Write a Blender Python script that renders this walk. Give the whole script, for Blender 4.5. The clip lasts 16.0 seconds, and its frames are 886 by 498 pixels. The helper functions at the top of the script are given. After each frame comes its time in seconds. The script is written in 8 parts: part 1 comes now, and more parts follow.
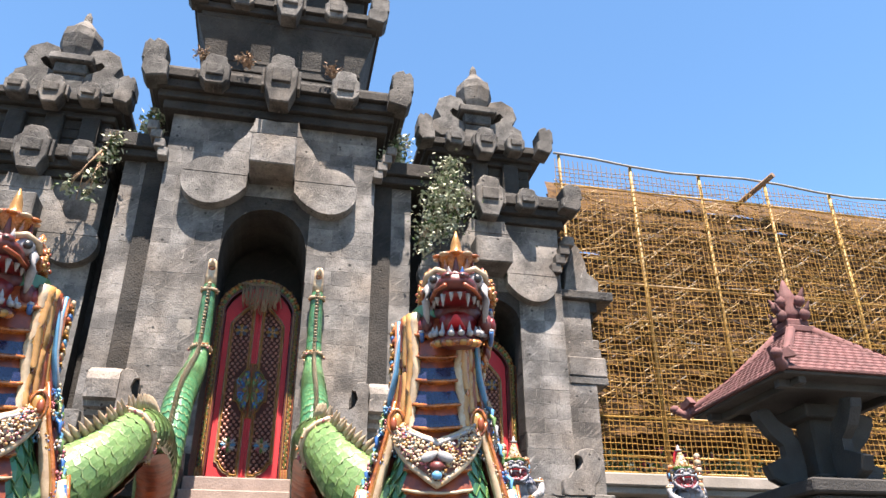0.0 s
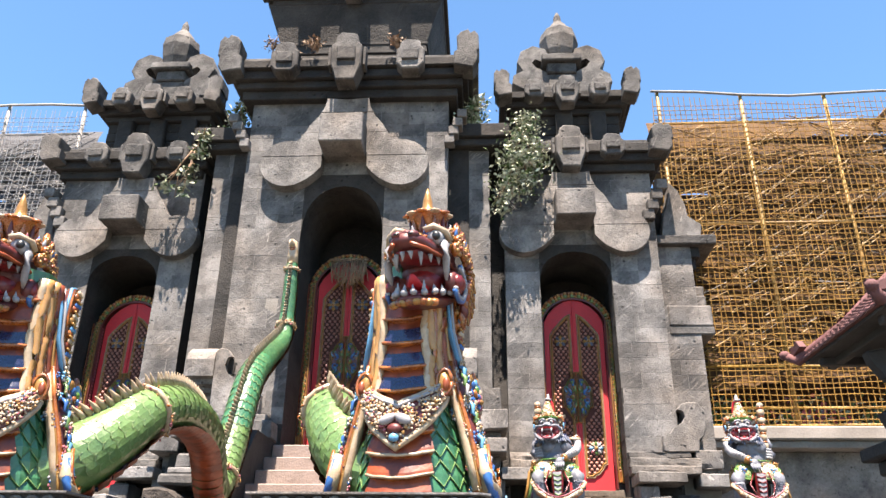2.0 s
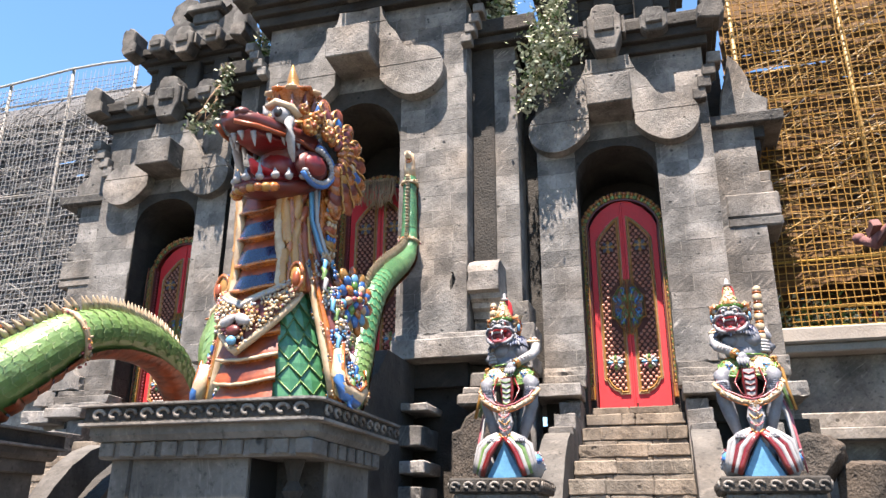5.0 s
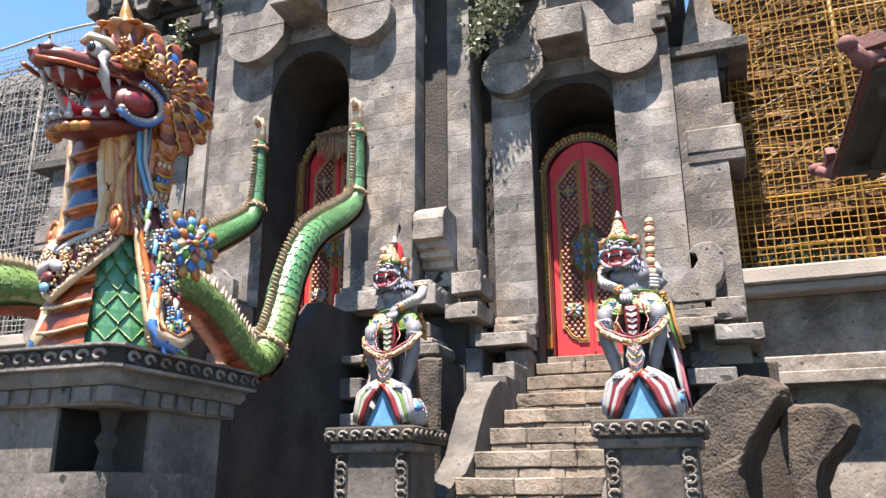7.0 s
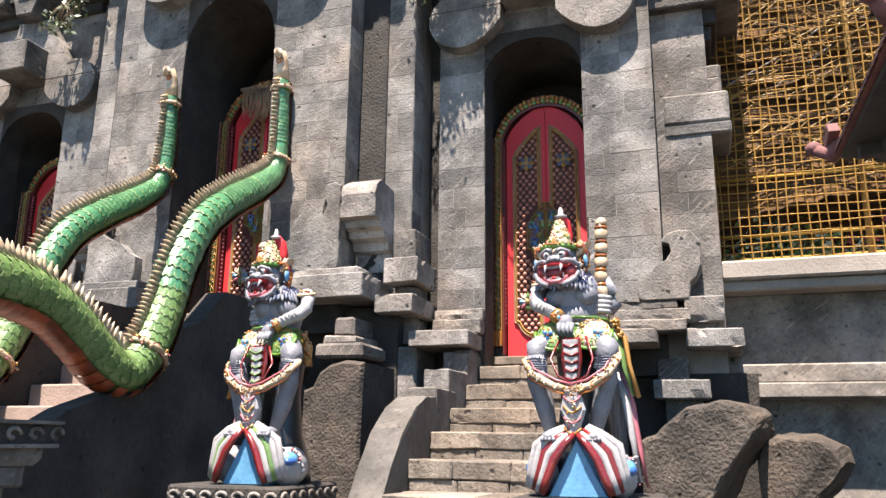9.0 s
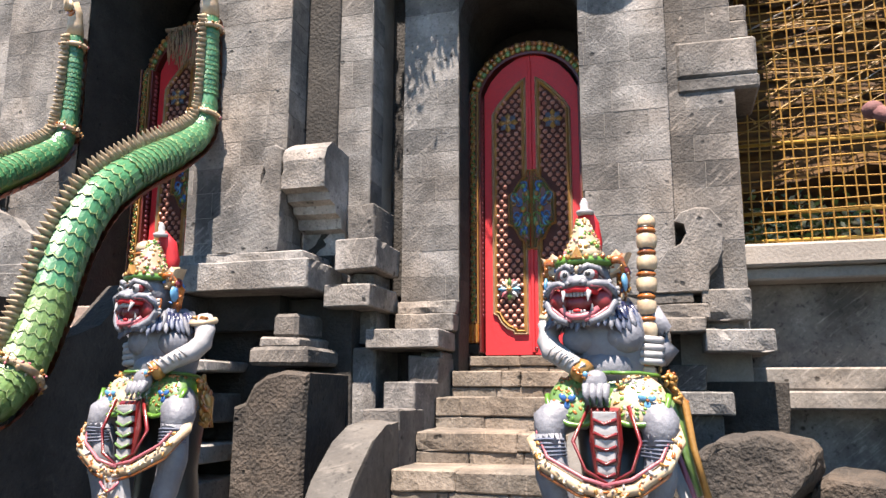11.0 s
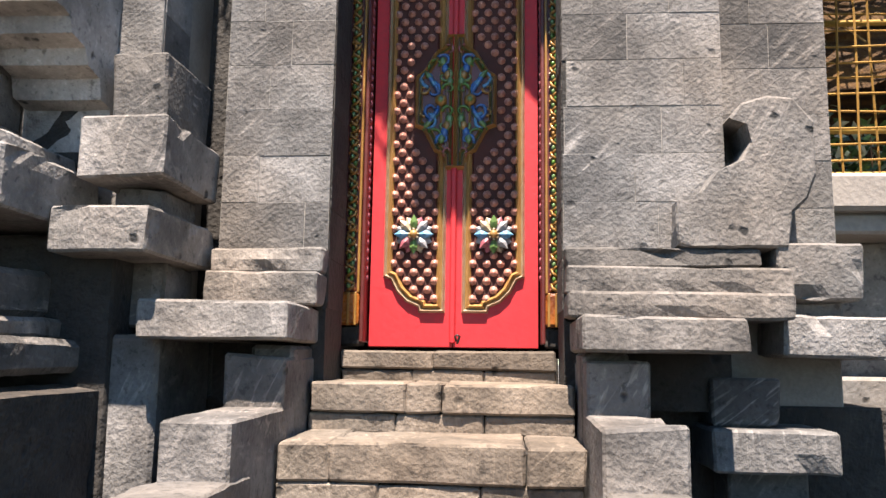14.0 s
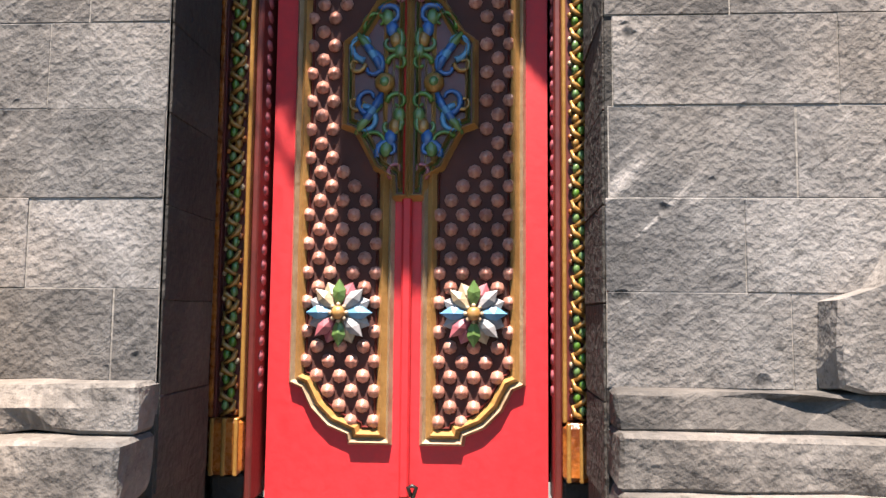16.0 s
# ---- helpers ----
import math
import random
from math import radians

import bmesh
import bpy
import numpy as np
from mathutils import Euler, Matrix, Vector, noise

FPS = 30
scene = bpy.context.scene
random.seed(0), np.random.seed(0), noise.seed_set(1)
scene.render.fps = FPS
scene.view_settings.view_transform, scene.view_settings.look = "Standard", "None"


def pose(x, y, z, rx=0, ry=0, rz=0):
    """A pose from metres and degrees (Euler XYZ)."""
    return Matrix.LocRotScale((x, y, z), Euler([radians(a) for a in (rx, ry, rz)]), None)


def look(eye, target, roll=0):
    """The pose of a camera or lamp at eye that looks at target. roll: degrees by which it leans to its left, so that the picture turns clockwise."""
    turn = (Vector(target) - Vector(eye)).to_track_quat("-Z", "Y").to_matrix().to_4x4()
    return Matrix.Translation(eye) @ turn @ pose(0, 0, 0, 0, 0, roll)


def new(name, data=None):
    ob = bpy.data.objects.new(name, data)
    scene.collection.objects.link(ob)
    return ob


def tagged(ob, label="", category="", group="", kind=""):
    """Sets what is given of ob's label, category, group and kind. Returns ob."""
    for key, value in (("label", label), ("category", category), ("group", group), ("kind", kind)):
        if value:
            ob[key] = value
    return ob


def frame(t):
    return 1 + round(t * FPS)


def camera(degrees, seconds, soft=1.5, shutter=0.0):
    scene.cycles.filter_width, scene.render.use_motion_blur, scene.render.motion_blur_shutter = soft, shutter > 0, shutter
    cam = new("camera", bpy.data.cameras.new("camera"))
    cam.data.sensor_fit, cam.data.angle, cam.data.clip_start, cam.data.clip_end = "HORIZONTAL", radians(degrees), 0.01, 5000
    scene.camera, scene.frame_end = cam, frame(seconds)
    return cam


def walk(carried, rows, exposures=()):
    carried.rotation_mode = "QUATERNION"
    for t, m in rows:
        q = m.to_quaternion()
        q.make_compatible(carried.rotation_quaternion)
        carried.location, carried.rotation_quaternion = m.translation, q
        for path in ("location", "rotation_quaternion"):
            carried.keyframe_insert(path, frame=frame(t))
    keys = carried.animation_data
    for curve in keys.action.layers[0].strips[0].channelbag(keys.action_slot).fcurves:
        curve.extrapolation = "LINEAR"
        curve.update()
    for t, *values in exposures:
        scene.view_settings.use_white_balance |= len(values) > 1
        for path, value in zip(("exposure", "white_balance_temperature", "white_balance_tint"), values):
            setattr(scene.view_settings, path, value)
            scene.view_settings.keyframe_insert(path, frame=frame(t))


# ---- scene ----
cam = camera(59.3, 16.0)
METRES, EYE, TILT, LEAN, TURN = 12.0, 1.5, 0.0, 0.0, -12.1
ROWS = [
    (0.0, 0.0, 0.0, 0.0, 0.11, 26.94, 0.21),
    (0.5, 0.0331, 0.0044, 0.002, 5.26, 26.11, -0.0),
    (1.0, 0.0637, 0.0141, 0.0022, 8.48, 25.45, -0.3),
    (1.5, 0.092, 0.0213, 0.0012, 10.36, 25.16, -0.12),
    (2.0, 0.1218, 0.0285, 0.0019, 14.82, 24.34, -0.6),
    (2.5, 0.1438, 0.0484, 0.0002, 18.53, 23.48, -0.7),
    (3.0, 0.1621, 0.0722, 0.0003, 20.09, 22.93, -0.46),
    (3.5, 0.181, 0.0943, -0.0008, 22.14, 22.04, -0.47),
    (6.0, 0.2835, 0.1822, -0.0039, 30.46, 18.65, -0.3),
    (6.5, 0.3045, 0.2019, -0.0048, 31.27, 17.85, -0.16),
    (7.0, 0.312, 0.218, -0.0065, 31.93, 17.03, 0.29),
    (7.5, 0.3074, 0.2443, 0.0018, 32.27, 16.03, -0.42),
    (8.0, 0.3045, 0.2722, 0.013, 31.8, 15.35, -0.85),
    (8.5, 0.3031, 0.2978, 0.0276, 31.06, 14.61, -0.78),
    (11.0, 0.2441, 0.4103, 0.0851, 27.98, 10.58, -0.23),
    (11.5, 0.2296, 0.443, 0.0852, 27.22, 9.83, -0.24),
    (12.0, 0.2109, 0.4776, 0.0873, 25.57, 9.21, -0.8),
    (12.5, 0.1869, 0.5097, 0.0926, 20.26, 8.69, -1.12),
    (13.0, 0.1653, 0.5473, 0.094, 17.34, 8.51, -0.64),
    (13.5, 0.1476, 0.5815, 0.0932, 16.97, 8.38, -0.47),
    (14.0, 0.1316, 0.6159, 0.1085, 16.69, 7.92, -0.84),
    (14.5, 0.122, 0.6482, 0.116, 16.43, 7.39, -0.79),
    (15.0, 0.1111, 0.6797, 0.1278, 16.07, 6.75, -0.38),
    (15.5, 0.1069, 0.7081, 0.1431, 15.7, 5.76, -0.62),
    (16.0, 0.103, 0.7402, 0.1584, 15.36, 4.96, -0.52),
]
walk(cam, [(t, pose(0, 0, EYE, TILT, LEAN, TURN) @ pose(METRES * x, METRES * y, METRES * z, 90 + pitch, roll, yaw)) for t, x, y, z, yaw, pitch, roll in ROWS],
     exposures=((0.0, 2.28), (3.5, 2.38), (7.5, 2.36), (11.0, 2.18), (13.5, 2.17), (16.0, 2.17)))

# ---- light ----
SUN_ELEV, SUN_AZ = 69.0, -3.0  # degrees above the horizon; degrees to the left of the facade's normal
world = bpy.data.worlds.new("world")
scene.world = world
world.use_nodes = True
wn = world.node_tree.nodes
sky = wn.new("ShaderNodeTexSky")
sky.sky_type, sky.sun_disc = "NISHITA", False
sky.sun_elevation, sky.sun_rotation = radians(SUN_ELEV), radians(180 + SUN_AZ * -1)
sky.air_density, sky.dust_density, sky.ozone_density = 1.0, 0.0, 3.0
wn["Background"].inputs["Strength"].default_value = 0.063
tint = wn.new("ShaderNodeMix")
tint.data_type, tint.blend_type = "RGBA", "MULTIPLY"
tint.inputs[0].default_value, tint.inputs[7].default_value = 1.0, (0.86, 1.02, 1.06, 1)
world.node_tree.links.new(sky.outputs[0], tint.inputs[6])
world.node_tree.links.new(tint.outputs[2], wn["Background"].inputs["Color"])
sun = new("sun", bpy.data.lights.new("sun", "SUN"))
sun.data.energy, sun.data.angle, sun.data.color = 5.0, radians(0.55), (1.0, 0.865, 0.755)
SUN_WAY = Vector((math.sin(radians(SUN_AZ)), -math.cos(radians(SUN_AZ)), math.tan(radians(SUN_ELEV)))).normalized()
sun.matrix_world = look(SUN_WAY * 40, (0, 0, 0))


# ---- materials ----
def mat(name, base, rough=0.7, dark=None, scale=6.0, fine=60.0, mix=0.5, bump=0.3, metal=0.0, piece=0.0, streak=(1, 1, 1), coat=0.0, chisel=False):
    """A surface of one colour that wanders to a second, with grain and relief; piece: how far each piece differs."""
    m = bpy.data.materials.new(name)
    base, dark = tuple(c * 0.88 for c in base), dark and tuple(c * 0.88 for c in dark)
    m.use_nodes = True
    n, l = m.node_tree.nodes, m.node_tree.links
    p = n["Principled BSDF"]
    p.inputs["Metallic"].default_value = metal
    p.inputs["Coat Weight"].default_value = coat
    dark = dark or tuple(c * 0.55 for c in base)
    co, mp = n.new("ShaderNodeTexCoord"), n.new("ShaderNodeMapping")
    mp.inputs["Scale"].default_value = streak
    geo = n.new("ShaderNodeNewGeometry")
    l.new(geo.outputs["Position"], mp.inputs["Vector"])
    big, small = n.new("ShaderNodeTexNoise"), n.new("ShaderNodeTexNoise")
    big.inputs["Scale"].default_value, big.inputs["Detail"].default_value = scale, 6
    small.inputs["Scale"].default_value, small.inputs["Detail"].default_value = fine, 4
    l.new(mp.outputs[0], big.inputs["Vector"])
    l.new(geo.outputs["Position"], small.inputs["Vector"])
    ramp = n.new("ShaderNodeValToRGB")
    ramp.color_ramp.elements[0].position, ramp.color_ramp.elements[1].position = 0.38, 0.66
    ramp.color_ramp.elements[0].color, ramp.color_ramp.elements[1].color = (0, 0, 0, 1), (1, 1, 1, 1)
    l.new(big.outputs["Fac"], ramp.inputs[0])
    amount = n.new("ShaderNodeMath")
    amount.operation, amount.inputs[1].default_value = "MULTIPLY", mix
    l.new(ramp.outputs[0], amount.inputs[0])
    col = n.new("ShaderNodeMix")
    col.data_type = "RGBA"
    col.inputs[6].default_value, col.inputs[7].default_value = (*base, 1), (*dark, 1)
    l.new(amount.outputs[0], col.inputs[0])
    hsv = n.new("ShaderNodeHueSaturation")
    l.new(col.outputs[2], hsv.inputs["Color"])
    grain = n.new("ShaderNodeMapRange")
    grain.inputs["To Min"].default_value, grain.inputs["To Max"].default_value = 0.72, 1.28
    l.new(small.outputs["Fac"], grain.inputs["Value"])
    if piece:
        info = n.new("ShaderNodeObjectInfo")
        own = n.new("ShaderNodeMapRange")
        own.inputs["To Min"].default_value, own.inputs["To Max"].default_value = 1 - piece, 1 + piece
        l.new(info.outputs["Random"], own.inputs["Value"])
        both = n.new("ShaderNodeMath")
        both.operation = "MULTIPLY"
        l.new(grain.outputs[0], both.inputs[0])
        l.new(own.outputs[0], both.inputs[1])
        isl = n.new("ShaderNodeMapRange")
        isl.inputs["To Min"].default_value, isl.inputs["To Max"].default_value = 1 - piece, 1 + piece
        l.new(geo.outputs["Random Per Island"], isl.inputs["Value"])
        all3 = n.new("ShaderNodeMath")
        all3.operation = "MULTIPLY"
        l.new(both.outputs[0], all3.inputs[0])
        l.new(isl.outputs[0], all3.inputs[1])
        l.new(all3.outputs[0], hsv.inputs["Value"])
    else:
        l.new(grain.outputs[0], hsv.inputs["Value"])
    out = hsv.outputs[0]
    if chisel:
        # slanting tool marks, pale scuffs and dark pits of cut volcanic stone
        lean = n.new("ShaderNodeMath")
        lean.operation = "MULTIPLY_ADD"
        lean.inputs[1].default_value, lean.inputs[2].default_value = 1.6, 0.25
        l.new(geo.outputs["Random Per Island"], lean.inputs[0])
        turn = n.new("ShaderNodeVectorRotate")
        turn.rotation_type = "Y_AXIS"
        l.new(geo.outputs["Position"], turn.inputs["Vector"])
        l.new(lean.outputs[0], turn.inputs["Angle"])
        tilt = n.new("ShaderNodeMapping")
        tilt.inputs["Scale"].default_value = (5, 11, 44)
        l.new(turn.outputs[0], tilt.inputs["Vector"])
        marks = n.new("ShaderNodeTexNoise")
        marks.inputs["Scale"].default_value, marks.inputs["Detail"].default_value, marks.inputs["Distortion"].default_value = 1.0, 6, 0.8
        l.new(tilt.outputs[0], marks.inputs["Vector"])
        cells = n.new("ShaderNodeTexVoronoi")
        cells.inputs["Scale"].default_value = 9
        l.new(geo.outputs["Position"], cells.inputs["Vector"])
        where = n.new("ShaderNodeTexNoise")
        where.inputs["Scale"].default_value, where.inputs["Detail"].default_value = 7, 3
        l.new(geo.outputs["Position"], where.inputs["Vector"])
        pit = n.new("ShaderNodeMath")
        pit.operation = "ADD"
        l.new(cells.outputs["Distance"], pit.inputs[0])
        lift = n.new("ShaderNodeMapRange")
        lift.inputs["From Min"].default_value, lift.inputs["From Max"].default_value = 0.42, 0.62
        lift.inputs["To Min"].default_value, lift.inputs["To Max"].default_value = 0.36, 0.0
        l.new(where.outputs["Fac"], lift.inputs["Value"])
        l.new(lift.outputs[0], pit.inputs[1])
        hollow = n.new("ShaderNodeMapRange")
        hollow.inputs["From Min"].default_value, hollow.inputs["From Max"].default_value = 0.12, 0.24
        l.new(pit.outputs[0], hollow.inputs["Value"])
        scuff = n.new("ShaderNodeMapRange")
        scuff.inputs["From Min"].default_value, scuff.inputs["From Max"].default_value = 0.56, 0.74
        scuff.inputs["To Max"].default_value = 0.5
        l.new(marks.outputs["Fac"], scuff.inputs["Value"])
        patch = n.new("ShaderNodeMapRange")
        patch.inputs["From Min"].default_value, patch.inputs["From Max"].default_value = 0.45, 0.65
        l.new(big.outputs["Fac"], patch.inputs["Value"])
        both2 = n.new("ShaderNodeMath")
        both2.operation = "MULTIPLY"
        l.new(scuff.outputs[0], both2.inputs[0])
        l.new(patch.outputs[0], both2.inputs[1])
        pale = n.new("ShaderNodeMix")
        pale.data_type = "RGBA"
        pale.inputs[7].default_value = (min(base[0] * 2.6, 0.6), min(base[1] * 2.55, 0.6), min(base[2] * 2.5, 0.6), 1)
        l.new(both2.outputs[0], pale.inputs[0])
        l.new(out, pale.inputs[6])
        deep = n.new("ShaderNodeMix")
        deep.data_type = "RGBA"
        deep.inputs[6].default_value = (dark[0] * 0.35, dark[1] * 0.35, dark[2] * 0.35, 1)
        l.new(hollow.outputs[0], deep.inputs[0])
        l.new(pale.outputs[2], deep.inputs[7])
        stain = n.new("ShaderNodeTexNoise")
        stain.inputs["Scale"].default_value, stain.inputs["Detail"].default_value = 0.9, 5
        l.new(geo.outputs["Position"], stain.inputs["Vector"])
        soak = n.new("ShaderNodeMapRange")
        soak.inputs["From Min"].default_value, soak.inputs["From Max"].default_value = 0.45, 0.68
        soak.inputs["To Max"].default_value = 0.5
        l.new(stain.outputs["Fac"], soak.inputs["Value"])
        brown = n.new("ShaderNodeMix")
        brown.data_type, brown.blend_type = "RGBA", "MULTIPLY"
        brown.inputs[7].default_value = (0.95, 0.74, 0.54, 1)
        l.new(soak.outputs[0], brown.inputs[0])
        l.new(deep.outputs[2], brown.inputs[6])
        # fine pits and pale flecks
        fleck = n.new("ShaderNodeTexNoise")
        fleck.inputs["Scale"].default_value, fleck.inputs["Detail"].default_value, fleck.inputs["Roughness"].default_value = 26, 7, 0.72
        l.new(turn.outputs[0], fleck.inputs["Vector"])
        pock = n.new("ShaderNodeMapRange")
        pock.inputs["From Min"].default_value, pock.inputs["From Max"].default_value = 0.36, 0.44
        pock.inputs["To Min"].default_value = 0.5
        l.new(fleck.outputs["Fac"], pock.inputs["Value"])
        bright = n.new("ShaderNodeMapRange")
        bright.inputs["From Min"].default_value, bright.inputs["From Max"].default_value = 0.56, 0.68
        bright.inputs["To Min"].default_value, bright.inputs["To Max"].default_value = 1.0, 1.45
        l.new(fleck.outputs["Fac"], bright.inputs["Value"])
        spots = n.new("ShaderNodeMath")
        spots.operation = "MULTIPLY"
        l.new(pock.outputs[0], spots.inputs[0])
        l.new(bright.outputs[0], spots.inputs[1])
        # broad soot that covers some stones and spares others
        soot = n.new("ShaderNodeTexNoise")
        soot.inputs["Scale"].default_value, soot.inputs["Detail"].default_value, soot.inputs["Roughness"].default_value = 2.6, 6, 0.62
        l.new(turn.outputs[0], soot.inputs["Vector"])
        veil = n.new("ShaderNodeMapRange")
        veil.inputs["From Min"].default_value, veil.inputs["From Max"].default_value = 0.36, 0.6
        veil.inputs["To Min"].default_value, veil.inputs["To Max"].default_value = 0.5, 1.12
        l.new(soot.outputs["Fac"], veil.inputs["Value"])
        shade = n.new("ShaderNodeMath")
        shade.operation = "MULTIPLY"
        l.new(spots.outputs[0], shade.inputs[0])
        l.new(veil.outputs[0], shade.inputs[1])
        spotted = n.new("ShaderNodeHueSaturation")
        l.new(brown.outputs[2], spotted.inputs["Color"])
        l.new(shade.outputs[0], spotted.inputs["Value"])
        out = spotted.outputs[0]
    l.new(out, p.inputs["Base Color"])
    rr = n.new("ShaderNodeMapRange")
    rr.inputs["To Min"].default_value, rr.inputs["To Max"].default_value = max(rough - 0.12, 0.05), min(rough + 0.12, 1)
    l.new(small.outputs["Fac"], rr.inputs["Value"])
    l.new(rr.outputs[0], p.inputs["Roughness"])
    if bump:
        add = n.new("ShaderNodeMath")
        l.new(big.outputs["Fac"], add.inputs[0])
        l.new(small.outputs["Fac"], add.inputs[1])
        b = n.new("ShaderNodeBump")
        b.inputs["Strength"].default_value, b.inputs["Distance"].default_value = bump, 0.02
        if chisel:
            rough_face = n.new("ShaderNodeMath")
            l.new(add.outputs[0], rough_face.inputs[0])
            faint = n.new("ShaderNodeMath")
            faint.operation, faint.inputs[1].default_value = "MULTIPLY", 0.4
            l.new(marks.outputs["Fac"], faint.inputs[0])
            l.new(faint.outputs[0], rough_face.inputs[1])
            broad = n.new("ShaderNodeMath")
            broad.operation, broad.inputs[1].default_value = "MULTIPLY", 2.2
            l.new(soot.outputs["Fac"], broad.inputs[0])
            wave = n.new("ShaderNodeMath")
            l.new(rough_face.outputs[0], wave.inputs[0])
            l.new(broad.outputs[0], wave.inputs[1])
            sunk = n.new("ShaderNodeMath")
            l.new(wave.outputs[0], sunk.inputs[0])
            l.new(hollow.outputs[0], sunk.inputs[1])
            l.new(sunk.outputs[0], b.inputs["Height"])
        else:
            l.new(add.outputs[0], b.inputs["Height"])
        l.new(b.outputs[0], p.inputs["Normal"])
    return m


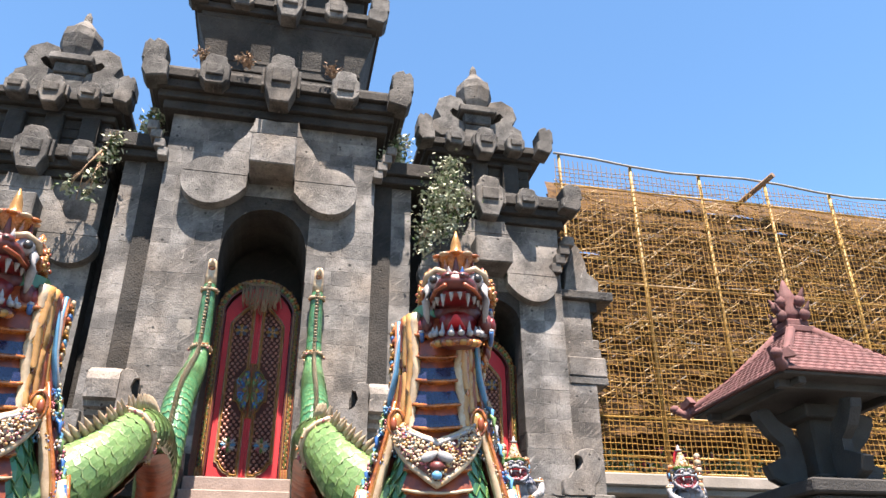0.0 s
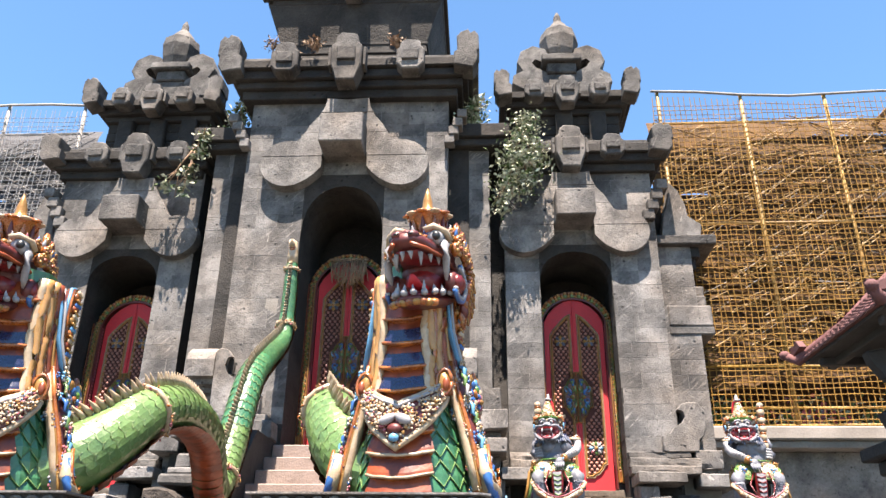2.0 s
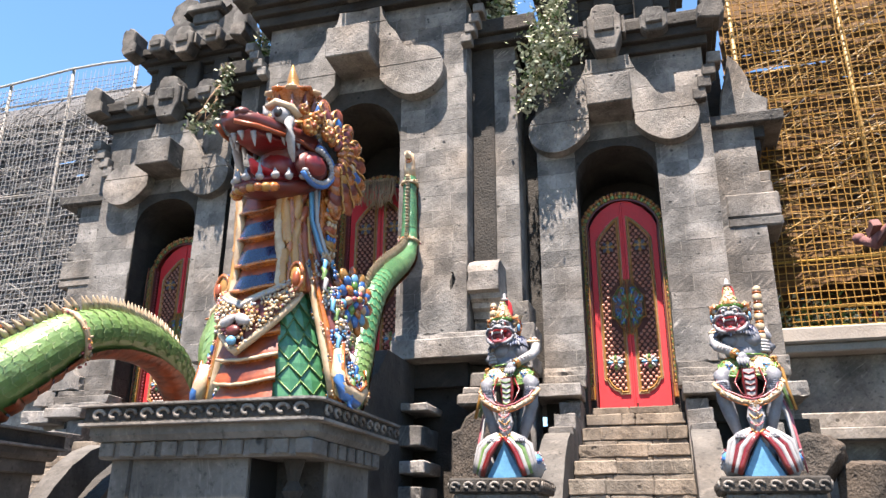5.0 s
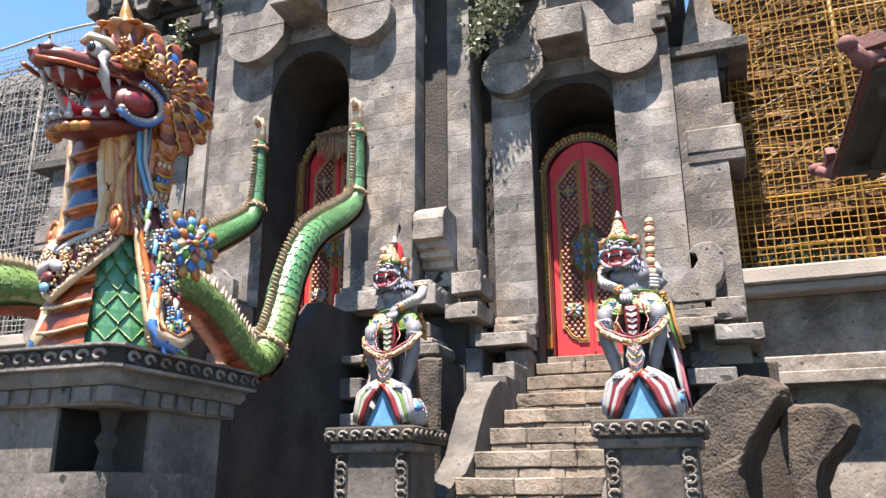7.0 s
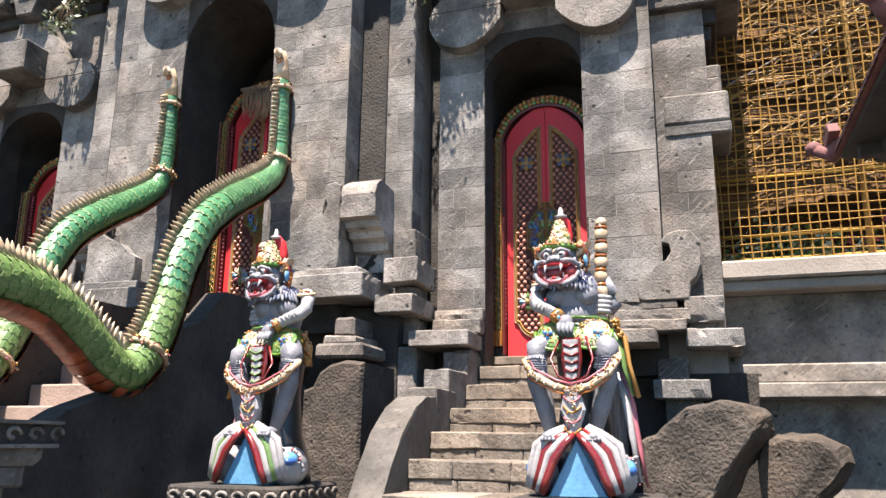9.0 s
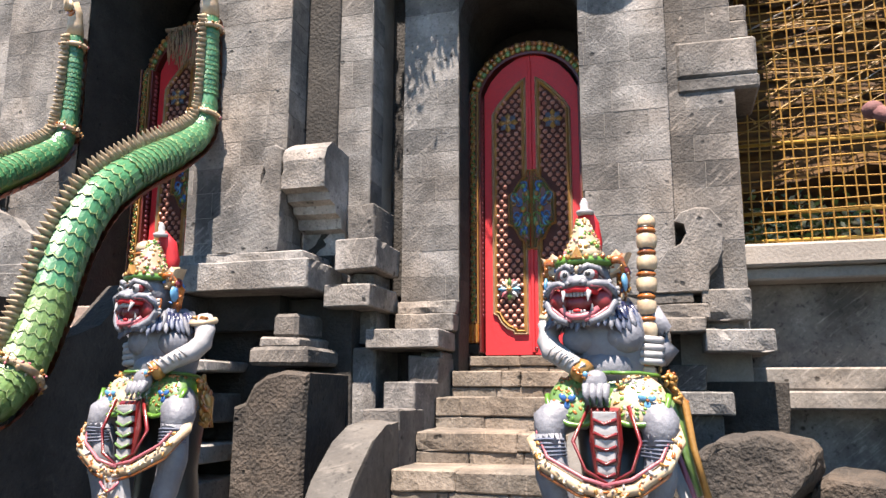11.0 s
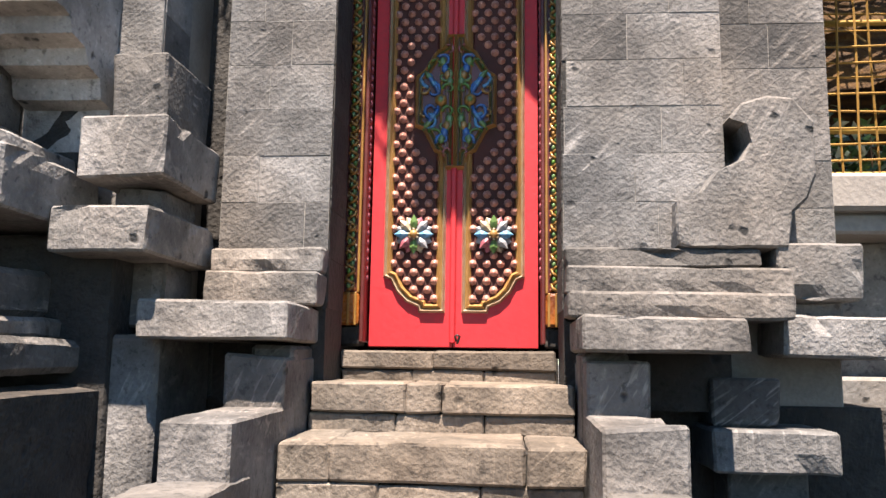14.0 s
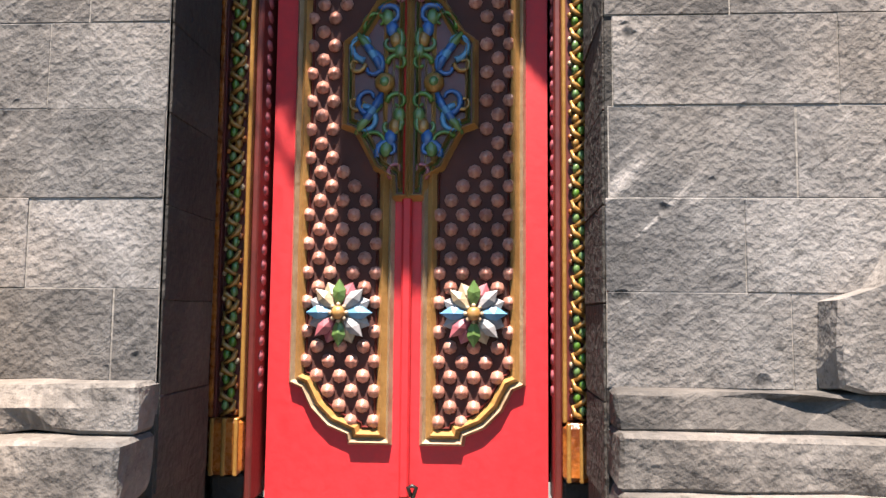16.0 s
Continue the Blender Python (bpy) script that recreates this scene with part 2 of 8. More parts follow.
M = {
    "stone": mat("andesite", (0.2, 0.189, 0.178), 0.9, (0.067, 0.066, 0.066), 1.7, 55, 0.85, 0.42, piece=0.32, chisel=True),
    "stone_light": mat("andesite_bleached", (0.175, 0.164, 0.153), 0.9, (0.058, 0.055, 0.052), 2.4, 45, 0.85, 0.5, piece=0.22, chisel=True),
    # weathered stone, also darkened to stand for shade in arches and recesses
    "stone_dark": mat("andesite_weathered_and_shaded", (0.036, 0.032, 0.028), 0.92, (0.012, 0.011, 0.01), 2.2, 40, 0.8, 0.6, piece=0.2, chisel=True),
    "stone_black": mat("lichen_blackened_stone", (0.125, 0.118, 0.11), 0.92, (0.03, 0.029, 0.028), 3.2, 45, 0.95, 0.6, piece=0.3, chisel=True),
    "rock": mat("rough_brown_rock", (0.07, 0.057, 0.046), 0.92, (0.03, 0.026, 0.022), 4, 40, 0.85, 0.9, chisel=True),
    "joint": mat("mortar", (0.24, 0.22, 0.195), 0.95, (0.09, 0.082, 0.072), 3, 60, 0.7, 0.3),
    "step": mat("step_stone", (0.18, 0.156, 0.13), 0.92, (0.09, 0.076, 0.06), 3, 50, 0.65, 0.4, piece=0.12, chisel=True),
    "pink_step": mat("pinkish_step_stone", (0.26, 0.2, 0.17), 0.9, (0.16, 0.12, 0.1), 5, 50, 0.5, 0.3),
    "concrete": mat("grey_render", (0.085, 0.079, 0.072), 0.88, (0.036, 0.034, 0.032), 1.5, 30, 0.6, 0.25, chisel=True),
    "platform": mat("weathered_render", (0.115, 0.108, 0.1), 0.9, (0.048, 0.046, 0.044), 1.8, 34, 0.7, 0.3, chisel=True),
    "plaster": mat("grey_plaster", (0.235, 0.224, 0.212), 0.9, (0.13, 0.12, 0.108), 1.2, 30, 0.7, 0.3, chisel=True),
    "coping": mat("pale_coping", (0.3, 0.27, 0.24), 0.9, (0.16, 0.14, 0.12), 2, 40, 0.6, 0.25),
    "ground": mat("paving", (0.11, 0.1, 0.088), 0.92, (0.07, 0.064, 0.056), 0.8, 25, 0.6, 0.3),
    "red": mat("red_paint", (0.5, 0.014, 0.02), 0.6, (0.34, 0.012, 0.018), 4, 40, 0.35, 0.05),
    "maroon": mat("maroon_paint", (0.11, 0.016, 0.012), 0.45, (0.04, 0.007, 0.006), 9, 60, 0.6, 0.05, coat=0.05),
    "stud": mat("stud_paint", (0.42, 0.2, 0.15), 0.3, (0.26, 0.085, 0.06), 18, 90, 0.5, 0.05, coat=0.3, piece=0.15),
    "hole": mat("dark_backing", (0.075, 0.02, 0.013), 0.85, (0.016, 0.005, 0.004), 9, 60, 0.5, 0.05),
    "gold": mat("gold_paint", (0.34, 0.18, 0.046), 0.35, (0.23, 0.11, 0.022), 12, 80, 0.6, 0.12, metal=0.25, coat=0.2),
    "orange": mat("orange_gilding", (0.38, 0.12, 0.02), 0.28, (0.1, 0.022, 0.006), 14, 70, 0.9, 0.15, coat=0.4),
    "tan": mat("tan_gilding", (0.4, 0.22, 0.07), 0.4, (0.28, 0.13, 0.035), 14, 80, 0.6, 0.08, coat=0.15),
    "cream": mat("cream_paint", (0.42, 0.33, 0.22), 0.4, (0.22, 0.12, 0.06), 16, 70, 0.5, 0.1, coat=0.15),
    "white": mat("white_paint", (0.285, 0.278, 0.284), 0.5, (0.2, 0.19, 0.195), 9, 60, 0.4, 0.1),
    # the guardians' white paint with bluish body shade put into its colour
    "greywhite": mat("shaded_white_paint", (0.165, 0.168, 0.19), 0.55, (0.08, 0.084, 0.102), 7, 60, 0.7, 0.2),
    "fur": mat("grey_fur_paint", (0.09, 0.105, 0.15), 0.6, (0.03, 0.036, 0.065), 9, 60, 0.6, 0.25),
    "green": mat("green_scale_paint", (0.12, 0.2, 0.06), 0.36, (0.05, 0.11, 0.03), 6, 60, 0.6, 0.12, coat=0.3, piece=0.08),
    "teal": mat("blue_green_scale_paint", (0.045, 0.16, 0.07), 0.36, (0.022, 0.09, 0.045), 6, 60, 0.6, 0.12, coat=0.3, piece=0.08),
    "scale_edge": mat("pale_green_scale_edge", (0.2, 0.27, 0.11), 0.4, (0.12, 0.19, 0.07), 9, 60, 0.5, 0.1),
    "lime": mat("bright_green_paint", (0.085, 0.18, 0.02), 0.35, (0.03, 0.1, 0.012), 9, 60, 0.6, 0.1, coat=0.2),
    "rust": mat("rust_red_belly", (0.26, 0.055, 0.014), 0.42, (0.06, 0.01, 0.005), 9, 50, 0.8, 0.08),
    "navy": mat("navy_belly", (0.012, 0.016, 0.05), 0.28, (0.012, 0.015, 0.05), 6, 50, 0.6, 0.06, coat=0.5),
    "blue": mat("blue_paint", (0.03, 0.11, 0.31), 0.35, (0.01, 0.03, 0.12), 9, 60, 0.5, 0.1, coat=0.2),
    "sky_blue": mat("light_blue_paint", (0.1, 0.26, 0.42), 0.4, (0.05, 0.15, 0.3), 9, 60, 0.5, 0.1),
    "pink": mat("pink_paint", (0.33, 0.1, 0.12), 0.4, (0.22, 0.05, 0.065), 9, 60, 0.5, 0.1),
    "mouth": mat("mouth_red", (0.14, 0.008, 0.008), 0.3, (0.08, 0.005, 0.005), 8, 50, 0.6, 0.1, coat=0.4),
    "gums": mat("gum_red", (0.18, 0.01, 0.012), 0.4, (0.09, 0.006, 0.007), 8, 50, 0.6, 0.1, coat=0.1),
    "black": mat("black_paint", (0.015, 0.014, 0.014), 0.35, (0.008, 0.008, 0.008), 9, 60, 0.5, 0.05),
    "rooftile": mat("rust_roof_tile", (0.13, 0.052, 0.05), 0.85, (0.07, 0.03, 0.028), 5, 50, 0.6, 0.3, piece=0.2),
    "shrine": mat("sooty_shrine_stone", (0.045, 0.041, 0.038), 0.9, (0.018, 0.017, 0.016), 3, 40, 0.7, 0.5),
    "net": mat("yellow_net_cord", (0.27, 0.14, 0.015), 0.8, (0.16, 0.08, 0.008), 5, 60, 0.5, 0.1),
    "greynet": mat("grey_net_cord", (0.26, 0.26, 0.26), 0.7, (0.14, 0.14, 0.15), 5, 60, 0.5, 0.1),
    "bamboo": mat("bamboo_pole", (0.33, 0.2, 0.045), 0.55, (0.17, 0.09, 0.02), 6, 60, 0.6, 0.15, piece=0.25, streak=(1, 1, 0.4)),
    "greypole": mat("weathered_pole", (0.25, 0.235, 0.215), 0.7, (0.12, 0.11, 0.1), 6, 60, 0.6, 0.15, piece=0.2),
    "thatch": mat("straw_matting", (0.11, 0.052, 0.009), 0.95, (0.028, 0.013, 0.003), 4, 50, 0.9, 0.6, streak=(1.2, 1, 5)),
    "greythatch": mat("grey_palm_matting", (0.09, 0.09, 0.093), 0.95, (0.06, 0.06, 0.065), 4, 50, 0.9, 0.6, streak=(1.2, 1, 5)),
    "leaf": mat("leaf", (0.085, 0.14, 0.03), 0.55, (0.04, 0.075, 0.015), 9, 60, 0.6, 0.1, piece=0.35),
    "pale_leaf": mat("pale_leaf_and_blossom", (0.5, 0.5, 0.37), 0.6, (0.2, 0.25, 0.11), 9, 60, 0.7, 0.1, piece=0.3),
    "dry": mat("dry_grass", (0.25, 0.16, 0.095), 0.8, (0.14, 0.08, 0.045), 9, 60, 0.6, 0.1, piece=0.2),
    "blossom": mat("pink_blossom", (0.35, 0.08, 0.11), 0.6, (0.26, 0.04, 0.07), 9, 60, 0.6, 0.1, piece=0.2),
    "rail": mat("yellow_rail_paint", (0.4, 0.24, 0.04), 0.5, (0.26, 0.15, 0.025), 7, 60, 0.5, 0.1),
}


# ---- mesh tools ----
class Geo:
    """Gathers faces of several materials for one mesh."""

    def __init__(self):
        self.v, self.f, self.k, self.names, self.s = [], [], [], [], []
        self.m = Matrix()

    def slot(self, key):
        if key not in self.names:
            self.names.append(key)
        return self.names.index(key)

    def add(self, verts, faces, key, smooth=False):
        b, k = len(self.v), self.slot(key)
        self.v += [tuple(self.m @ Vector(p)) for p in verts]
        flip = self.m.determinant() < 0
        for f in faces:
            f = [b + i for i in f]
            self.f.append(f[::-1] if flip else f)
            self.k.append(k)
            self.s.append(smooth)

    def box(self, lo, hi, key, ch=0.008, rough=0.0):
        """A box with chamfered edges; rough: how far its corners wander."""
        c = [(a + b) / 2 for a, b in zip(lo, hi)]
        h = [abs(b - a) / 2 for a, b in zip(lo, hi)]
        ch = min(ch, min(h) * 0.45)
        vs, idx = [], {}
        for sx in (-1, 1):
            for sy in (-1, 1):
                for sz in (-1, 1):
                    j = [random.uniform(-rough, rough) for _ in range(3)]
                    for a in range(3):
                        q = [sx * (h[0] - ch), sy * (h[1] - ch), sz * (h[2] - ch)]
                        q[a] = (sx, sy, sz)[a] * h[a]
                        idx[(sx, sy, sz, a)] = len(vs)
                        vs.append(tuple(c[i] + q[i] + j[i] for i in range(3)))
        fs = []
        for a in range(3):
            u, w = (a + 1) % 3, (a + 2) % 3
            for s in (-1, 1):
                ring = []
                for su, sw in ((-1, -1), (1, -1), (1, 1), (-1, 1)):
                    t = [0, 0, 0]
                    t[a], t[u], t[w] = s, su, sw
                    ring.append(idx[(*t, a)])
                fs.append(ring if s > 0 else ring[::-1])
            for su in (-1, 1):
                for sw in (-1, 1):
                    t0, t1 = [0, 0, 0], [0, 0, 0]
                    t0[a], t0[u], t0[w] = -1, su, sw
                    t1[a], t1[u], t1[w] = 1, su, sw
                    ring = [idx[(*t0, u)], idx[(*t1, u)], idx[(*t1, w)], idx[(*t0, w)]]
                    fs.append(ring if su * sw < 0 else ring[::-1])
        for sx in (-1, 1):
            for sy in (-1, 1):
                for sz in (-1, 1):
                    r = [idx[(sx, sy, sz, a)] for a in range(3)]
                    fs.append(r if sx * sy * sz > 0 else r[::-1])
        self.add(vs, fs, key)

    def prism(self, outline, lo, hi, key, plane="xz", ch=0.012):
        """An outline pushed through from lo to hi along the third axis, with a chamfered front rim at lo."""
        n = len(outline)
        cx, cy = sum(p[0] for p in outline) / n, sum(p[1] for p in outline) / n

        def at(p, d):
            return {"xz": (p[0], d, p[1]), "yz": (d, p[0], p[1]), "xy": (p[0], p[1], d)}[plane]

        ins = []
        for p in outline:
            dx, dy = cx - p[0], cy - p[1]
            r = math.hypot(dx, dy) or 1
            ins.append((p[0] + dx / r * ch, p[1] + dy / r * ch))
        step = ch if hi > lo else -ch
        vs = [at(p, lo) for p in ins] + [at(p, lo + step) for p in outline] + [at(p, hi) for p in outline]
        area = sum(outline[i][0] * outline[(i + 1) % n][1] - outline[(i + 1) % n][0] * outline[i][1] for i in range(n))
        out = [list(range(n)), [2 * n + i for i in range(n)][::-1]]
        for i in range(n):
            j = (i + 1) % n
            out += [[i, n + i, n + j, j], [n + i, 2 * n + i, 2 * n + j, n + j]]
        good = (area > 0) == (hi > lo)
        if plane == "yz":
            good = not good
        if plane == "xy":
            good = not good
        self.add(vs, out if good else [f[::-1] for f in out], key)

    def ball(self, c, r, key, seg=14, rings=9, turn=None):
        r = (r, r, r) if isinstance(r, (int, float)) else r
        turn = turn or Matrix.Identity(3)
        vs, fs = [], []
        for i in range(rings + 1):
            a = math.pi * i / rings
            for j in range(seg):
                b = 2 * math.pi * j / seg
                q = turn @ Vector((r[0] * math.sin(a) * math.cos(b), r[1] * math.sin(a) * math.sin(b), r[2] * math.cos(a)))
                vs.append((c[0] + q.x, c[1] + q.y, c[2] + q.z))
        for i in range(rings):
            for j in range(seg):
                k = (j + 1) % seg
                fs.append([i * seg + j, (i + 1) * seg + j, (i + 1) * seg + k, i * seg + k])
        self.add(vs, fs, key, True)

    def tube(self, pts, radii, key, seg=10, flat=1.0, smooth=True, up=(0, 0, 1)):
        """A round tube through pts; flat squeezes it across."""
        pts = [Vector(p) for p in pts]
        if isinstance(radii, (int, float)):
            radii = [radii] * len(pts)
        vs, fs, n = [], [], len(pts)
        for i, p in enumerate(pts):
            d = (pts[min(i + 1, n - 1)] - pts[max(i - 1, 0)]).normalized()
            a = d.cross(Vector(up))
            a = a.normalized() if a.length > 1e-3 else Vector((1, 0, 0))
            b = a.cross(d)
            for j in range(seg):
                w = 2 * math.pi * j / seg
                vs.append(tuple(p + radii[i] * (a * math.cos(w) + b * math.sin(w) * flat)))
        for i in range(n - 1):
            for j in range(seg):
                k = (j + 1) % seg
                fs.append([i * seg + j, i * seg + k, (i + 1) * seg + k, (i + 1) * seg + j])
        fs += [list(range(seg))[::-1], [(n - 1) * seg + j for j in range(seg)]]
        self.add(vs, fs, key, smooth)

    def cone(self, base, tip, r, key, seg=8):
        b, t = Vector(base), Vector(tip)
        self.tube([b, b.lerp(t, 0.5), b.lerp(t, 0.85), t], [r, r * 0.62, r * 0.25, r * 0.03], key, seg)

    def lathe(self, c, prof, key, seg=20, smooth=True):
        vs, fs = [], []
        for r, z in prof:
            for j in range(seg):
                w = 2 * math.pi * j / seg
                vs.append((c[0] + r * math.cos(w), c[1] + r * math.sin(w), c[2] + z))
        for i in range(len(prof) - 1):
            for j in range(seg):
                k = (j + 1) % seg
                fs.append([i * seg + j, i * seg + k, (i + 1) * seg + k, (i + 1) * seg + j])
        fs += [list(range(seg))[::-1], [(len(prof) - 1) * seg + j for j in range(seg)]]
        self.add(vs, fs, key, smooth)

    def make(self, name, parent=None, label="", category="", group="", kind=""):
        me = bpy.data.meshes.new(name)
        me.from_pydata(self.v, [], self.f)
        for key in self.names:
            me.materials.append(M[key])
        me.polygons.foreach_set("material_index", self.k)
        me.polygons.foreach_set("use_smooth", self.s)
        me.update()
        ob = new(name, me)
        ob.parent = parent
        return tagged(ob, label, category, group, kind)


def pieces(fn, name, parent, label=""):
    """Builds what fn draws as parts of their own under parent, one for each solid."""
    class Split(Geo):
        def add(self, verts, faces, key, smooth=False):
            g = Geo()
            g.m = self.m
            g.add(verts, faces, key, smooth)
            g.make(name, parent, label)
    fn(Split())


def worn(ob, size, freq):
    """Moves a mesh's points a little, so that it looks made by hand."""
    for v in ob.data.vertices:
        v.co += noise.noise_vector(v.co * freq) * size
    return ob


def weather(parent, name, size=0.007, chips=1.0):
    """Wears the stones of one name under parent: uneven faces and chipped arrises."""
    for ob in [o for o in parent.children if o.name.split(".")[0] == name]:
        bm = bmesh.new()
        bm.from_mesh(ob.data)
        for cut in (0.3, 0.15, 0.075):
            long = [e for e in bm.edges if e.calc_length() > cut]
            if long and len(bm.verts) < 1500:
                bmesh.ops.subdivide_edges(bm, edges=long, cuts=1, use_grid_fill=True)
        co = [v.co.copy() for v in bm.verts]
        lo = Vector([min(c[k] for c in co) for k in range(3)])
        hi = Vector([max(c[k] for c in co) for k in range(3)])
        mid = (lo + hi) / 2
        off = ob.matrix_basis.translation + parent.matrix_basis.translation
        for v in bm.verts:
            w = v.co + off
            near = sum(1 for k in range(3) if min(v.co[k] - lo[k], hi[k] - v.co[k]) < 0.014)
            d = noise.noise_vector(w * 5) * size + noise.noise_vector(w * 23) * size * 0.5
            if near >= 2:
                chip = max(0.0, noise.noise(w * 9) - 0.12) * 0.05 + max(0.0, noise.noise(w * 31)) * 0.008
                d += (mid - v.co).normalized() * chip * chips
            v.co += d
        bm.to_mesh(ob.data)
        bm.free()


def empty(name, label="", category="", group="", kind="", at=(0, 0, 0)):
    ob = new(name)
    ob.location = at
    ob.empty_display_size = 0.2
    return tagged(ob, label, category, group, kind)


def one(fn, name, parent=None, **tags):
    g = Geo()
    fn(g)
    return g.make(name, parent, **tags)


def arc(cx, cy, r, a0, a1, n=10, ry=None):
    ry = ry or r
    return [(cx + r * math.cos(radians(a0 + (a1 - a0) * i / n)), cy + ry * math.sin(radians(a0 + (a1 - a0) * i / n))) for i in range(n + 1)]


def flip(x):
    """The place on the other side of the temple's axis."""
    return 2 * AXIS - x

# ---- the place: levels and axes ----
AXIS, SIDE = -0.4, 3.23
TERRACE = 1.1


def ground(g):
    g.box((-400, -400, -0.5), (400, 400, 0.0), "ground", 0.001)


one(ground, "ground", label="pale worn paving in front of the temple", category="ground", kind="structure")


def terrace(g):
    g.box((-14, 4.15, 0.001), (16, 14, TERRACE), "concrete", 0.02)


one(terrace, "terrace_floor", label="raised grey stone terrace before the gates", category="floor", kind="structure")

low = empty("steps_lower", "worn grey steps up to the terrace", "steps", kind="structure", at=(3.9, 3.2, 0))
for i in range(5):
    def lower_step(g):
        g.box((2.3, 2.35 + 0.36 * i, 0.001), (5.6, 4.149, 0.183 * (i + 1)), "step", 0.015, 0.004)
    one(lower_step, "step", low).location = (-3.9, -3.2, 0)


# ---- block walls ----
def blocks(parent, face, plane, u0, u1, z0, z1, key="stone", course=0.21, proud=0.004, holes=(), joined=False, wide=(0.26, 0.5), name="block", seed=1):
    """Courses of cut stone on a wall's face. face: front, back, right or left; holes: (u0, u1, z0, z1) left free."""
    rnd = random.Random(seed)
    n = max(1, round((z1 - z0) / course))
    dz = (z1 - z0) / n
    gathered, mortar = Geo(), Geo()
    off = parent.matrix_basis.translation
    for r in range(n):
        a, b = z0 + r * dz, z0 + (r + 1) * dz
        u = u0
        first = True
        while u < u1 - 1e-4:
            w = rnd.uniform(*wide) * (0.55 if first and r % 2 else 1)
            first = False
            e = u + w
            if u1 - e < 0.14:
                e = u1
            spans = [(u, e)]
            for h in holes:
                if h[2] < b - 0.02 and h[3] > a + 0.02:
                    cut = []
                    for s in spans:
                        if s[1] <= h[0] or s[0] >= h[1]:
                            cut.append(s)
                        else:
                            if s[0] < h[0] - 0.03:
                                cut.append((s[0], h[0]))
                            if s[1] > h[1] + 0.03:
                                cut.append((h[1], s[1]))
                    spans = cut
            for s in spans:
                g = gathered if joined else Geo()
                out = proud * 0.6 + rnd.uniform(0.0003, 0.003)
                gap = rnd.uniform(0.0006, 0.002)
                p, q = (s[0] + gap, a + gap), (s[1] - gap, b - gap)
                if face == "front":
                    lo, hi = (p[0], plane - out, p[1]), (q[0], plane + 0.03, q[1])
                elif face == "back":
                    lo, hi = (p[0], plane - 0.03, p[1]), (q[0], plane + out, q[1])
                elif face == "right":
                    lo, hi = (plane - 0.03, p[0], p[1]), (plane + out, q[0], q[1])
                else:
                    lo, hi = (plane - out, p[0], p[1]), (plane + 0.03, q[0], q[1])
                lo, hi = [x - o for x, o in zip(lo, off)], [x - o for x, o in zip(hi, off)]
                g.box(lo, hi, key, 0.0014, 0.0012)
                if face == "front" and key != "stone_dark":
                    mortar.box((s[0] - off[0], plane - 0.0018 - off[1], a - off[2]), (s[1] - off[0], plane + 0.02 - off[1], b - off[2]), "joint", 0.0001)
                if not joined:
                    g.make(name, parent)
            u = e
    if joined:
        gathered.make(name + "s", parent, kind="stuff")
    if mortar.v:
        mortar.make("mortar", parent, kind="stuff")


def course_of(outline, level, way):
    """The part of an outline above (way 1) or below (way -1) a level."""
    kept = []
    for i, p in enumerate(outline):
        q = outline[(i + 1) % len(outline)]
        a, b = (p[1] - level) * way, (q[1] - level) * way
        if a >= 0:
            kept.append(p)
        if a * b < 0:
            t = a / (a - b)
            kept.append((p[0] + (q[0] - p[0]) * t, level))
    return kept


def lappets(g, cx, y, z, s, key="stone_light"):
    """The cloud-shaped carved hood over a door: two round lobes, a stepped crown and a keystone; z is the arch's top."""
    half = [(0.0, 1.2), (0.27, 1.22), (0.29, 1.1), (0.36, 0.95), (0.46, 0.83), (0.52, 0.71), (0.565, 0.62), (0.63, 0.575)]
    lobe = arc(0.71, 0.26, 0.345, 95, -125, 18, 0.325)
    inner = [(0.45, 0.03), (0.36, 0.11), (0.285, 0.2), (0.28, 0.4), (0.0, 0.4)]
    prof = half + lobe + inner
    for sg in (-1, 1):
        for k, (lo, hi) in enumerate(((-0.2, 0.36), (0.362, 0.7), (0.702, 1.0), (1.002, 1.3))):
            pts = course_of(course_of(prof, lo, 1), hi, -1)
            pts = [(cx + sg * s * u, z + s * v) for u, v in pts]
            if sg < 0:
                pts = pts[::-1]
            g.prism(pts, y - (0.17 + 0.004 * (k % 2)) * s, y + 0.02, key, "xz", 0.005)
    g.box((cx - 0.27 * s, y - 0.52 * s, z + 0.36 * s), (cx + 0.27 * s, y + 0.02, z + 0.76 * s), key, 0.015, 0.006)


def antefix(g, cx, y, z, w, h, key="stone_black", d=0.16, drop=0.0):
    """A shield-shaped block on a cornice."""
    a = w / 2
    z = z - 0.08 * h
    g.prism([(cx - a, z), (cx - a * 0.6, z - 0.18 * h - drop), (cx + a * 0.6, z - 0.18 * h - drop), (cx + a, z), (cx + a * 1.02, z + 0.48 * h), (cx + a * 0.78, z + 0.56 * h),
             (cx + a * 0.7, z + 0.74 * h), (cx + a * 0.36, z + 0.8 * h), (cx - a * 0.4, z + 0.82 * h), (cx - a * 0.72, z + 0.72 * h), (cx - a * 0.8, z + 0.55 * h), (cx - a * 1.02, z + 0.48 * h)], y - d, y + 0.08, key, "xz", 0.02)
    g.box((cx - a * 0.6, y - d - 0.04, z + 0.08 * h), (cx + a * 0.6, y - d + 0.02, z + 0.42 * h), key, 0.015, 0.006)
    if drop:
        g.box((cx - a * 1.25, y - d * 0.7, z + 0.02), (cx - a * 1.06, y + 0.06, z + 0.5 * h), key, 0.01, 0.004)
        g.box((cx + a * 1.06, y - d * 0.7, z + 0.02), (cx + a * 1.25, y + 0.06, z + 0.5 * h), key, 0.01, 0.004)


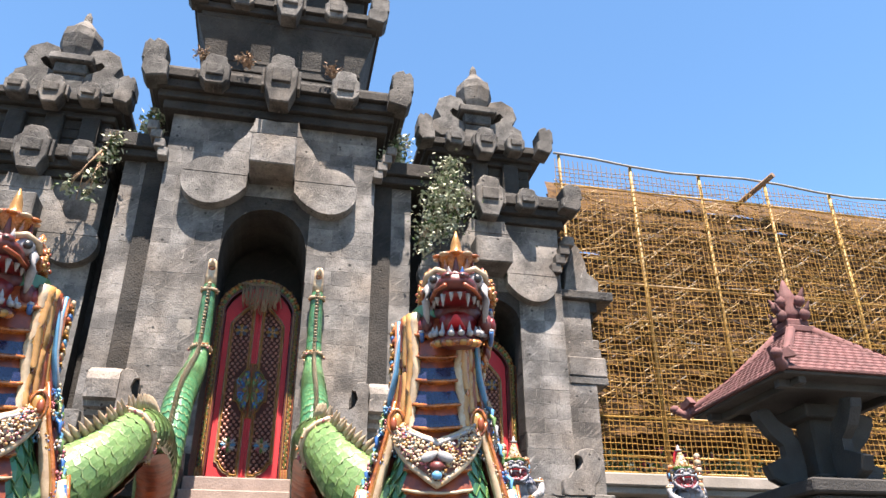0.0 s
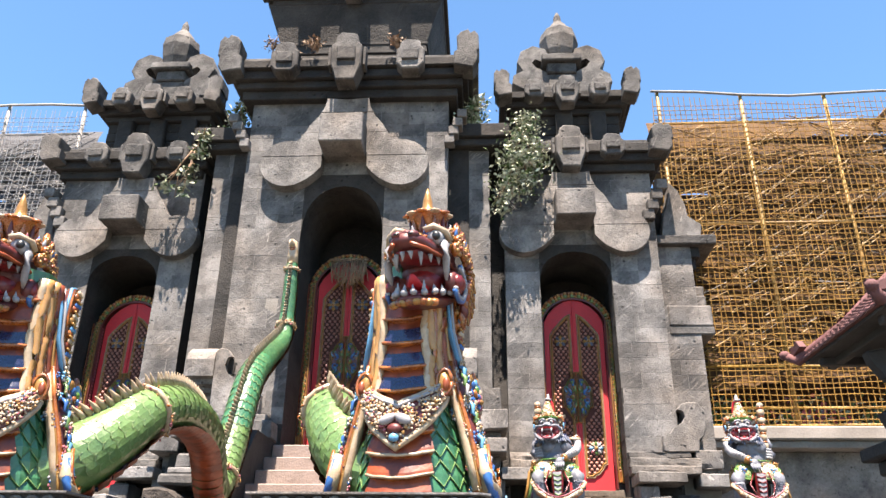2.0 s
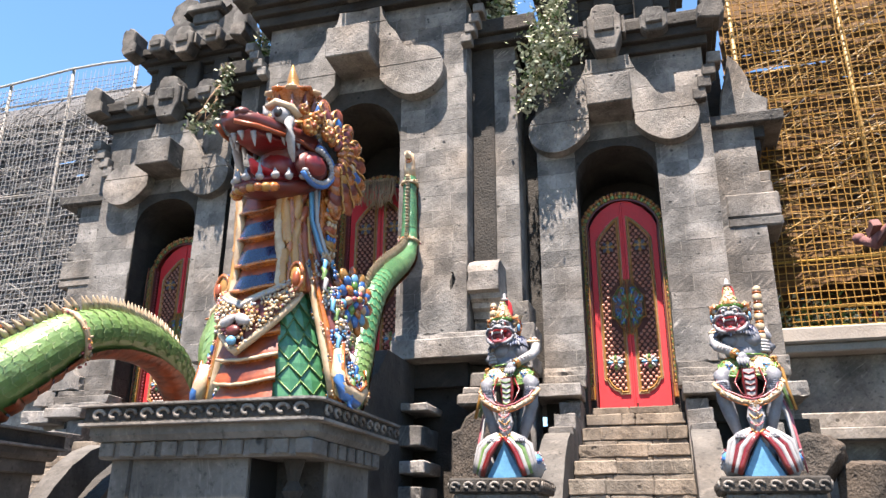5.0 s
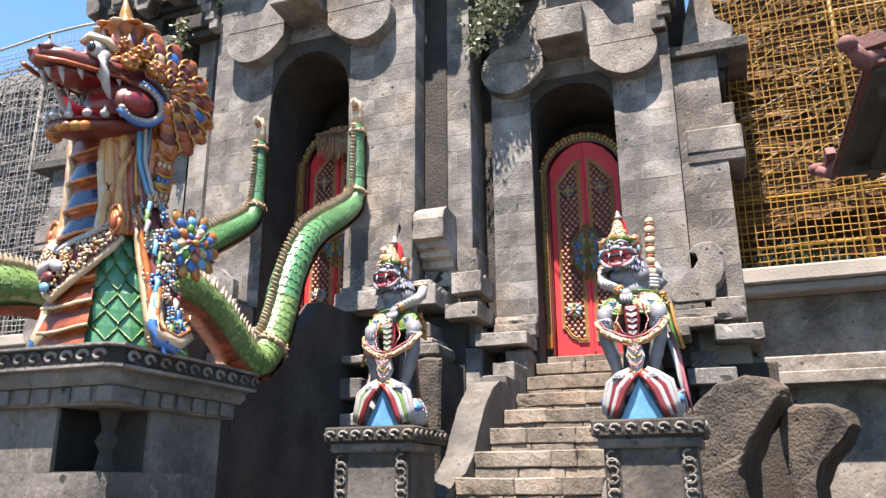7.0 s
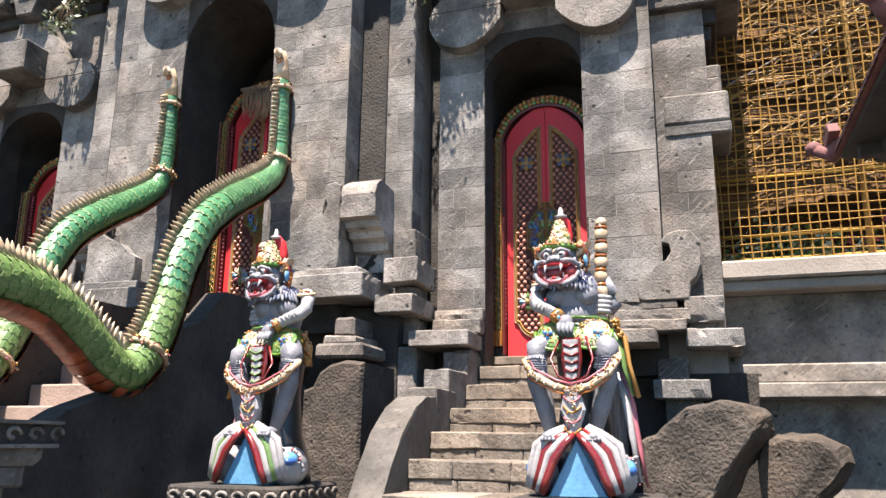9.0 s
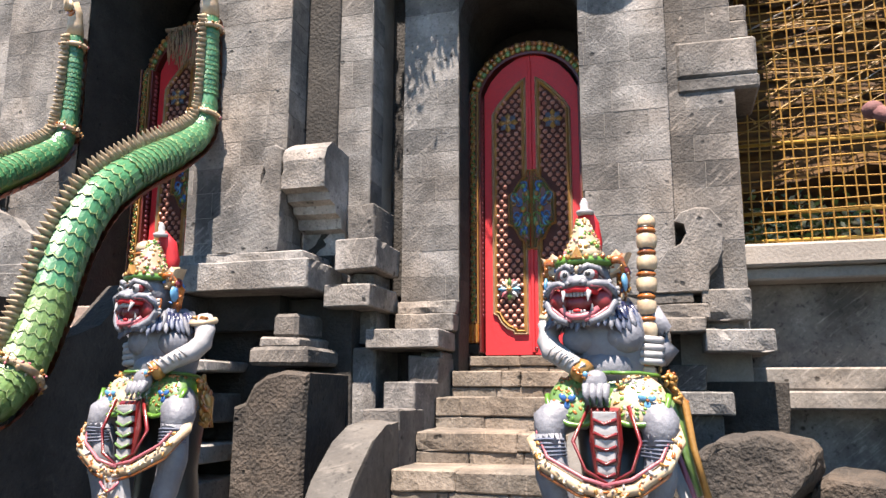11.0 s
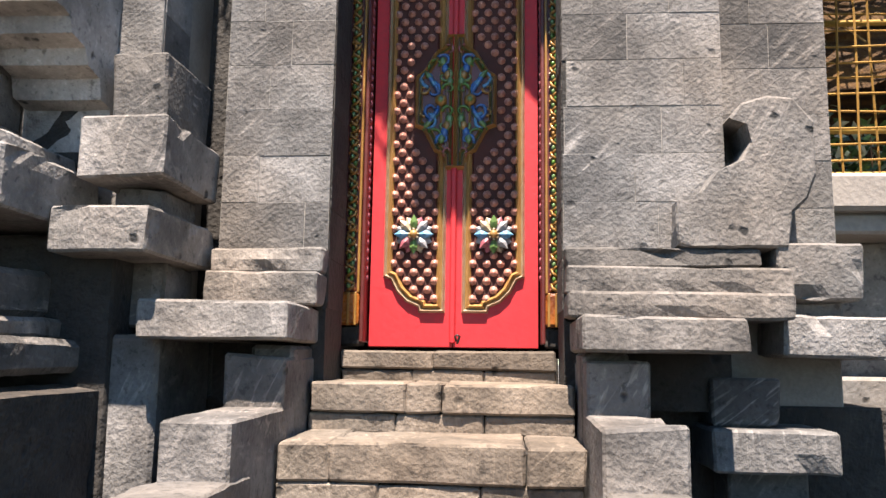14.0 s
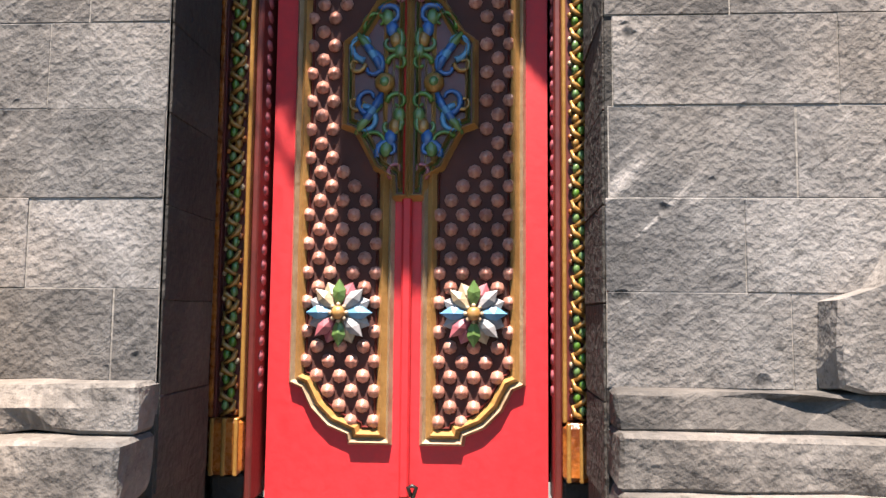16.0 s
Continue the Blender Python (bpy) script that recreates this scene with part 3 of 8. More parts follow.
def horn(g, cx, y, z, w, h, sg, key="stone_black", d=0.22):
    """An upturned corner piece on a cornice, its tip outwards."""
    pts = [(0, -0.3), (0.8, -0.42), (1.0, -0.2), (1.0, 0.15), (1.08, 0.2), (1.06, 0.72), (0.9, 0.9), (0.72, 0.82), (0.6, 0.95), (0.3, 0.86), (0.12, 0.7), (0.16, 0.2), (0.0, 0.12)]
    pts = [(cx + sg * w * (u - 0.5), z + h * v) for u, v in pts]
    if sg < 0:
        pts = pts[::-1]
    g.prism(pts, y - d, y + 0.1, key, "xz", 0.02)


def cornice(g, x0, x1, y0, y1, z, steps, key="stone_dark"):
    """A corbelled cornice: slabs (height, overhang) one above another round a body's front and sides."""
    for h, o in steps:
        g.box((x0 - o, y0 - o, z + 0.002), (x1 + o, y1, z + h), key, 0.012, 0.004)
        z += h
    return z


def volute(g, cx, y, z, r, sg, key="stone_black", d=0.18):
    """A curled stone fin beside a finial."""
    pts = [(0, 0), (1.1, 0.0), (1.5, 0.25), (1.45, 0.6), (1.1, 0.8), (1.3, 1.2), (1.15, 1.7), (0.7, 1.95), (0.25, 1.8), (0.1, 1.4), (0.35, 1.2), (0.6, 1.35), (0.75, 1.2), (0.6, 0.95), (0.2, 0.7)]
    pts = [(cx + sg * r * u, z + r * v) for u, v in pts]
    if sg < 0:
        pts = pts[::-1]
    g.prism(pts, y - d, y + d, key, "xz", 0.015)


def urn(g, c, s, key="stone_black"):
    """A lotus-bud finial on a square stem."""
    x, y, z = c
    g.box((x - 0.2 * s, y - 0.2 * s, z), (x + 0.2 * s, y + 0.2 * s, z + 0.16 * s), key, 0.02, 0.004)
    g.box((x - 0.27 * s, y - 0.27 * s, z + 0.162 * s), (x + 0.27 * s, y + 0.27 * s, z + 0.27 * s), key, 0.02, 0.004)
    g.lathe((x, y, z + 0.27 * s), [(0.18 * s, 0), (0.24 * s, 0.16 * s), (0.275 * s, 0.36 * s), (0.25 * s, 0.5 * s), (0.17 * s, 0.58 * s), (0.12 * s, 0.66 * s), (0.06 * s, 0.74 * s), (0.05 * s, 0.84 * s), (0.015 * s, 0.92 * s)], key, 8, False)


def header_wall(g, cx, h, x0, x1, y0, y1, zb, spring, apex, top, key="stone_dark"):
    """A wall with an arched opening through it."""
    g.box((x0, y0, zb), (cx - h, y1, spring), key, 0.001)
    g.box((cx + h, y0, zb), (x1, y1, spring), key, 0.001)
    curve = [(cx + h * math.cos(a), spring + (apex - spring) * abs(math.sin(a)) ** 0.8) for a in [math.pi * i / 14 for i in range(15)]]
    pts = [(x0, spring + 0.001), *curve[::-1], (x1, spring + 0.001), (x1, top), (x0, top)]
    g.prism(pts, y0, y1, key, "xz", 0.001)


# ---- the central gate ----
def central_wall(g):
    # dark core colour paints the shade inside the arch
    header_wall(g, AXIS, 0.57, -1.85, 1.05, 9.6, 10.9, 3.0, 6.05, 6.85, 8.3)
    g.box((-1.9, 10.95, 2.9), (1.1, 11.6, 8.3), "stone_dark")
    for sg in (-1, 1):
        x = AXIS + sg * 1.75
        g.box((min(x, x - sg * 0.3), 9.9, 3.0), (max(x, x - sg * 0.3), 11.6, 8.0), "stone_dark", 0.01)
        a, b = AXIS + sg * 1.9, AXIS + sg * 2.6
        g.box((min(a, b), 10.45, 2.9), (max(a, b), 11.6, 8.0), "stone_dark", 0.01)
        # stepped pilaster beside the body
        a, b = AXIS + sg * 1.53, AXIS + sg * 2.04
        g.box((min(a, b), 9.93, 3.0), (max(a, b), 11.4, 7.6), "joint", 0.01)
        a, b = AXIS + sg * 1.43, AXIS + sg * 2.34
        g.box((min(a, b), 9.78, 7.6), (max(a, b), 11.4, 7.72), "stone_dark", 0.015, 0.005)
        g.box((min(a, b), 9.72, 7.722), (max(a, b), 11.4, 7.95), "stone_dark", 0.015, 0.005)


wall_c = empty("wall_central_gate", label="tall grey andesite block wall of the central gate with an arched opening", category="gate wall", kind="structure")
pieces(central_wall, "wall_core", wall_c)
blocks(wall_c, "front", 9.6, -1.85, 1.05, 3.5, 8.28, holes=[(AXIS - 0.57, AXIS + 0.57, 0, 6.86)], seed=3)
blocks(wall_c, "right", 1.05, 9.6, 9.93, 3.5, 8.28, joined=True, seed=4)
for sg in (-1, 1):
    a, b = sorted((AXIS + sg * 1.53, AXIS + sg * 2.04))
    blocks(wall_c, "front", 9.93, a, b, 3.4, 7.59, seed=5 + sg, wide=(0.24, 0.4))
    blocks(wall_c, "right" if sg > 0 else "left", AXIS + sg * 2.04, 9.94, 10.2, 3.4, 7.59, seed=8, joined=True)


def central_hood(g):
    lappets(g, AXIS, 9.6, 6.83, 1.13)
    # the stepped brackets at the corners
    for sg in (-1, 1):
        for i in range(4):
            u = AXIS + sg * (1.48 + 0.06 * i)
            g.box((u - 0.07, 9.45 - 0.02 * i, 7.45 + 0.13 * i), (u + 0.07, 9.62, 7.585 + 0.13 * i), "stone_light", 0.012, 0.004)


pieces(central_hood, "hood_stone", wall_c, "cloud-shaped carved stone of the door hood")


def central_cornice(g):
    z = cornice(g, -1.95, 1.15, 9.5, 11.3, 8.25, [(0.14, 0.04), (0.12, 0.12), (0.14, 0.2), (0.14, 0.27)])
    for sg in (-1, 1):
        horn(g, AXIS + sg * 1.72, 9.3, z - 0.1, 0.34, 0.5, sg)
        antefix(g, AXIS + sg * 0.92, 9.25, z - 0.16, 0.4, 0.52)
        antefix(g, AXIS + sg * 0.92, 9.95, z + 0.02, 0.5, 0.4, "stone_dark")
    antefix(g, AXIS, 9.22, z - 0.2, 0.44, 0.7, "stone_black", 0.2, 0.14)
    g.box((AXIS - 1.9, 9.35, z), (AXIS + 1.9, 11.2, z + 0.12), "stone_black", 0.01, 0.006)
    # upper tier
    vs = [(-1.4, 9.55, z + 0.12), (0.6, 9.55, z + 0.12), (0.95, 9.35, 9.95), (-1.75, 9.35, 9.95), (-1.4, 11, z + 0.12), (0.6, 11, z + 0.12), (0.95, 11, 9.95), (-1.75, 11, 9.95)]
    g.add(vs, [[0, 1, 2, 3], [1, 5, 6, 2], [4, 0, 3, 7]], "stone_dark")
    for i in range(6):
        zz = z + 0.14 + i * 0.15
        o = 0.03 * i
        g.box((-1.5 - o * 0.7, 9.5 - o * 0.4, zz), (0.7 + o * 0.7, 10.9, zz + 0.135), "stone_dark", 0.012, 0.006)
    z2 = cornice(g, -1.62, 0.82, 9.4, 11.2, 9.92, [(0.1, 0.06), (0.12, 0.14), (0.12, 0.2)])
    for sg in (-1, 1):
        horn(g, AXIS + sg * 1.34, 9.3, z2 - 0.06, 0.3, 0.42, sg)
        antefix(g, AXIS + sg * 0.7, 9.28, z2 - 0.12, 0.34, 0.4)
    antefix(g, AXIS, 9.24, z2 - 0.14, 0.38, 0.5, "stone_black", 0.18, 0.1)
    g.box((AXIS - 1.15, 9.5, z2), (AXIS + 1.15, 11, z2 + 0.5), "stone_dark", 0.02)
    z3 = cornice(g, -1.45, 0.65, 9.5, 11.1, z2 + 0.5, [(0.12, 0.08), (0.14, 0.18)])
    for sg in (-1, 1):
        horn(g, AXIS + sg * 1.15, 9.4, z3 - 0.06, 0.3, 0.4, sg)


pieces(central_cornice, "cornice_stone", wall_c)


# ---- the side gates ----
def side_gate(sg, side):
    cx = AXIS + sg * SIDE

    def X(u):
        return cx + sg * u

    def span(a, b):
        return tuple(sorted((X(a), X(b))))

    x0, x1 = span(-0.98, 1.17)

    def wall(g):
        # opening's shade is put into the core's dark stone colour
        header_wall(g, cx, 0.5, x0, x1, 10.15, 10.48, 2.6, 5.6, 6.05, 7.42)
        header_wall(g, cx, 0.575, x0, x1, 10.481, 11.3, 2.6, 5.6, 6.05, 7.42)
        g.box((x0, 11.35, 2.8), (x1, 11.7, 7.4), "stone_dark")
        a, b = span(1.15, 1.67)
        g.box((a, 10.32, 2.3), (b, 11.6, 6.2), "joint", 0.01)

    w = empty("wall_" + side + "_gate", label="grey andesite block wall of a side gate with an arched opening", category="gate wall", kind="structure")
    pieces(wall, "wall_core", w)
    blocks(w, "front", 10.15, x0, x1, 3.25, 7.4, holes=[(cx - 0.5, cx + 0.5, 0, 6.05)], seed=11 + sg)
    a, b = span(1.17, 1.67)
    blocks(w, "front", 10.32, a, b, 3.25, 6.2, seed=21 + sg, wide=(0.22, 0.4))
    blocks(w, "right" if sg > 0 else "left", X(1.67), 10.33, 11.0, 3.25, 6.2, seed=27, joined=True)
    # jamb blocks coloured dark for the shade in the reveal
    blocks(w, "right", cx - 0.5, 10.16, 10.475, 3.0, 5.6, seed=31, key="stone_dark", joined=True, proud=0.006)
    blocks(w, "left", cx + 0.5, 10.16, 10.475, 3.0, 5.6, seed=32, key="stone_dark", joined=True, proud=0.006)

    def hood(g):
        lappets(g, cx, 10.15, 6.03, 1.0)
        for i in range(4):
            u = X(1.08 + 0.07 * i)
            g.box((u - 0.08, 10.03 - 0.02 * i, 6.5 + 0.15 * i), (u + 0.08, 10.2, 6.655 + 0.15 * i), "stone_light", 0.012, 0.004)

    pieces(hood, "hood_stone", w, "cloud-shaped carved stone of the door hood")

    def corn(g):
        a, b = span(-0.9, 1.2)
        z = cornice(g, a, b, 10.12, 11.3, 7.3, [(0.13, 0.05), (0.12, 0.13), (0.15, 0.2)])
        horn(g, X(1.3), 9.98, z - 0.1, 0.32, 0.36, sg)
        antefix(g, X(0.62), 9.98, z - 0.16, 0.34, 0.36)
        antefix(g, X(0.0), 9.95, z - 0.2, 0.42, 0.58, "stone_black", 0.18, 0.12)
        antefix(g, X(-0.62), 9.98, z - 0.16, 0.34, 0.36)
        g.box((a + 0.02, 10.05, z), (b - 0.02, 11.2, z + 0.13), "stone_black", 0.015, 0.004)
        # the small upper storey
        a, b = span(-0.78, 0.86)
        for i in range(4):
            g.box((a, 10.42 + 0.008 * (i % 2), z + 0.13 + i * 0.17), (b, 11.2, z + 0.295 + i * 0.17), "stone_dark", 0.012, 0.006)
        for u in (-0.5, 0.0, 0.52):
            g.box((X(u) - 0.13, 10.3, z + 0.13), (X(u) + 0.13, 10.5, z + 0.82), "stone_dark", 0.02, 0.006)
        z = cornice(g, a, b, 10.4, 11.25, z + 0.8, [(0.1, 0.05), (0.1, 0.13), (0.13, 0.22)])
        for k in (-1, 1):
            horn(g, cx + sg * 0.04 + k * 0.98, 10.2, z - 0.06, 0.26, 0.38, k)
            antefix(g, cx + sg * 0.04 + k * 0.5, 10.18, z - 0.12, 0.3, 0.33)
            volute(g, cx + sg * 0.04 + k * 0.14, 10.75, z + 0.32, 0.45, k)
        antefix(g, X(0.04), 10.16, z - 0.14, 0.34, 0.42, "stone_black", 0.16, 0.08)
        g.box((X(0.04) - 0.72, 10.4, z), (X(0.04) + 0.72, 11.15, z + 0.14), "stone_black", 0.015, 0.004)
        g.box((X(0.04) - 0.55, 10.5, z + 0.14), (X(0.04) + 0.55, 11.05, z + 0.32), "stone_black", 0.015, 0.004)
        g.box((X(0.04) - 0.22, 10.55, z + 0.32), (X(0.04) + 0.22, 10.95, z + 0.6), "stone_black", 0.015, 0.004)
        urn(g, (X(0.04), 10.75, z + 0.6), 1.2)

    pieces(corn, "cornice_stone", w)

    def wing(g):
        z = 6.18
        a, b = span(1.12, 1.72)
        g.box((a - 0.02, 10.38, 5.86), (b + 0.02, 11.4, 6.02), "stone_dark", 0.012, 0.004)
        g.box((a - 0.05, 10.33, 6.022), (b + 0.08, 11.4, 6.18), "stone_dark", 0.012, 0.004)
        a2, b2 = span(1.16, 2.02)
        g.box((a2, 10.2, z), (b2, 11.4, z + 0.14), "stone_black", 0.015, 0.004)
        # curled ornament standing on the ledge
        pts = [(1.3, 0.14), (1.86, 0.14), (1.9, 0.38), (1.72, 0.52), (1.7, 0.72), (1.62, 0.95), (1.5, 1.1), (1.44, 0.8), (1.36, 0.55)]
        pts = [(X(u), z + v) for u, v in pts]
        g.prism(pts if sg > 0 else pts[::-1], 10.38, 10.6, "stone_light", "xz", 0.02)
        pts = [(1.1, 0.0), (1.4, 0.0), (1.4, 1.0), (1.1, 1.0)]
        a, b = span(1.1, 1.4)
        g.box((a, 10.6, z + 0.1), (b, 11.4, 7.3), "stone_dark", 0.01, 0.004)
        # carved bracket under the ledge
        for i, (u, v, h, o) in enumerate(((1.5, 5.45, 0.14, 0.1), (1.5, 5.28, 0.16, 0.2), (1.55, 4.98, 0.3, 0.26))):
            g.box((X(u) - 0.3, 10.42 - o * 0.5, v), (X(u) + 0.3, 11, v + h), "stone_light", 0.02, 0.006)
        for k in (-0.12, 0.12):
            g.ball((X(1.42 + k), 10.36, 5.5), 0.05, "stone_light", 8, 6)
        a, b = span(1.25, 1.86)
        g.box((a, 10.3, 4.86), (b, 11.0, 4.98), "stone_light", 0.02, 0.006)

    pieces(wing, "wing_stone", w)

    # base courses of the wall
    def base(g):
        a, b = span(0.5, 1.28)
        g.box((a, 10.05, 3.17), (b, 10.3, 3.25), "stone_light", 0.009, 0.005)
        g.box((a, 10.0, 3.06), (b + 0.1, 10.3, 3.168), "stone_light", 0.009, 0.005)
        g.box((a - 0.0, 9.9, 2.96), (b + 0.06, 10.3, 3.058), "stone", 0.01, 0.006)
        a, b = span(0.53, 1.1)
        g.box((a, 9.66, 2.83), (b, 10.3, 2.958), "stone", 0.01, 0.008)
        a, b = span(-0.98, -0.5)
        g.box((a, 10.06, 3.14), (b, 10.3, 3.25), "stone_light", 0.009, 0.005)
        g.box((a, 9.98, 3.0), (b, 10.3, 3.138), "stone_light", 0.009, 0.005)
        a, b = span(-1.1, -0.53)
        g.box((a, 9.66, 2.85), (b, 10.3, 2.998), "stone", 0.01, 0.008)
        # carved fin at the wall's outer foot
        fin = [(0.94, 0.0), (1.38, 0.0), (1.4, 0.14), (1.46, 0.2), (1.5, 0.3), (1.5, 0.52), (1.42, 0.62), (1.32, 0.63), (1.22, 0.6), (1.17, 0.54), (1.235, 0.52), (1.25, 0.44), (1.2, 0.36), (1.1, 0.31), (1.04, 0.22), (0.95, 0.19)]
        pts = [(X(u), 3.25 + v) for u, v in fin]
        g.prism(pts if sg > 0 else pts[::-1], 10.04, 10.35, "stone", "xz", 0.012)
        # stepped blocks at the wing's foot
        for u0, u1, y, za, zb in ((1.33, 1.66, 10.05, 3.05, 3.27), (1.36, 1.62, 10.16, 2.982, 3.048), (1.33, 1.8, 10.0, 2.82, 2.98), (1.07, 1.34, 10.1, 2.552, 2.74), (1.04, 1.5, 9.96, 2.39, 2.55), (1.12, 1.44, 10.1, TERRACE, 2.388)):
            a, b = span(u0, u1)
            g.box((a, y, za), (b, 10.9, zb), "stone", 0.01, 0.006)
        # the recessed podium, its shade painted as dark stone, and its piers
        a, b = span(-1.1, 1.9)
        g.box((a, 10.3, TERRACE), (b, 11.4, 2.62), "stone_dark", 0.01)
        for u0, u1, y, zb in ((-1.33, -1.05, 9.78, 2.87), (-0.72, -0.55, 9.85, 2.84), (0.55, 0.72, 9.85, 2.83)):
            a, b = span(u0, u1)
            g.box((a, y, TERRACE), (b, 10.3, zb), "stone", 0.015, 0.004)
        # pilaster foot next to the gate
        for u0, u1, y, za, zb in ((-1.31, -1.08, 9.78, 3.68, 4.0), (-1.34, -1.01, 9.62, 3.45, 3.69), (-1.28, -1.1, 9.8, 3.34, 3.45), (-1.41, -1.02, 9.56, 3.16, 3.335), (-1.3, -1.1, 9.9, 2.9, 3.16)):
            a, b = span(u0, u1)
            g.box((a, y, za), (b, 10.2, zb), "stone", 0.01, 0.008)

    pieces(base, "base_stone", w)
    weather(w, "base_stone", 0.004)
    return w


gate_r = side_gate(1, "right")
gate_l = side_gate(-1, "left")


# ---- podium of the central gate ----
def podium(g):
    # near-black core: the shade behind the ledges is in its colour
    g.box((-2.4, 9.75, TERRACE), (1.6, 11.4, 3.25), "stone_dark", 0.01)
    for sg in (-1, 1):
        def S(a, b):
            return tuple(sorted((AXIS + sg * a, AXIS + sg * b)))
        a, b = S(0.62, 1.83)
        g.box((a, 9.29, 3.27), (b, 9.9, 3.49), "stone", 0.01, 0.008)
        g.box((a, 9.4, 3.492), (b - 0.1, 9.9, 3.58), "stone", 0.01, 0.008)
        # the projecting carved block at the body's foot
        prof = [(10.1, 3.6), (9.9, 3.62), (9.9, 3.8), (9.82, 3.82), (9.8, 3.9), (9.7, 3.92), (9.68, 3.98), (9.58, 4.0), (9.56, 4.06), (9.47, 4.08), (9.46, 4.3), (9.5, 4.4), (9.6, 4.47), (10.1, 4.43)]
        a, b = S(1.48, 1.85)
        g.prism(prof[::-1], a, b, "stone", "yz", 0.012)
        scroll = [(0.85, 3.58), (1.479, 3.58), (1.479, 4.42), (1.42, 4.45), (1.33, 4.43), (1.27, 4.34), (1.32, 4.33), (1.35, 4.23), (1.31, 4.12), (1.2, 4.05), (1.05, 4.0), (0.95, 3.9), (0.85, 3.85)]
        pts = [(AXIS + sg * u, v) for u, v in scroll]
        g.prism(pts if sg > 0 else pts[::-1], 9.48, 9.62, "stone", "xz", 0.01)
        # dark plate in the scroll's bite, painting the shade of a deep hollow
        pts = [(AXIS + sg * u, v) for u, v in ((1.25, 4.12), (1.34, 4.14), (1.35, 4.33), (1.28, 4.34), (1.24, 4.24))]
        g.prism(pts if sg > 0 else pts[::-1], 9.575, 9.6, "stone_dark", "xz", 0.004)
        for u0, u1, y, za, zb in ((1.43, 1.88, 9.2, 2.72, 2.85), (1.48, 1.8, 9.25, 2.85, 2.92), (1.55, 1.74, 9.32, 2.92, 3.1)):
            a, b = S(u0, u1)
            g.box((a, y, za), (b, 9.8, zb), "stone", 0.025, 0.006)
        for u1, y, za, zb in ((1.12, 9.14, 2.68, 2.765), (1.06, 9.12, 2.31, 2.52), (1.1, 9.14, 2.03, 2.16), (1.06, 9.12, 1.74, 1.9), (1.14, 9.05, TERRACE, 1.62)):
            a, b = S(0.66, u1)
            g.box((a, y, za), (b, 9.78, zb), "stone", 0.012, 0.006)
        # curled stones at the podium's foot
        rock = [(1.4, TERRACE), (1.94, TERRACE), (1.96, 2.35), (1.97, 2.66), (1.8, 2.68), (1.66, 2.65), (1.56, 2.58), (1.5, 2.46), (1.41, 2.43)]
        pts = [(AXIS + sg * u, v) for u, v in rock]
        g.prism(pts if sg > 0 else pts[::-1], 9.05, 9.75, "rock", "xz", 0.03)


podium_root = empty("podium", "stone podium with a shade-darkened core, ledges and carved blocks", "podium", kind="structure")
pieces(podium, "podium_stone", podium_root)
weather(podium_root, "podium_stone", 0.005)


# ---- central stairs between the dragons ----
stairs_c = empty("stairs_central", "pinkish stone steps to the central gate", "stairs", kind="structure", at=(AXIS, 9, TERRACE))
for i in range(11):
    def cstep(g):
        y = 9.35 - 0.31 * i
        z = 3.2 - 0.19 * i
        g.box((-0.6, y - 9, -0.0), (0.6, 10.2 - 0.31 * i - 9 if i else 2.0, z - TERRACE), "pink_step", 0.012, 0.003)
    one(cstep, "step", stairs_c)


def cheek(g):
    top = [(9.6, 3.25), (8.7, 3.25), (8.55, 3.1), (8.4, 2.95), (8.05, 2.82), (7.95, 2.68), (7.9, 2.44), (7.6, 2.36), (7.4, 2.3), (7.1, 2.2), (6.8, 2.04), (6.5, 1.83), (6.3, 1.62), (6.12, 1.38), (6.0, TERRACE)]
    pts = top + [(9.6, TERRACE)]
    for sg in (-1, 1):
        a, b = sorted((AXIS + sg * 0.605, AXIS + sg * 0.82))
        # the outer faces' shade is put into the stone colour
        g.prism(pts, a, b, "stone_dark", "yz", 0.015)


one(cheek, "stair_cheeks", stairs_c, label="dark curved stone cheek walls").location = (-AXIS, -9, -TERRACE)

# ---- stairs to the right gate ----
STEPS_R = [(10.45, 2.833), (10.05, 2.695), (9.63, 2.505), (9.175, 2.285), (8.7, 2.089), (8.25, 1.89), (7.8, 1.69), (7.35, 1.49), (6.9, 1.295)]


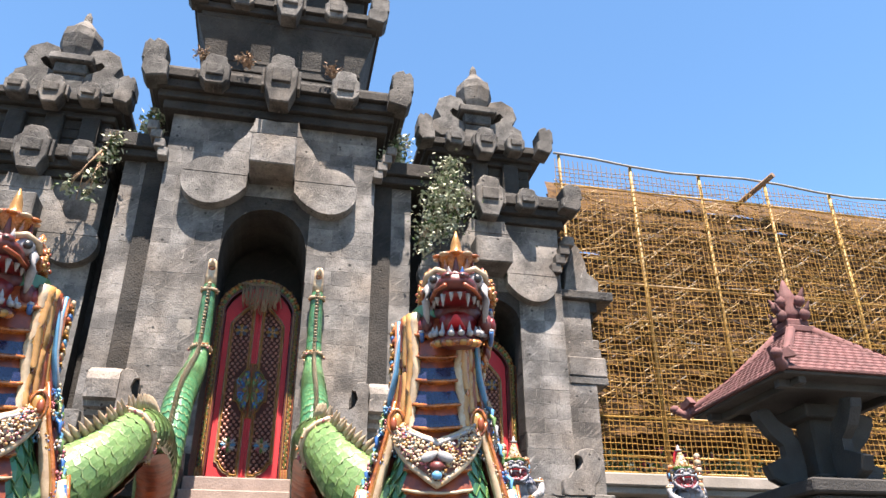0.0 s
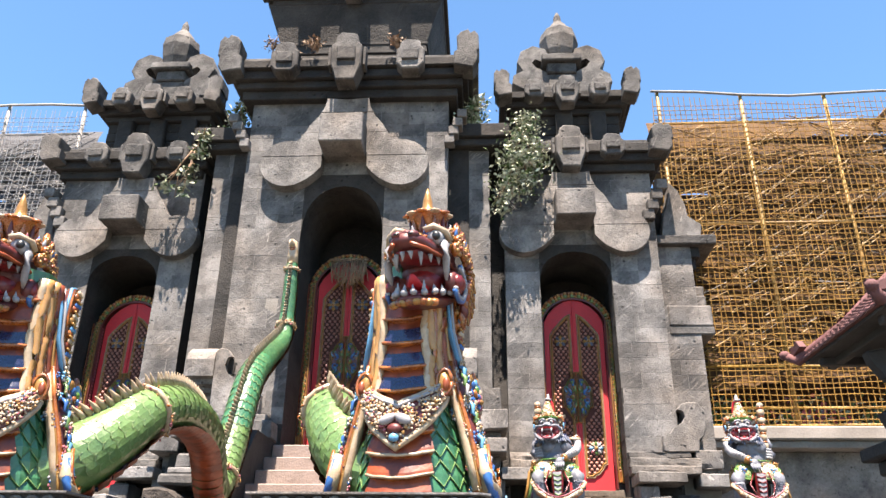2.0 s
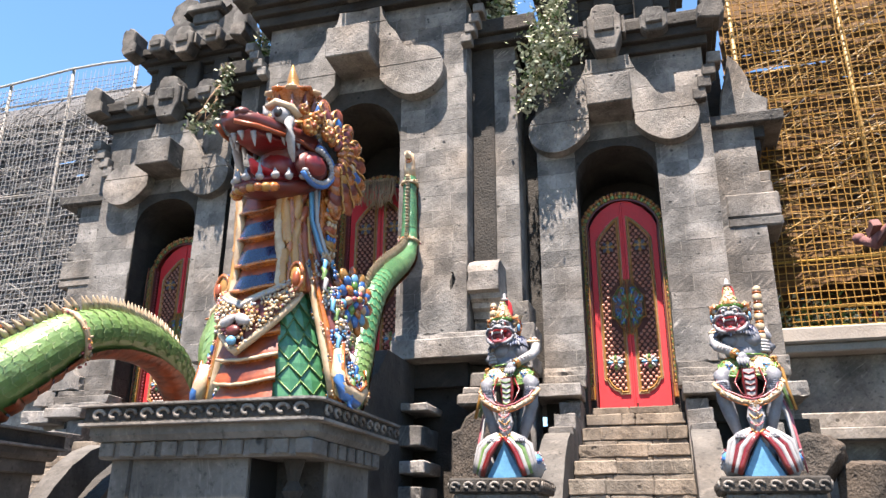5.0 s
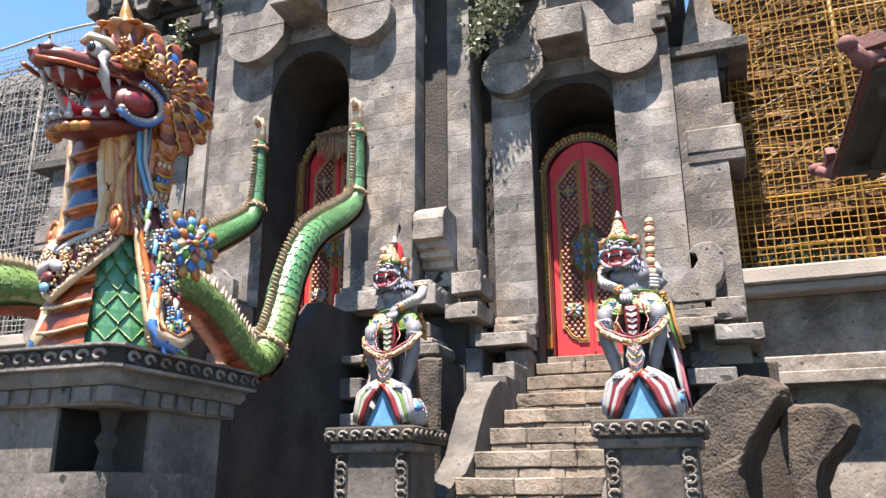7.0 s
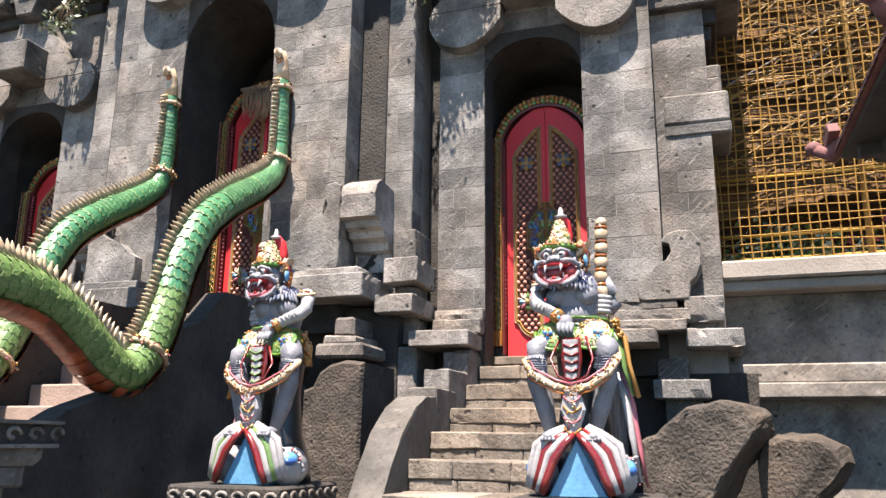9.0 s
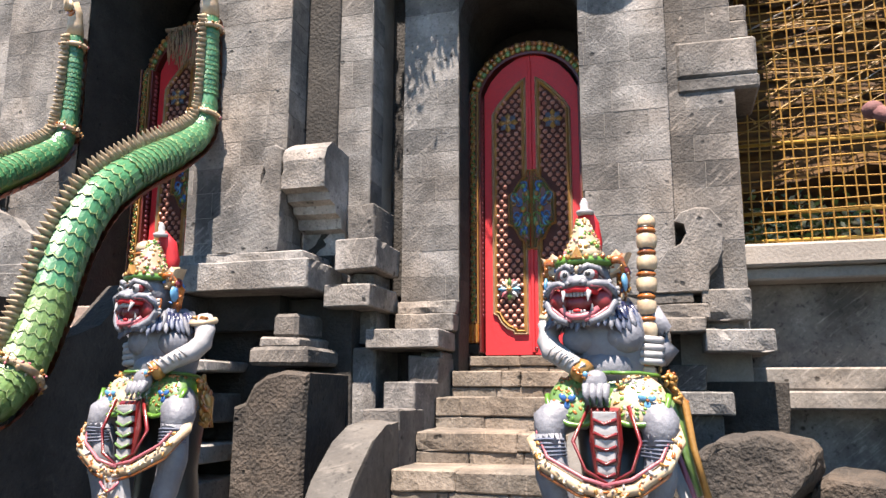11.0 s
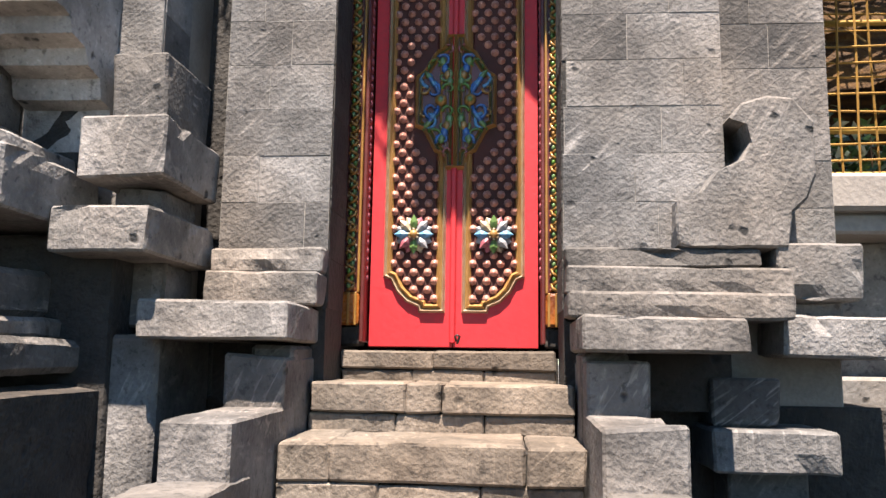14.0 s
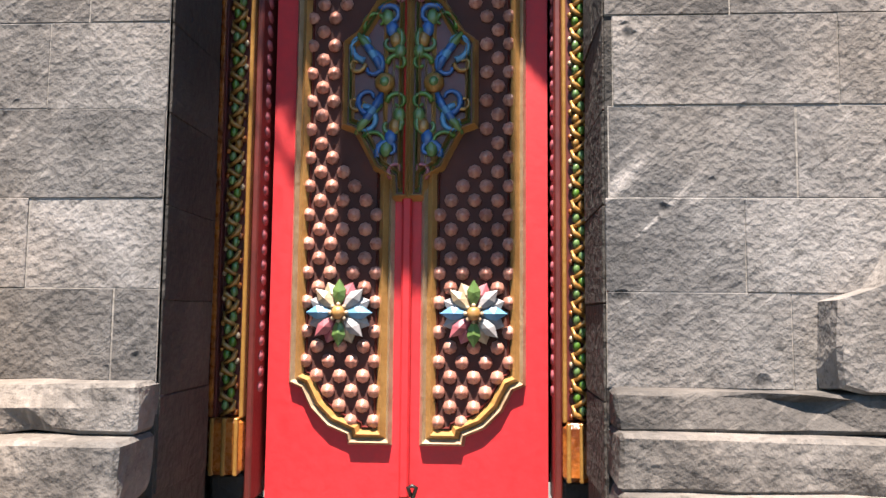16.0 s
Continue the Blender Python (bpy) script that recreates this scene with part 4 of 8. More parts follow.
def gate_stairs(sg, side):
    cx = AXIS + sg * SIDE
    st = empty("stairs_" + side, "worn grey stone steps up to the side gate", "stairs", kind="structure", at=(cx, 8.7, TERRACE))
    for i, (y, z) in enumerate(STEPS_R):
        half = 0.535 if i else 0.49
        back = STEPS_R[i - 1][0] + 0.02 if i else 10.9
        edges = sorted([-half, half] + [random.uniform(-half + 0.15, half - 0.15) for _ in range(2 if i else 1)])
        edges = [e for k, e in enumerate(edges) if k == 0 or e - edges[k - 1] > 0.12 or k == len(edges) - 1]
        zlow = STEPS_R[i + 1][1] - 0.01 if i + 1 < len(STEPS_R) else TERRACE
        mid = zlow + (z - zlow) * 0.4
        for k in range(len(edges) - 1):
            g = Geo()
            g.box((edges[k] + 0.001, y - 8.7 - 0.008, mid - TERRACE), (edges[k + 1] - 0.001, back - 8.7, z - TERRACE + random.uniform(-0.003, 0.003)), "step", 0.009, 0.006)
            g.make("step_slab", st)
        for k in range(3):
            g = Geo()
            a, b = -half + 2 * half * k / 3, -half + 2 * half * (k + 1) / 3
            g.box((a + 0.001, y - 8.7 + 0.004, zlow - TERRACE), (b - 0.001, back - 8.7, mid - TERRACE - 0.002), "step", 0.008, 0.003)
            g.make("riser_block", st)

    def core(g):
        for i, (y, z) in enumerate(STEPS_R):
            back = STEPS_R[i - 1][0] if i else 10.9
            g.box((-0.5, y + 0.05 - 8.7, 0), (0.5, back + 0.05 - 8.7, z - TERRACE - 0.03), "stone_dark", 0.001)

    one(core, "core", st)

    def cheeks(g):
        for k in (-1, 1):
            for y0, y1, z in ((9.75, 10.3, 2.8), (9.2, 9.95, 2.61), (8.85, 9.4, 2.43)):
                a, b = sorted((k * 0.545, k * 0.78))
                g.box((a, y0 - 8.7, 0), (b, y1 - 8.7, z - TERRACE), "stone", 0.01, 0.008)
            top = [(8.85, 2.36), (8.62, 2.34), (8.4, 2.26), (8.15, 2.08), (7.95, 1.86), (7.8, 1.66), (7.6, 1.52), (7.35, 1.46), (7.15, 1.36), (7.05, 1.22), (7.0, TERRACE), (8.85, TERRACE)]
            a, b = sorted((k * 0.54, k * 0.78))
            g.prism([(y - 8.7, z - TERRACE) for y, z in top], a, b, "concrete", "yz", 0.012)

    pieces(cheeks, "cheek_stone", st, "grey cheek stone beside the steps")
    weather(st, "cheek_stone", 0.004)
    weather(st, "step_slab", 0.0025, 0.5)
    weather(st, "riser_block", 0.0015, 0.2)


gate_stairs(1, "right")
gate_stairs(-1, "left")


# ---- retaining walls beside the temple ----
for sg, side in ((1, "right"), (-1, "left")):
    def retaining(g):
        a, b = sorted((AXIS + sg * 4.8, AXIS + sg * 16))
        g.box((a, 10.9, TERRACE), (b, 12.5, 3.4), "plaster", 0.01)
        g.box((a, 10.62, 3.4), (b, 12.5, 3.5), "coping", 0.015)
        g.box((a, 10.55, 3.502), (b, 12.5, 3.68), "coping", 0.02, 0.004)
        g.box((a, 10.6, 2.42), (b, 11.0, 2.56), "plaster", 0.015, 0.004)
        g.box((a, 10.75, 2.562), (b, 11.0, 2.74), "plaster", 0.015, 0.004)
    pieces(retaining, "wall_course", empty("wall_retaining_" + side, "grey rendered retaining wall with a pale coping", "wall", kind="structure"))


# boulder-like carved stones at the wall's foot: a slope up to a nose that hangs over a hollow
BIG_CURL = [(0.05, 0.0), (0.5, 0.0), (0.5, 0.42), (0.52, 0.52), (0.62, 0.7), (0.74, 0.86), (0.83, 0.95), (0.86, 1.03), (0.85, 1.12), (0.78, 1.19), (0.64, 1.22), (0.5, 1.2), (0.38, 1.19), (0.24, 1.09), (0.12, 0.99), (0.0, 0.95), (0.02, 0.5)]
SMALL_CURL = [(0.0, 0.0), (0.2, 0.0), (0.21, 0.3), (0.28, 0.48), (0.4, 0.6), (0.5, 0.72), (0.54, 0.8), (0.52, 0.91), (0.44, 0.95), (0.36, 0.98), (0.24, 0.99), (0.12, 0.99), (0.03, 0.93), (-0.02, 0.85), (0.01, 0.4)]


def curled_stone(x, y0, y1, prof, sg=1, z=TERRACE):
    def shape(g):
        d, n = (y1 - y0) / 2, len(prof)
        cu, cv = 0.4, 0.7
        fine, pts = [], []
        for i, p in enumerate(prof):
            q = prof[(i + 1) % n]
            fine += [(p[0] + (q[0] - p[0]) * k / 3, p[1] + (q[1] - p[1]) * k / 3) for k in range(3)]
        n = len(fine)
        slices = ((-1.0, 0.88), (-0.97, 0.94), (-0.9, 0.98), (-0.5, 1.0), (0.0, 1.0), (0.5, 1.0), (1.0, 0.97))
        vs, fs = [], []
        for t, q in slices:
            for u, v in fine:
                p = Vector((sg * (cu + (u - cu) * q), t * d, max(0.0, cv + (v - cv) * q if v > 0.05 else 0.0)))
                w = p * 5 + Vector((x, 0, 0))
                p2 = p + noise.noise_vector(w) * 0.028 + noise.noise_vector(w * 3.1) * 0.014
                vs.append((p2.x, p2.y, p2.z if v > 0.05 else 0.0))
        for k in range(len(slices) - 1):
            for i in range(n):
                j = (i + 1) % n
                f = [k * n + i, k * n + j, (k + 1) * n + j, (k + 1) * n + i]
                fs.append(f if sg > 0 else f[::-1])
        fs += [list(range(n))[::-1 * sg], [(len(slices) - 1) * n + i for i in range(n)][::sg]]
        g.add(vs, fs, "rock", False)
    ob = one(shape, "curled_stone", label="rough brown curled stone carving with an overhanging nose on the terrace", category="stone carving", group="curled stones")
    ob.matrix_basis = pose(x, (y0 + y1) / 2, z, 0, 0, -20 * sg)
    return ob


curled_stone(3.87, 9.05, 9.55, BIG_CURL)
curled_stone(4.69, 9.1, 9.6, SMALL_CURL)
curled_stone(flip(3.87), 9.05, 9.55, BIG_CURL, -1)

# ---- carved doors ----
STUD = None


def stud_mesh():
    g = Geo()
    g.lathe((0, 0, 0), [(0.019, 0.0), (0.022, 0.006), (0.018, 0.013), (0.011, 0.015), (0.009, 0.021), (0.003, 0.025)], "stud", 8)
    ob = g.make("stud")
    ob.rotation_euler = (radians(90), 0, 0)
    me = ob.data
    bpy.data.objects.remove(ob)
    return me


STUD = stud_mesh()
CARVED_TOP = [(0.345, 5.02), (0.3, 5.1), (0.2, 5.22), (0.12, 5.3), (0.05, 5.34)]
PANEL = [(0.05, 3.05), (0.165, 3.05), (0.17, 3.075), (0.23, 3.1), (0.28, 3.15), (0.31, 3.21), (0.345, 3.225), *CARVED_TOP]
MEDAL = [(0.004, 3.78), (0.045, 3.78), (0.05, 3.84), (0.1, 3.87), (0.13, 3.93), (0.16, 3.985), (0.2, 4.0), (0.2, 4.26), (0.16, 4.29), (0.13, 4.34), (0.1, 4.39), (0.05, 4.42), (0.045, 4.48), (0.004, 4.48)]


def shrink(pts, d):
    n = len(pts)
    out = []
    for i in range(n):
        a, b, c = Vector(pts[i - 1]), Vector(pts[i]), Vector(pts[(i + 1) % n])
        e, f = (b - a).normalized(), (c - b).normalized()
        m = Vector((-e.y, e.x)) + Vector((-f.y, f.x))
        m = m.normalized() if m.length > 1e-4 else Vector((-e.y, e.x))
        k = max(0.5, m.dot(Vector((-e.y, e.x))))
        q = b + m * (d / k)
        out.append((q.x, q.y))
    return out


def frame_ring(g, pts, width, y0, y1, key):
    """A moulding that runs round an outline."""
    ins = shrink(pts, width)
    mid = shrink(pts, width * 0.5)
    n = len(pts)
    vs = [(p[0], y1, p[1]) for p in pts] + [(p[0], y0, p[1]) for p in mid] + [(p[0], y1, p[1]) for p in ins]
    fs = []
    for i in range(n):
        j = (i + 1) % n
        fs += [[i, j, n + j, n + i], [n + i, n + j, 2 * n + j, 2 * n + i]]
    g.add(vs, fs, key)


def leaf_flower(g, cx, cz, y, keys, r=0.075, start=0.0, fat=0.3):
    """Eight pointed, ridged petals round a gilt boss."""
    for i in range(8):
        a = math.pi * i / 4 + start
        d, e = Vector((math.cos(a), 0, math.sin(a))), Vector((-math.sin(a), 0, math.cos(a)))
        c, back = Vector((cx, y, cz)), Vector((0, 0.014, 0))
        rim = [c + d * r * 0.15, c + d * r * 0.45 - e * r * fat * 0.85, c + d * r * 0.68 - e * r * fat, c + d * r, c + d * r * 0.68 + e * r * fat, c + d * r * 0.45 + e * r * fat * 0.85]
        ridge = c + d * r * 0.6 - Vector((0, 0.014, 0))
        pts = [p + back for p in rim] + rim + [ridge]
        fs = [[6 + k, 6 + (k + 1) % 6, 12] for k in range(6)] + [[k, (k + 1) % 6, 6 + (k + 1) % 6, 6 + k] for k in range(6)]
        g.add(pts, fs + [f[::-1] for f in fs[6:]], keys[i % len(keys)])
    g.ball((cx, y - 0.012, cz), (0.021, 0.018, 0.021), "tan", 10, 6)
    for i in range(8):
        a = math.pi * i / 4
        g.ball((cx + 0.024 * math.cos(a), y - 0.01, cz + 0.024 * math.sin(a)), (0.007, 0.008, 0.007), "cream", 6, 4)


def swirl(g, sx, cx, cz, r, y, key, turns=0.85, start=90, w=0.011):
    pts = []
    for i in range(12):
        t = i / 11
        a = radians(start + 360 * turns * t)
        rr = r * (1 - 0.8 * t)
        pts.append((sx * (cx + rr * math.cos(a)), y, cz + rr * math.sin(a)))
    g.tube(pts, [w * (1 - 0.5 * i / 11) for i in range(12)], key, 6, up=(0, 1, 0))


def temple_door(name, cx, y, zb, s, studs_apart, label):
    door = empty(name, label, "door", kind="structure", at=(cx, y, zb))
    door.scale = (s, 1, s)
    base = 2.87

    def Z(v):
        return v - base

    # surround: gilt carved strips and a green garland
    def surround(g):
        for sx in (-1, 1):
            a, b = sorted((sx * 0.43, sx * 0.45))
            g.box((a, -0.13, 0.02), (b, 0.05, Z(5.2)), "maroon", 0.006)
            for k in range(44):
                g.ball((sx * 0.431, -0.06, 0.34 + 0.045 * k), (0.008, 0.03, 0.018), "pink", 6, 4)
            a, b = sorted((sx * 0.45, sx * 0.55))
            g.box((a, -0.13, 0.26), (b, 0.05, Z(5.2)), "maroon", 0.006)
            g.box((a, -0.165, 0.1), (b, 0.05, 0.26), "orange", 0.014)
            for e in (0.465, 0.5, 0.535):
                g.box((sx * e - 0.006, -0.17, 0.1), (sx * e + 0.006, -0.15, 0.26), "gold", 0.004)
            g.box((a, -0.13, 0.0), (b, 0.05, 0.1), "stone_dark", 0.01)
            for e, wd, key in ((0.456, 0.006, "gold"), (0.544, 0.007, "orange"), (0.532, 0.004, "maroon")):
                g.box((sx * e - wd, -0.155, 0.26), (sx * e + wd, -0.12, Z(5.2)), key, 0.003)
            # running carved vine
            rnd = random.Random(4)
            z, i = 0.285, 0
            while z < Z(5.2):
                k = 1 if i % 2 else -1
                g.tube([(sx * (0.498 - 0.02 * k), -0.138, z - 0.02), (sx * (0.498 + 0.016 * k), -0.15, z), (sx * (0.498 + 0.02 * k), -0.142, z + 0.022)], [0.007, 0.009, 0.005], "gold", 6)
                g.ball((sx * (0.498 - 0.008 * k), -0.142, z + 0.008), (0.012, 0.012, 0.016), rnd.choice(("lime", "green", "green", "lime", "gold")), 6, 5)
                g.ball((sx * (0.498 + 0.022 * k), -0.14, z - 0.01), (0.008, 0.009, 0.01), rnd.choice(("cream", "orange", "gold")), 6, 4)
                z += 0.036
                i += 1
        outer = [(0.56 * math.cos(a), Z(5.12) + 0.56 * math.sin(a)) for a in [math.pi * i / 16 for i in range(17)]]
        inner = [(0.455 * math.cos(a), Z(5.12) + 0.44 * math.sin(a)) for a in [math.pi * i / 16 for i in range(17)]]
        for i in range(16):
            a, b, c, d = outer[i], outer[i + 1], inner[i + 1], inner[i]
            g.add([(p[0], -0.06, p[1]) for p in (a, b, c, d)] + [(p[0], 0.05, p[1]) for p in (a, b, c, d)], [[3, 2, 1, 0], [0, 1, 5, 4], [2, 3, 7, 6]], "maroon")
            for q, key in ((0.25, "gold"), (0.6, "green")):
                g.ball(((a[0] * (1 - q) + d[0] * q), -0.07, (a[1] * (1 - q) + d[1] * q)), (0.03, 0.02, 0.03), key, 7, 5)
                m = ((a[0] + b[0]) / 2, (a[1] + b[1]) / 2), ((c[0] + d[0]) / 2, (c[1] + d[1]) / 2)
                g.ball((m[0][0] * (1 - q) + m[1][0] * q, -0.07, m[0][1] * (1 - q) + m[1][1] * q), (0.026, 0.018, 0.026), "orange" if key == "gold" else "gold", 7, 5)

    one(surround, "door_frame", door, label="gilt and green carved surround")
    for sx in (-1, 1):
        side = [(0.003, 0.0), (0.42, 0.0), (0.42, Z(5.22)), (0.36, Z(5.34)), (0.25, Z(5.46)), (0.12, Z(5.54)), (0.003, Z(5.57))]

        def leaf(g):
            pts = [(sx * u, v) for u, v in side]
            g.prism(pts if sx > 0 else pts[::-1], -0.02, 0.05, "red", "xz", 0.004)
            if sx > 0:
                g.box((-0.018, -0.04, 0.02), (0.012, 0.0, Z(5.5)), "red", 0.006)

        lf = one(leaf, "door_leaf", door)

        def panel(g):
            pts = [(sx * u, Z(v)) for u, v in shrink(PANEL, 0.03)]
            vs = [(p[0], -0.0235, p[1]) for p in pts]
            g.add(vs, [list(range(len(vs)))[::(1 if sx > 0 else -1)]], "hole")
        one(panel, "openwork_panel", lf, label="dark openwork panel")

        def border(g):
            pts = [(sx * u, Z(v)) for u, v in PANEL]
            g.m = Matrix()
            ring = pts if sx > 0 else pts[::-1]
            frame_ring(g, shrink(ring, -0.01), 0.02, -0.044, -0.019, "cream")
            frame_ring(g, shrink(ring, 0.008), 0.032, -0.046, -0.019, "tan")
            frame_ring(g, shrink(ring, 0.038), 0.01, -0.034, -0.019, "maroon")
        one(border, "gilt_border", lf, label="gold and cream moulding")

        def medal(g):
            pts = [(sx * u, Z(v)) for u, v in MEDAL]
            ring = pts if sx > 0 else pts[::-1]
            g.prism(ring, -0.034, -0.02, "maroon", "xz", 0.003)
            frame_ring(g, shrink(ring, -0.012), 0.026, -0.058, -0.02, "tan")
            frame_ring(g, shrink(ring, 0.012), 0.01, -0.054, -0.03, "green")
            frame_ring(g, shrink(ring, 0.02), 0.012, -0.056, -0.03, "tan")
            c = Z(4.13)
            g.ball((sx * 0.075, -0.045, c), (0.032, 0.02, 0.032), "gold", 12, 8)
            g.ball((sx * 0.075, -0.06, c), (0.016, 0.01, 0.016), "green", 8, 6)
            for k in (-1, 1):
                swirl(g, sx, 0.12, c + k * 0.05, 0.05, -0.043, "blue", 0.7, 90 * k)
                swirl(g, sx, 0.14, c + k * 0.12, 0.05, -0.043, "sky_blue", 0.8, -90 * k)
                swirl(g, sx, 0.06, c + k * 0.13, 0.045, -0.043, "green", 0.8, 120)
                swirl(g, sx, 0.06, c + k * 0.21, 0.04, -0.043, "blue", 0.8, 30 * k)
                swirl(g, sx, 0.1, c + k * 0.19, 0.045, -0.043, "lime", 0.7, -30 * k, 0.008)
                swirl(g, sx, 0.035, c + k * 0.27, 0.03, -0.043, "pink", 0.8, 60 * k, 0.008)
                swirl(g, sx, 0.165, c + k * 0.06, 0.03, -0.043, "gold", 0.9, 180, 0.008)
                swirl(g, sx, 0.035, c + k * 0.06, 0.035, -0.043, "lime", 0.9, 0, 0.009)
                for q in range(4):
                    x0 = 0.1 + 0.014 * q
                    g.tube([(sx * 0.085, -0.04, c + k * (0.03 + 0.012 * q)), (sx * x0, -0.05, c + k * (0.07 + 0.02 * q)), (sx * (x0 + 0.022), -0.045, c + k * (0.1 + 0.02 * q))], [0.008, 0.014, 0.005], ("blue", "sky_blue", "blue", "green")[q], 6)
                    g.ball((sx * (0.03 + 0.013 * q), -0.044, c + k * (0.1 + 0.035 * q)), (0.02, 0.012, 0.026), ("green", "gold", "blue", "green")[q], 8, 5)
        one(medal, "medallion", lf, label="blue, green and gold scrolled medallion")

        def flower(g):
            leaf_flower(g, sx * 0.2, Z(3.43), -0.06, ("sky_blue", "white", "green", "cream", "sky_blue", "pink", "green", "white"), 0.1, 0.0, 0.2)
            leaf_flower(g, sx * 0.2, Z(3.43), -0.045, ("white", "pink", "cream", "white"), 0.098, math.pi / 8, 0.3)
        one(flower, "carved_flower", lf, label="painted flower in white, blue and green")

        def flower_up(g):
            leaf_flower(g, sx * 0.2, Z(4.93), -0.045, ("gold", "fur"), 0.09)
        one(flower_up, "carved_flower", lf, label="grey and gold carved flower")
        # turned studs in the openwork
        joined = Geo()
        i = 0
        z = 3.11
        while z < 5.24:
            for u in ((0.095, 0.165, 0.235, 0.305) if i % 2 == 0 else (0.13, 0.2, 0.27)):
                low = 3.09 if u < 0.2 else 3.09 + (u - 0.2) * 1.2
                top = 5.27 - max(0, u - 0.1) * 0.95
                free = low < z < top and math.hypot(u - 0.2, z - 3.43) > 0.09 and math.hypot(u - 0.2, z - 4.93) > 0.085
                if 3.76 < z < 4.5 and u < 0.225 - max(0, abs(z - 4.13) - 0.16) * 0.75:
                    free = False
                if not free:
                    continue
                if studs_apart:
                    ob = new("stud", STUD)
                    ob.parent = lf
                    ob.rotation_euler = (radians(90), 0, 0)
                    ob.location = (sx * u, -0.022, Z(z))
                else:
                    joined.ball((sx * u, -0.03, Z(z)), (0.021, 0.018, 0.021), "stud", 7, 4)
            i += 1
            z += 0.044
        if not studs_apart:
            joined.make("studs", lf, kind="stuff")
    if studs_apart:
        def lock(g):
            g.tube([(0.02, -0.045, 0.03), (0.012, -0.052, 0.055), (0.024, -0.052, 0.06), (0.036, -0.052, 0.055), (0.028, -0.045, 0.03), (0.022, -0.045, 0.018)], 0.006, "black", 6, up=(0, 1, 0))
        one(lock, "latch", door, label="small dark iron latch")
    return door


temple_door("door_1", AXIS + SIDE, 10.78, 2.85, 1.0, True, "closed red double door with gilt carved openwork")
temple_door("door_2", AXIS, 10.5, 3.22, 1.05, False, "closed tall red double door with gilt openwork panels")
temple_door("door_3", AXIS - SIDE, 10.78, 2.85, 1.0, False, "closed red double door with gilt openwork panels")


def fringe(g):
    rnd = random.Random(8)
    for i in range(90):
        x = rnd.uniform(-0.26, 0.26)
        z = rnd.uniform(-0.5, -0.3) * (1 - abs(x) * 1.2)
        g.tube([(x, rnd.uniform(-0.03, 0.03), 0), (x + rnd.uniform(-0.02, 0.02), 0, z * 0.5), (x + rnd.uniform(-0.04, 0.04), 0, z)], 0.006, "dry", 4)
    g.tube([(-0.28, 0, 0.0), (0.28, 0, 0.0)], 0.02, "dry", 6)


one(fringe, "straw_fringe", label="hanging brown straw fringe above the central door", category="fringe").location = (AXIS, 10.3, 6.02)


# ---- dragon sculptures ----
def spline(pts, n):
    """Points and radii along a smooth curve through (x, y, z, r)."""
    pts = [Vector(p) for p in pts]
    out = []
    for i in range(len(pts) - 1):
        p0, p1, p2, p3 = pts[max(i - 1, 0)], pts[i], pts[i + 1], pts[min(i + 2, len(pts) - 1)]
        for k in range(n):
            t = k / n
            out.append(0.5 * ((2 * p1) + (p2 - p0) * t + (2 * p0 - 5 * p1 + 4 * p2 - p3) * t * t + (3 * p1 - p0 - 3 * p2 + p3) * t ** 3))
    out.append(pts[-1])
    return out


def even(line, step):
    """The same curve at even steps along its length; step may follow the radius."""
    res, acc = [line[0]], 0.0
    for a, b in zip(line, line[1:]):
        d = (b.to_3d() - a.to_3d()).length
        acc += d
        if acc >= step * (0.4 + b.w / 0.25 * 0.6):
            res.append(b)
            acc = 0
    return res


def clutter(g, pts, r, n, keys, rnd, size=(0.02, 0.045)):
    """Small carved scrolls, petals and beads heaped along a line."""
    line = [Vector(p) for p in pts]
    for i in range(n):
        t = rnd.random() * (len(line) - 1)
        k = min(int(t), len(line) - 2)
        c = line[k].lerp(line[k + 1], t - k) + Vector((rnd.uniform(-r, r), rnd.uniform(-r, r), rnd.uniform(-r, r)))
        s = rnd.uniform(*size)
        turn = Euler((rnd.uniform(0, 6), rnd.uniform(0, 6), rnd.uniform(0, 6))).to_matrix()
        g.ball(c, (s, s * 0.65, s * 0.4), rnd.choice(keys), 7, 5, turn)


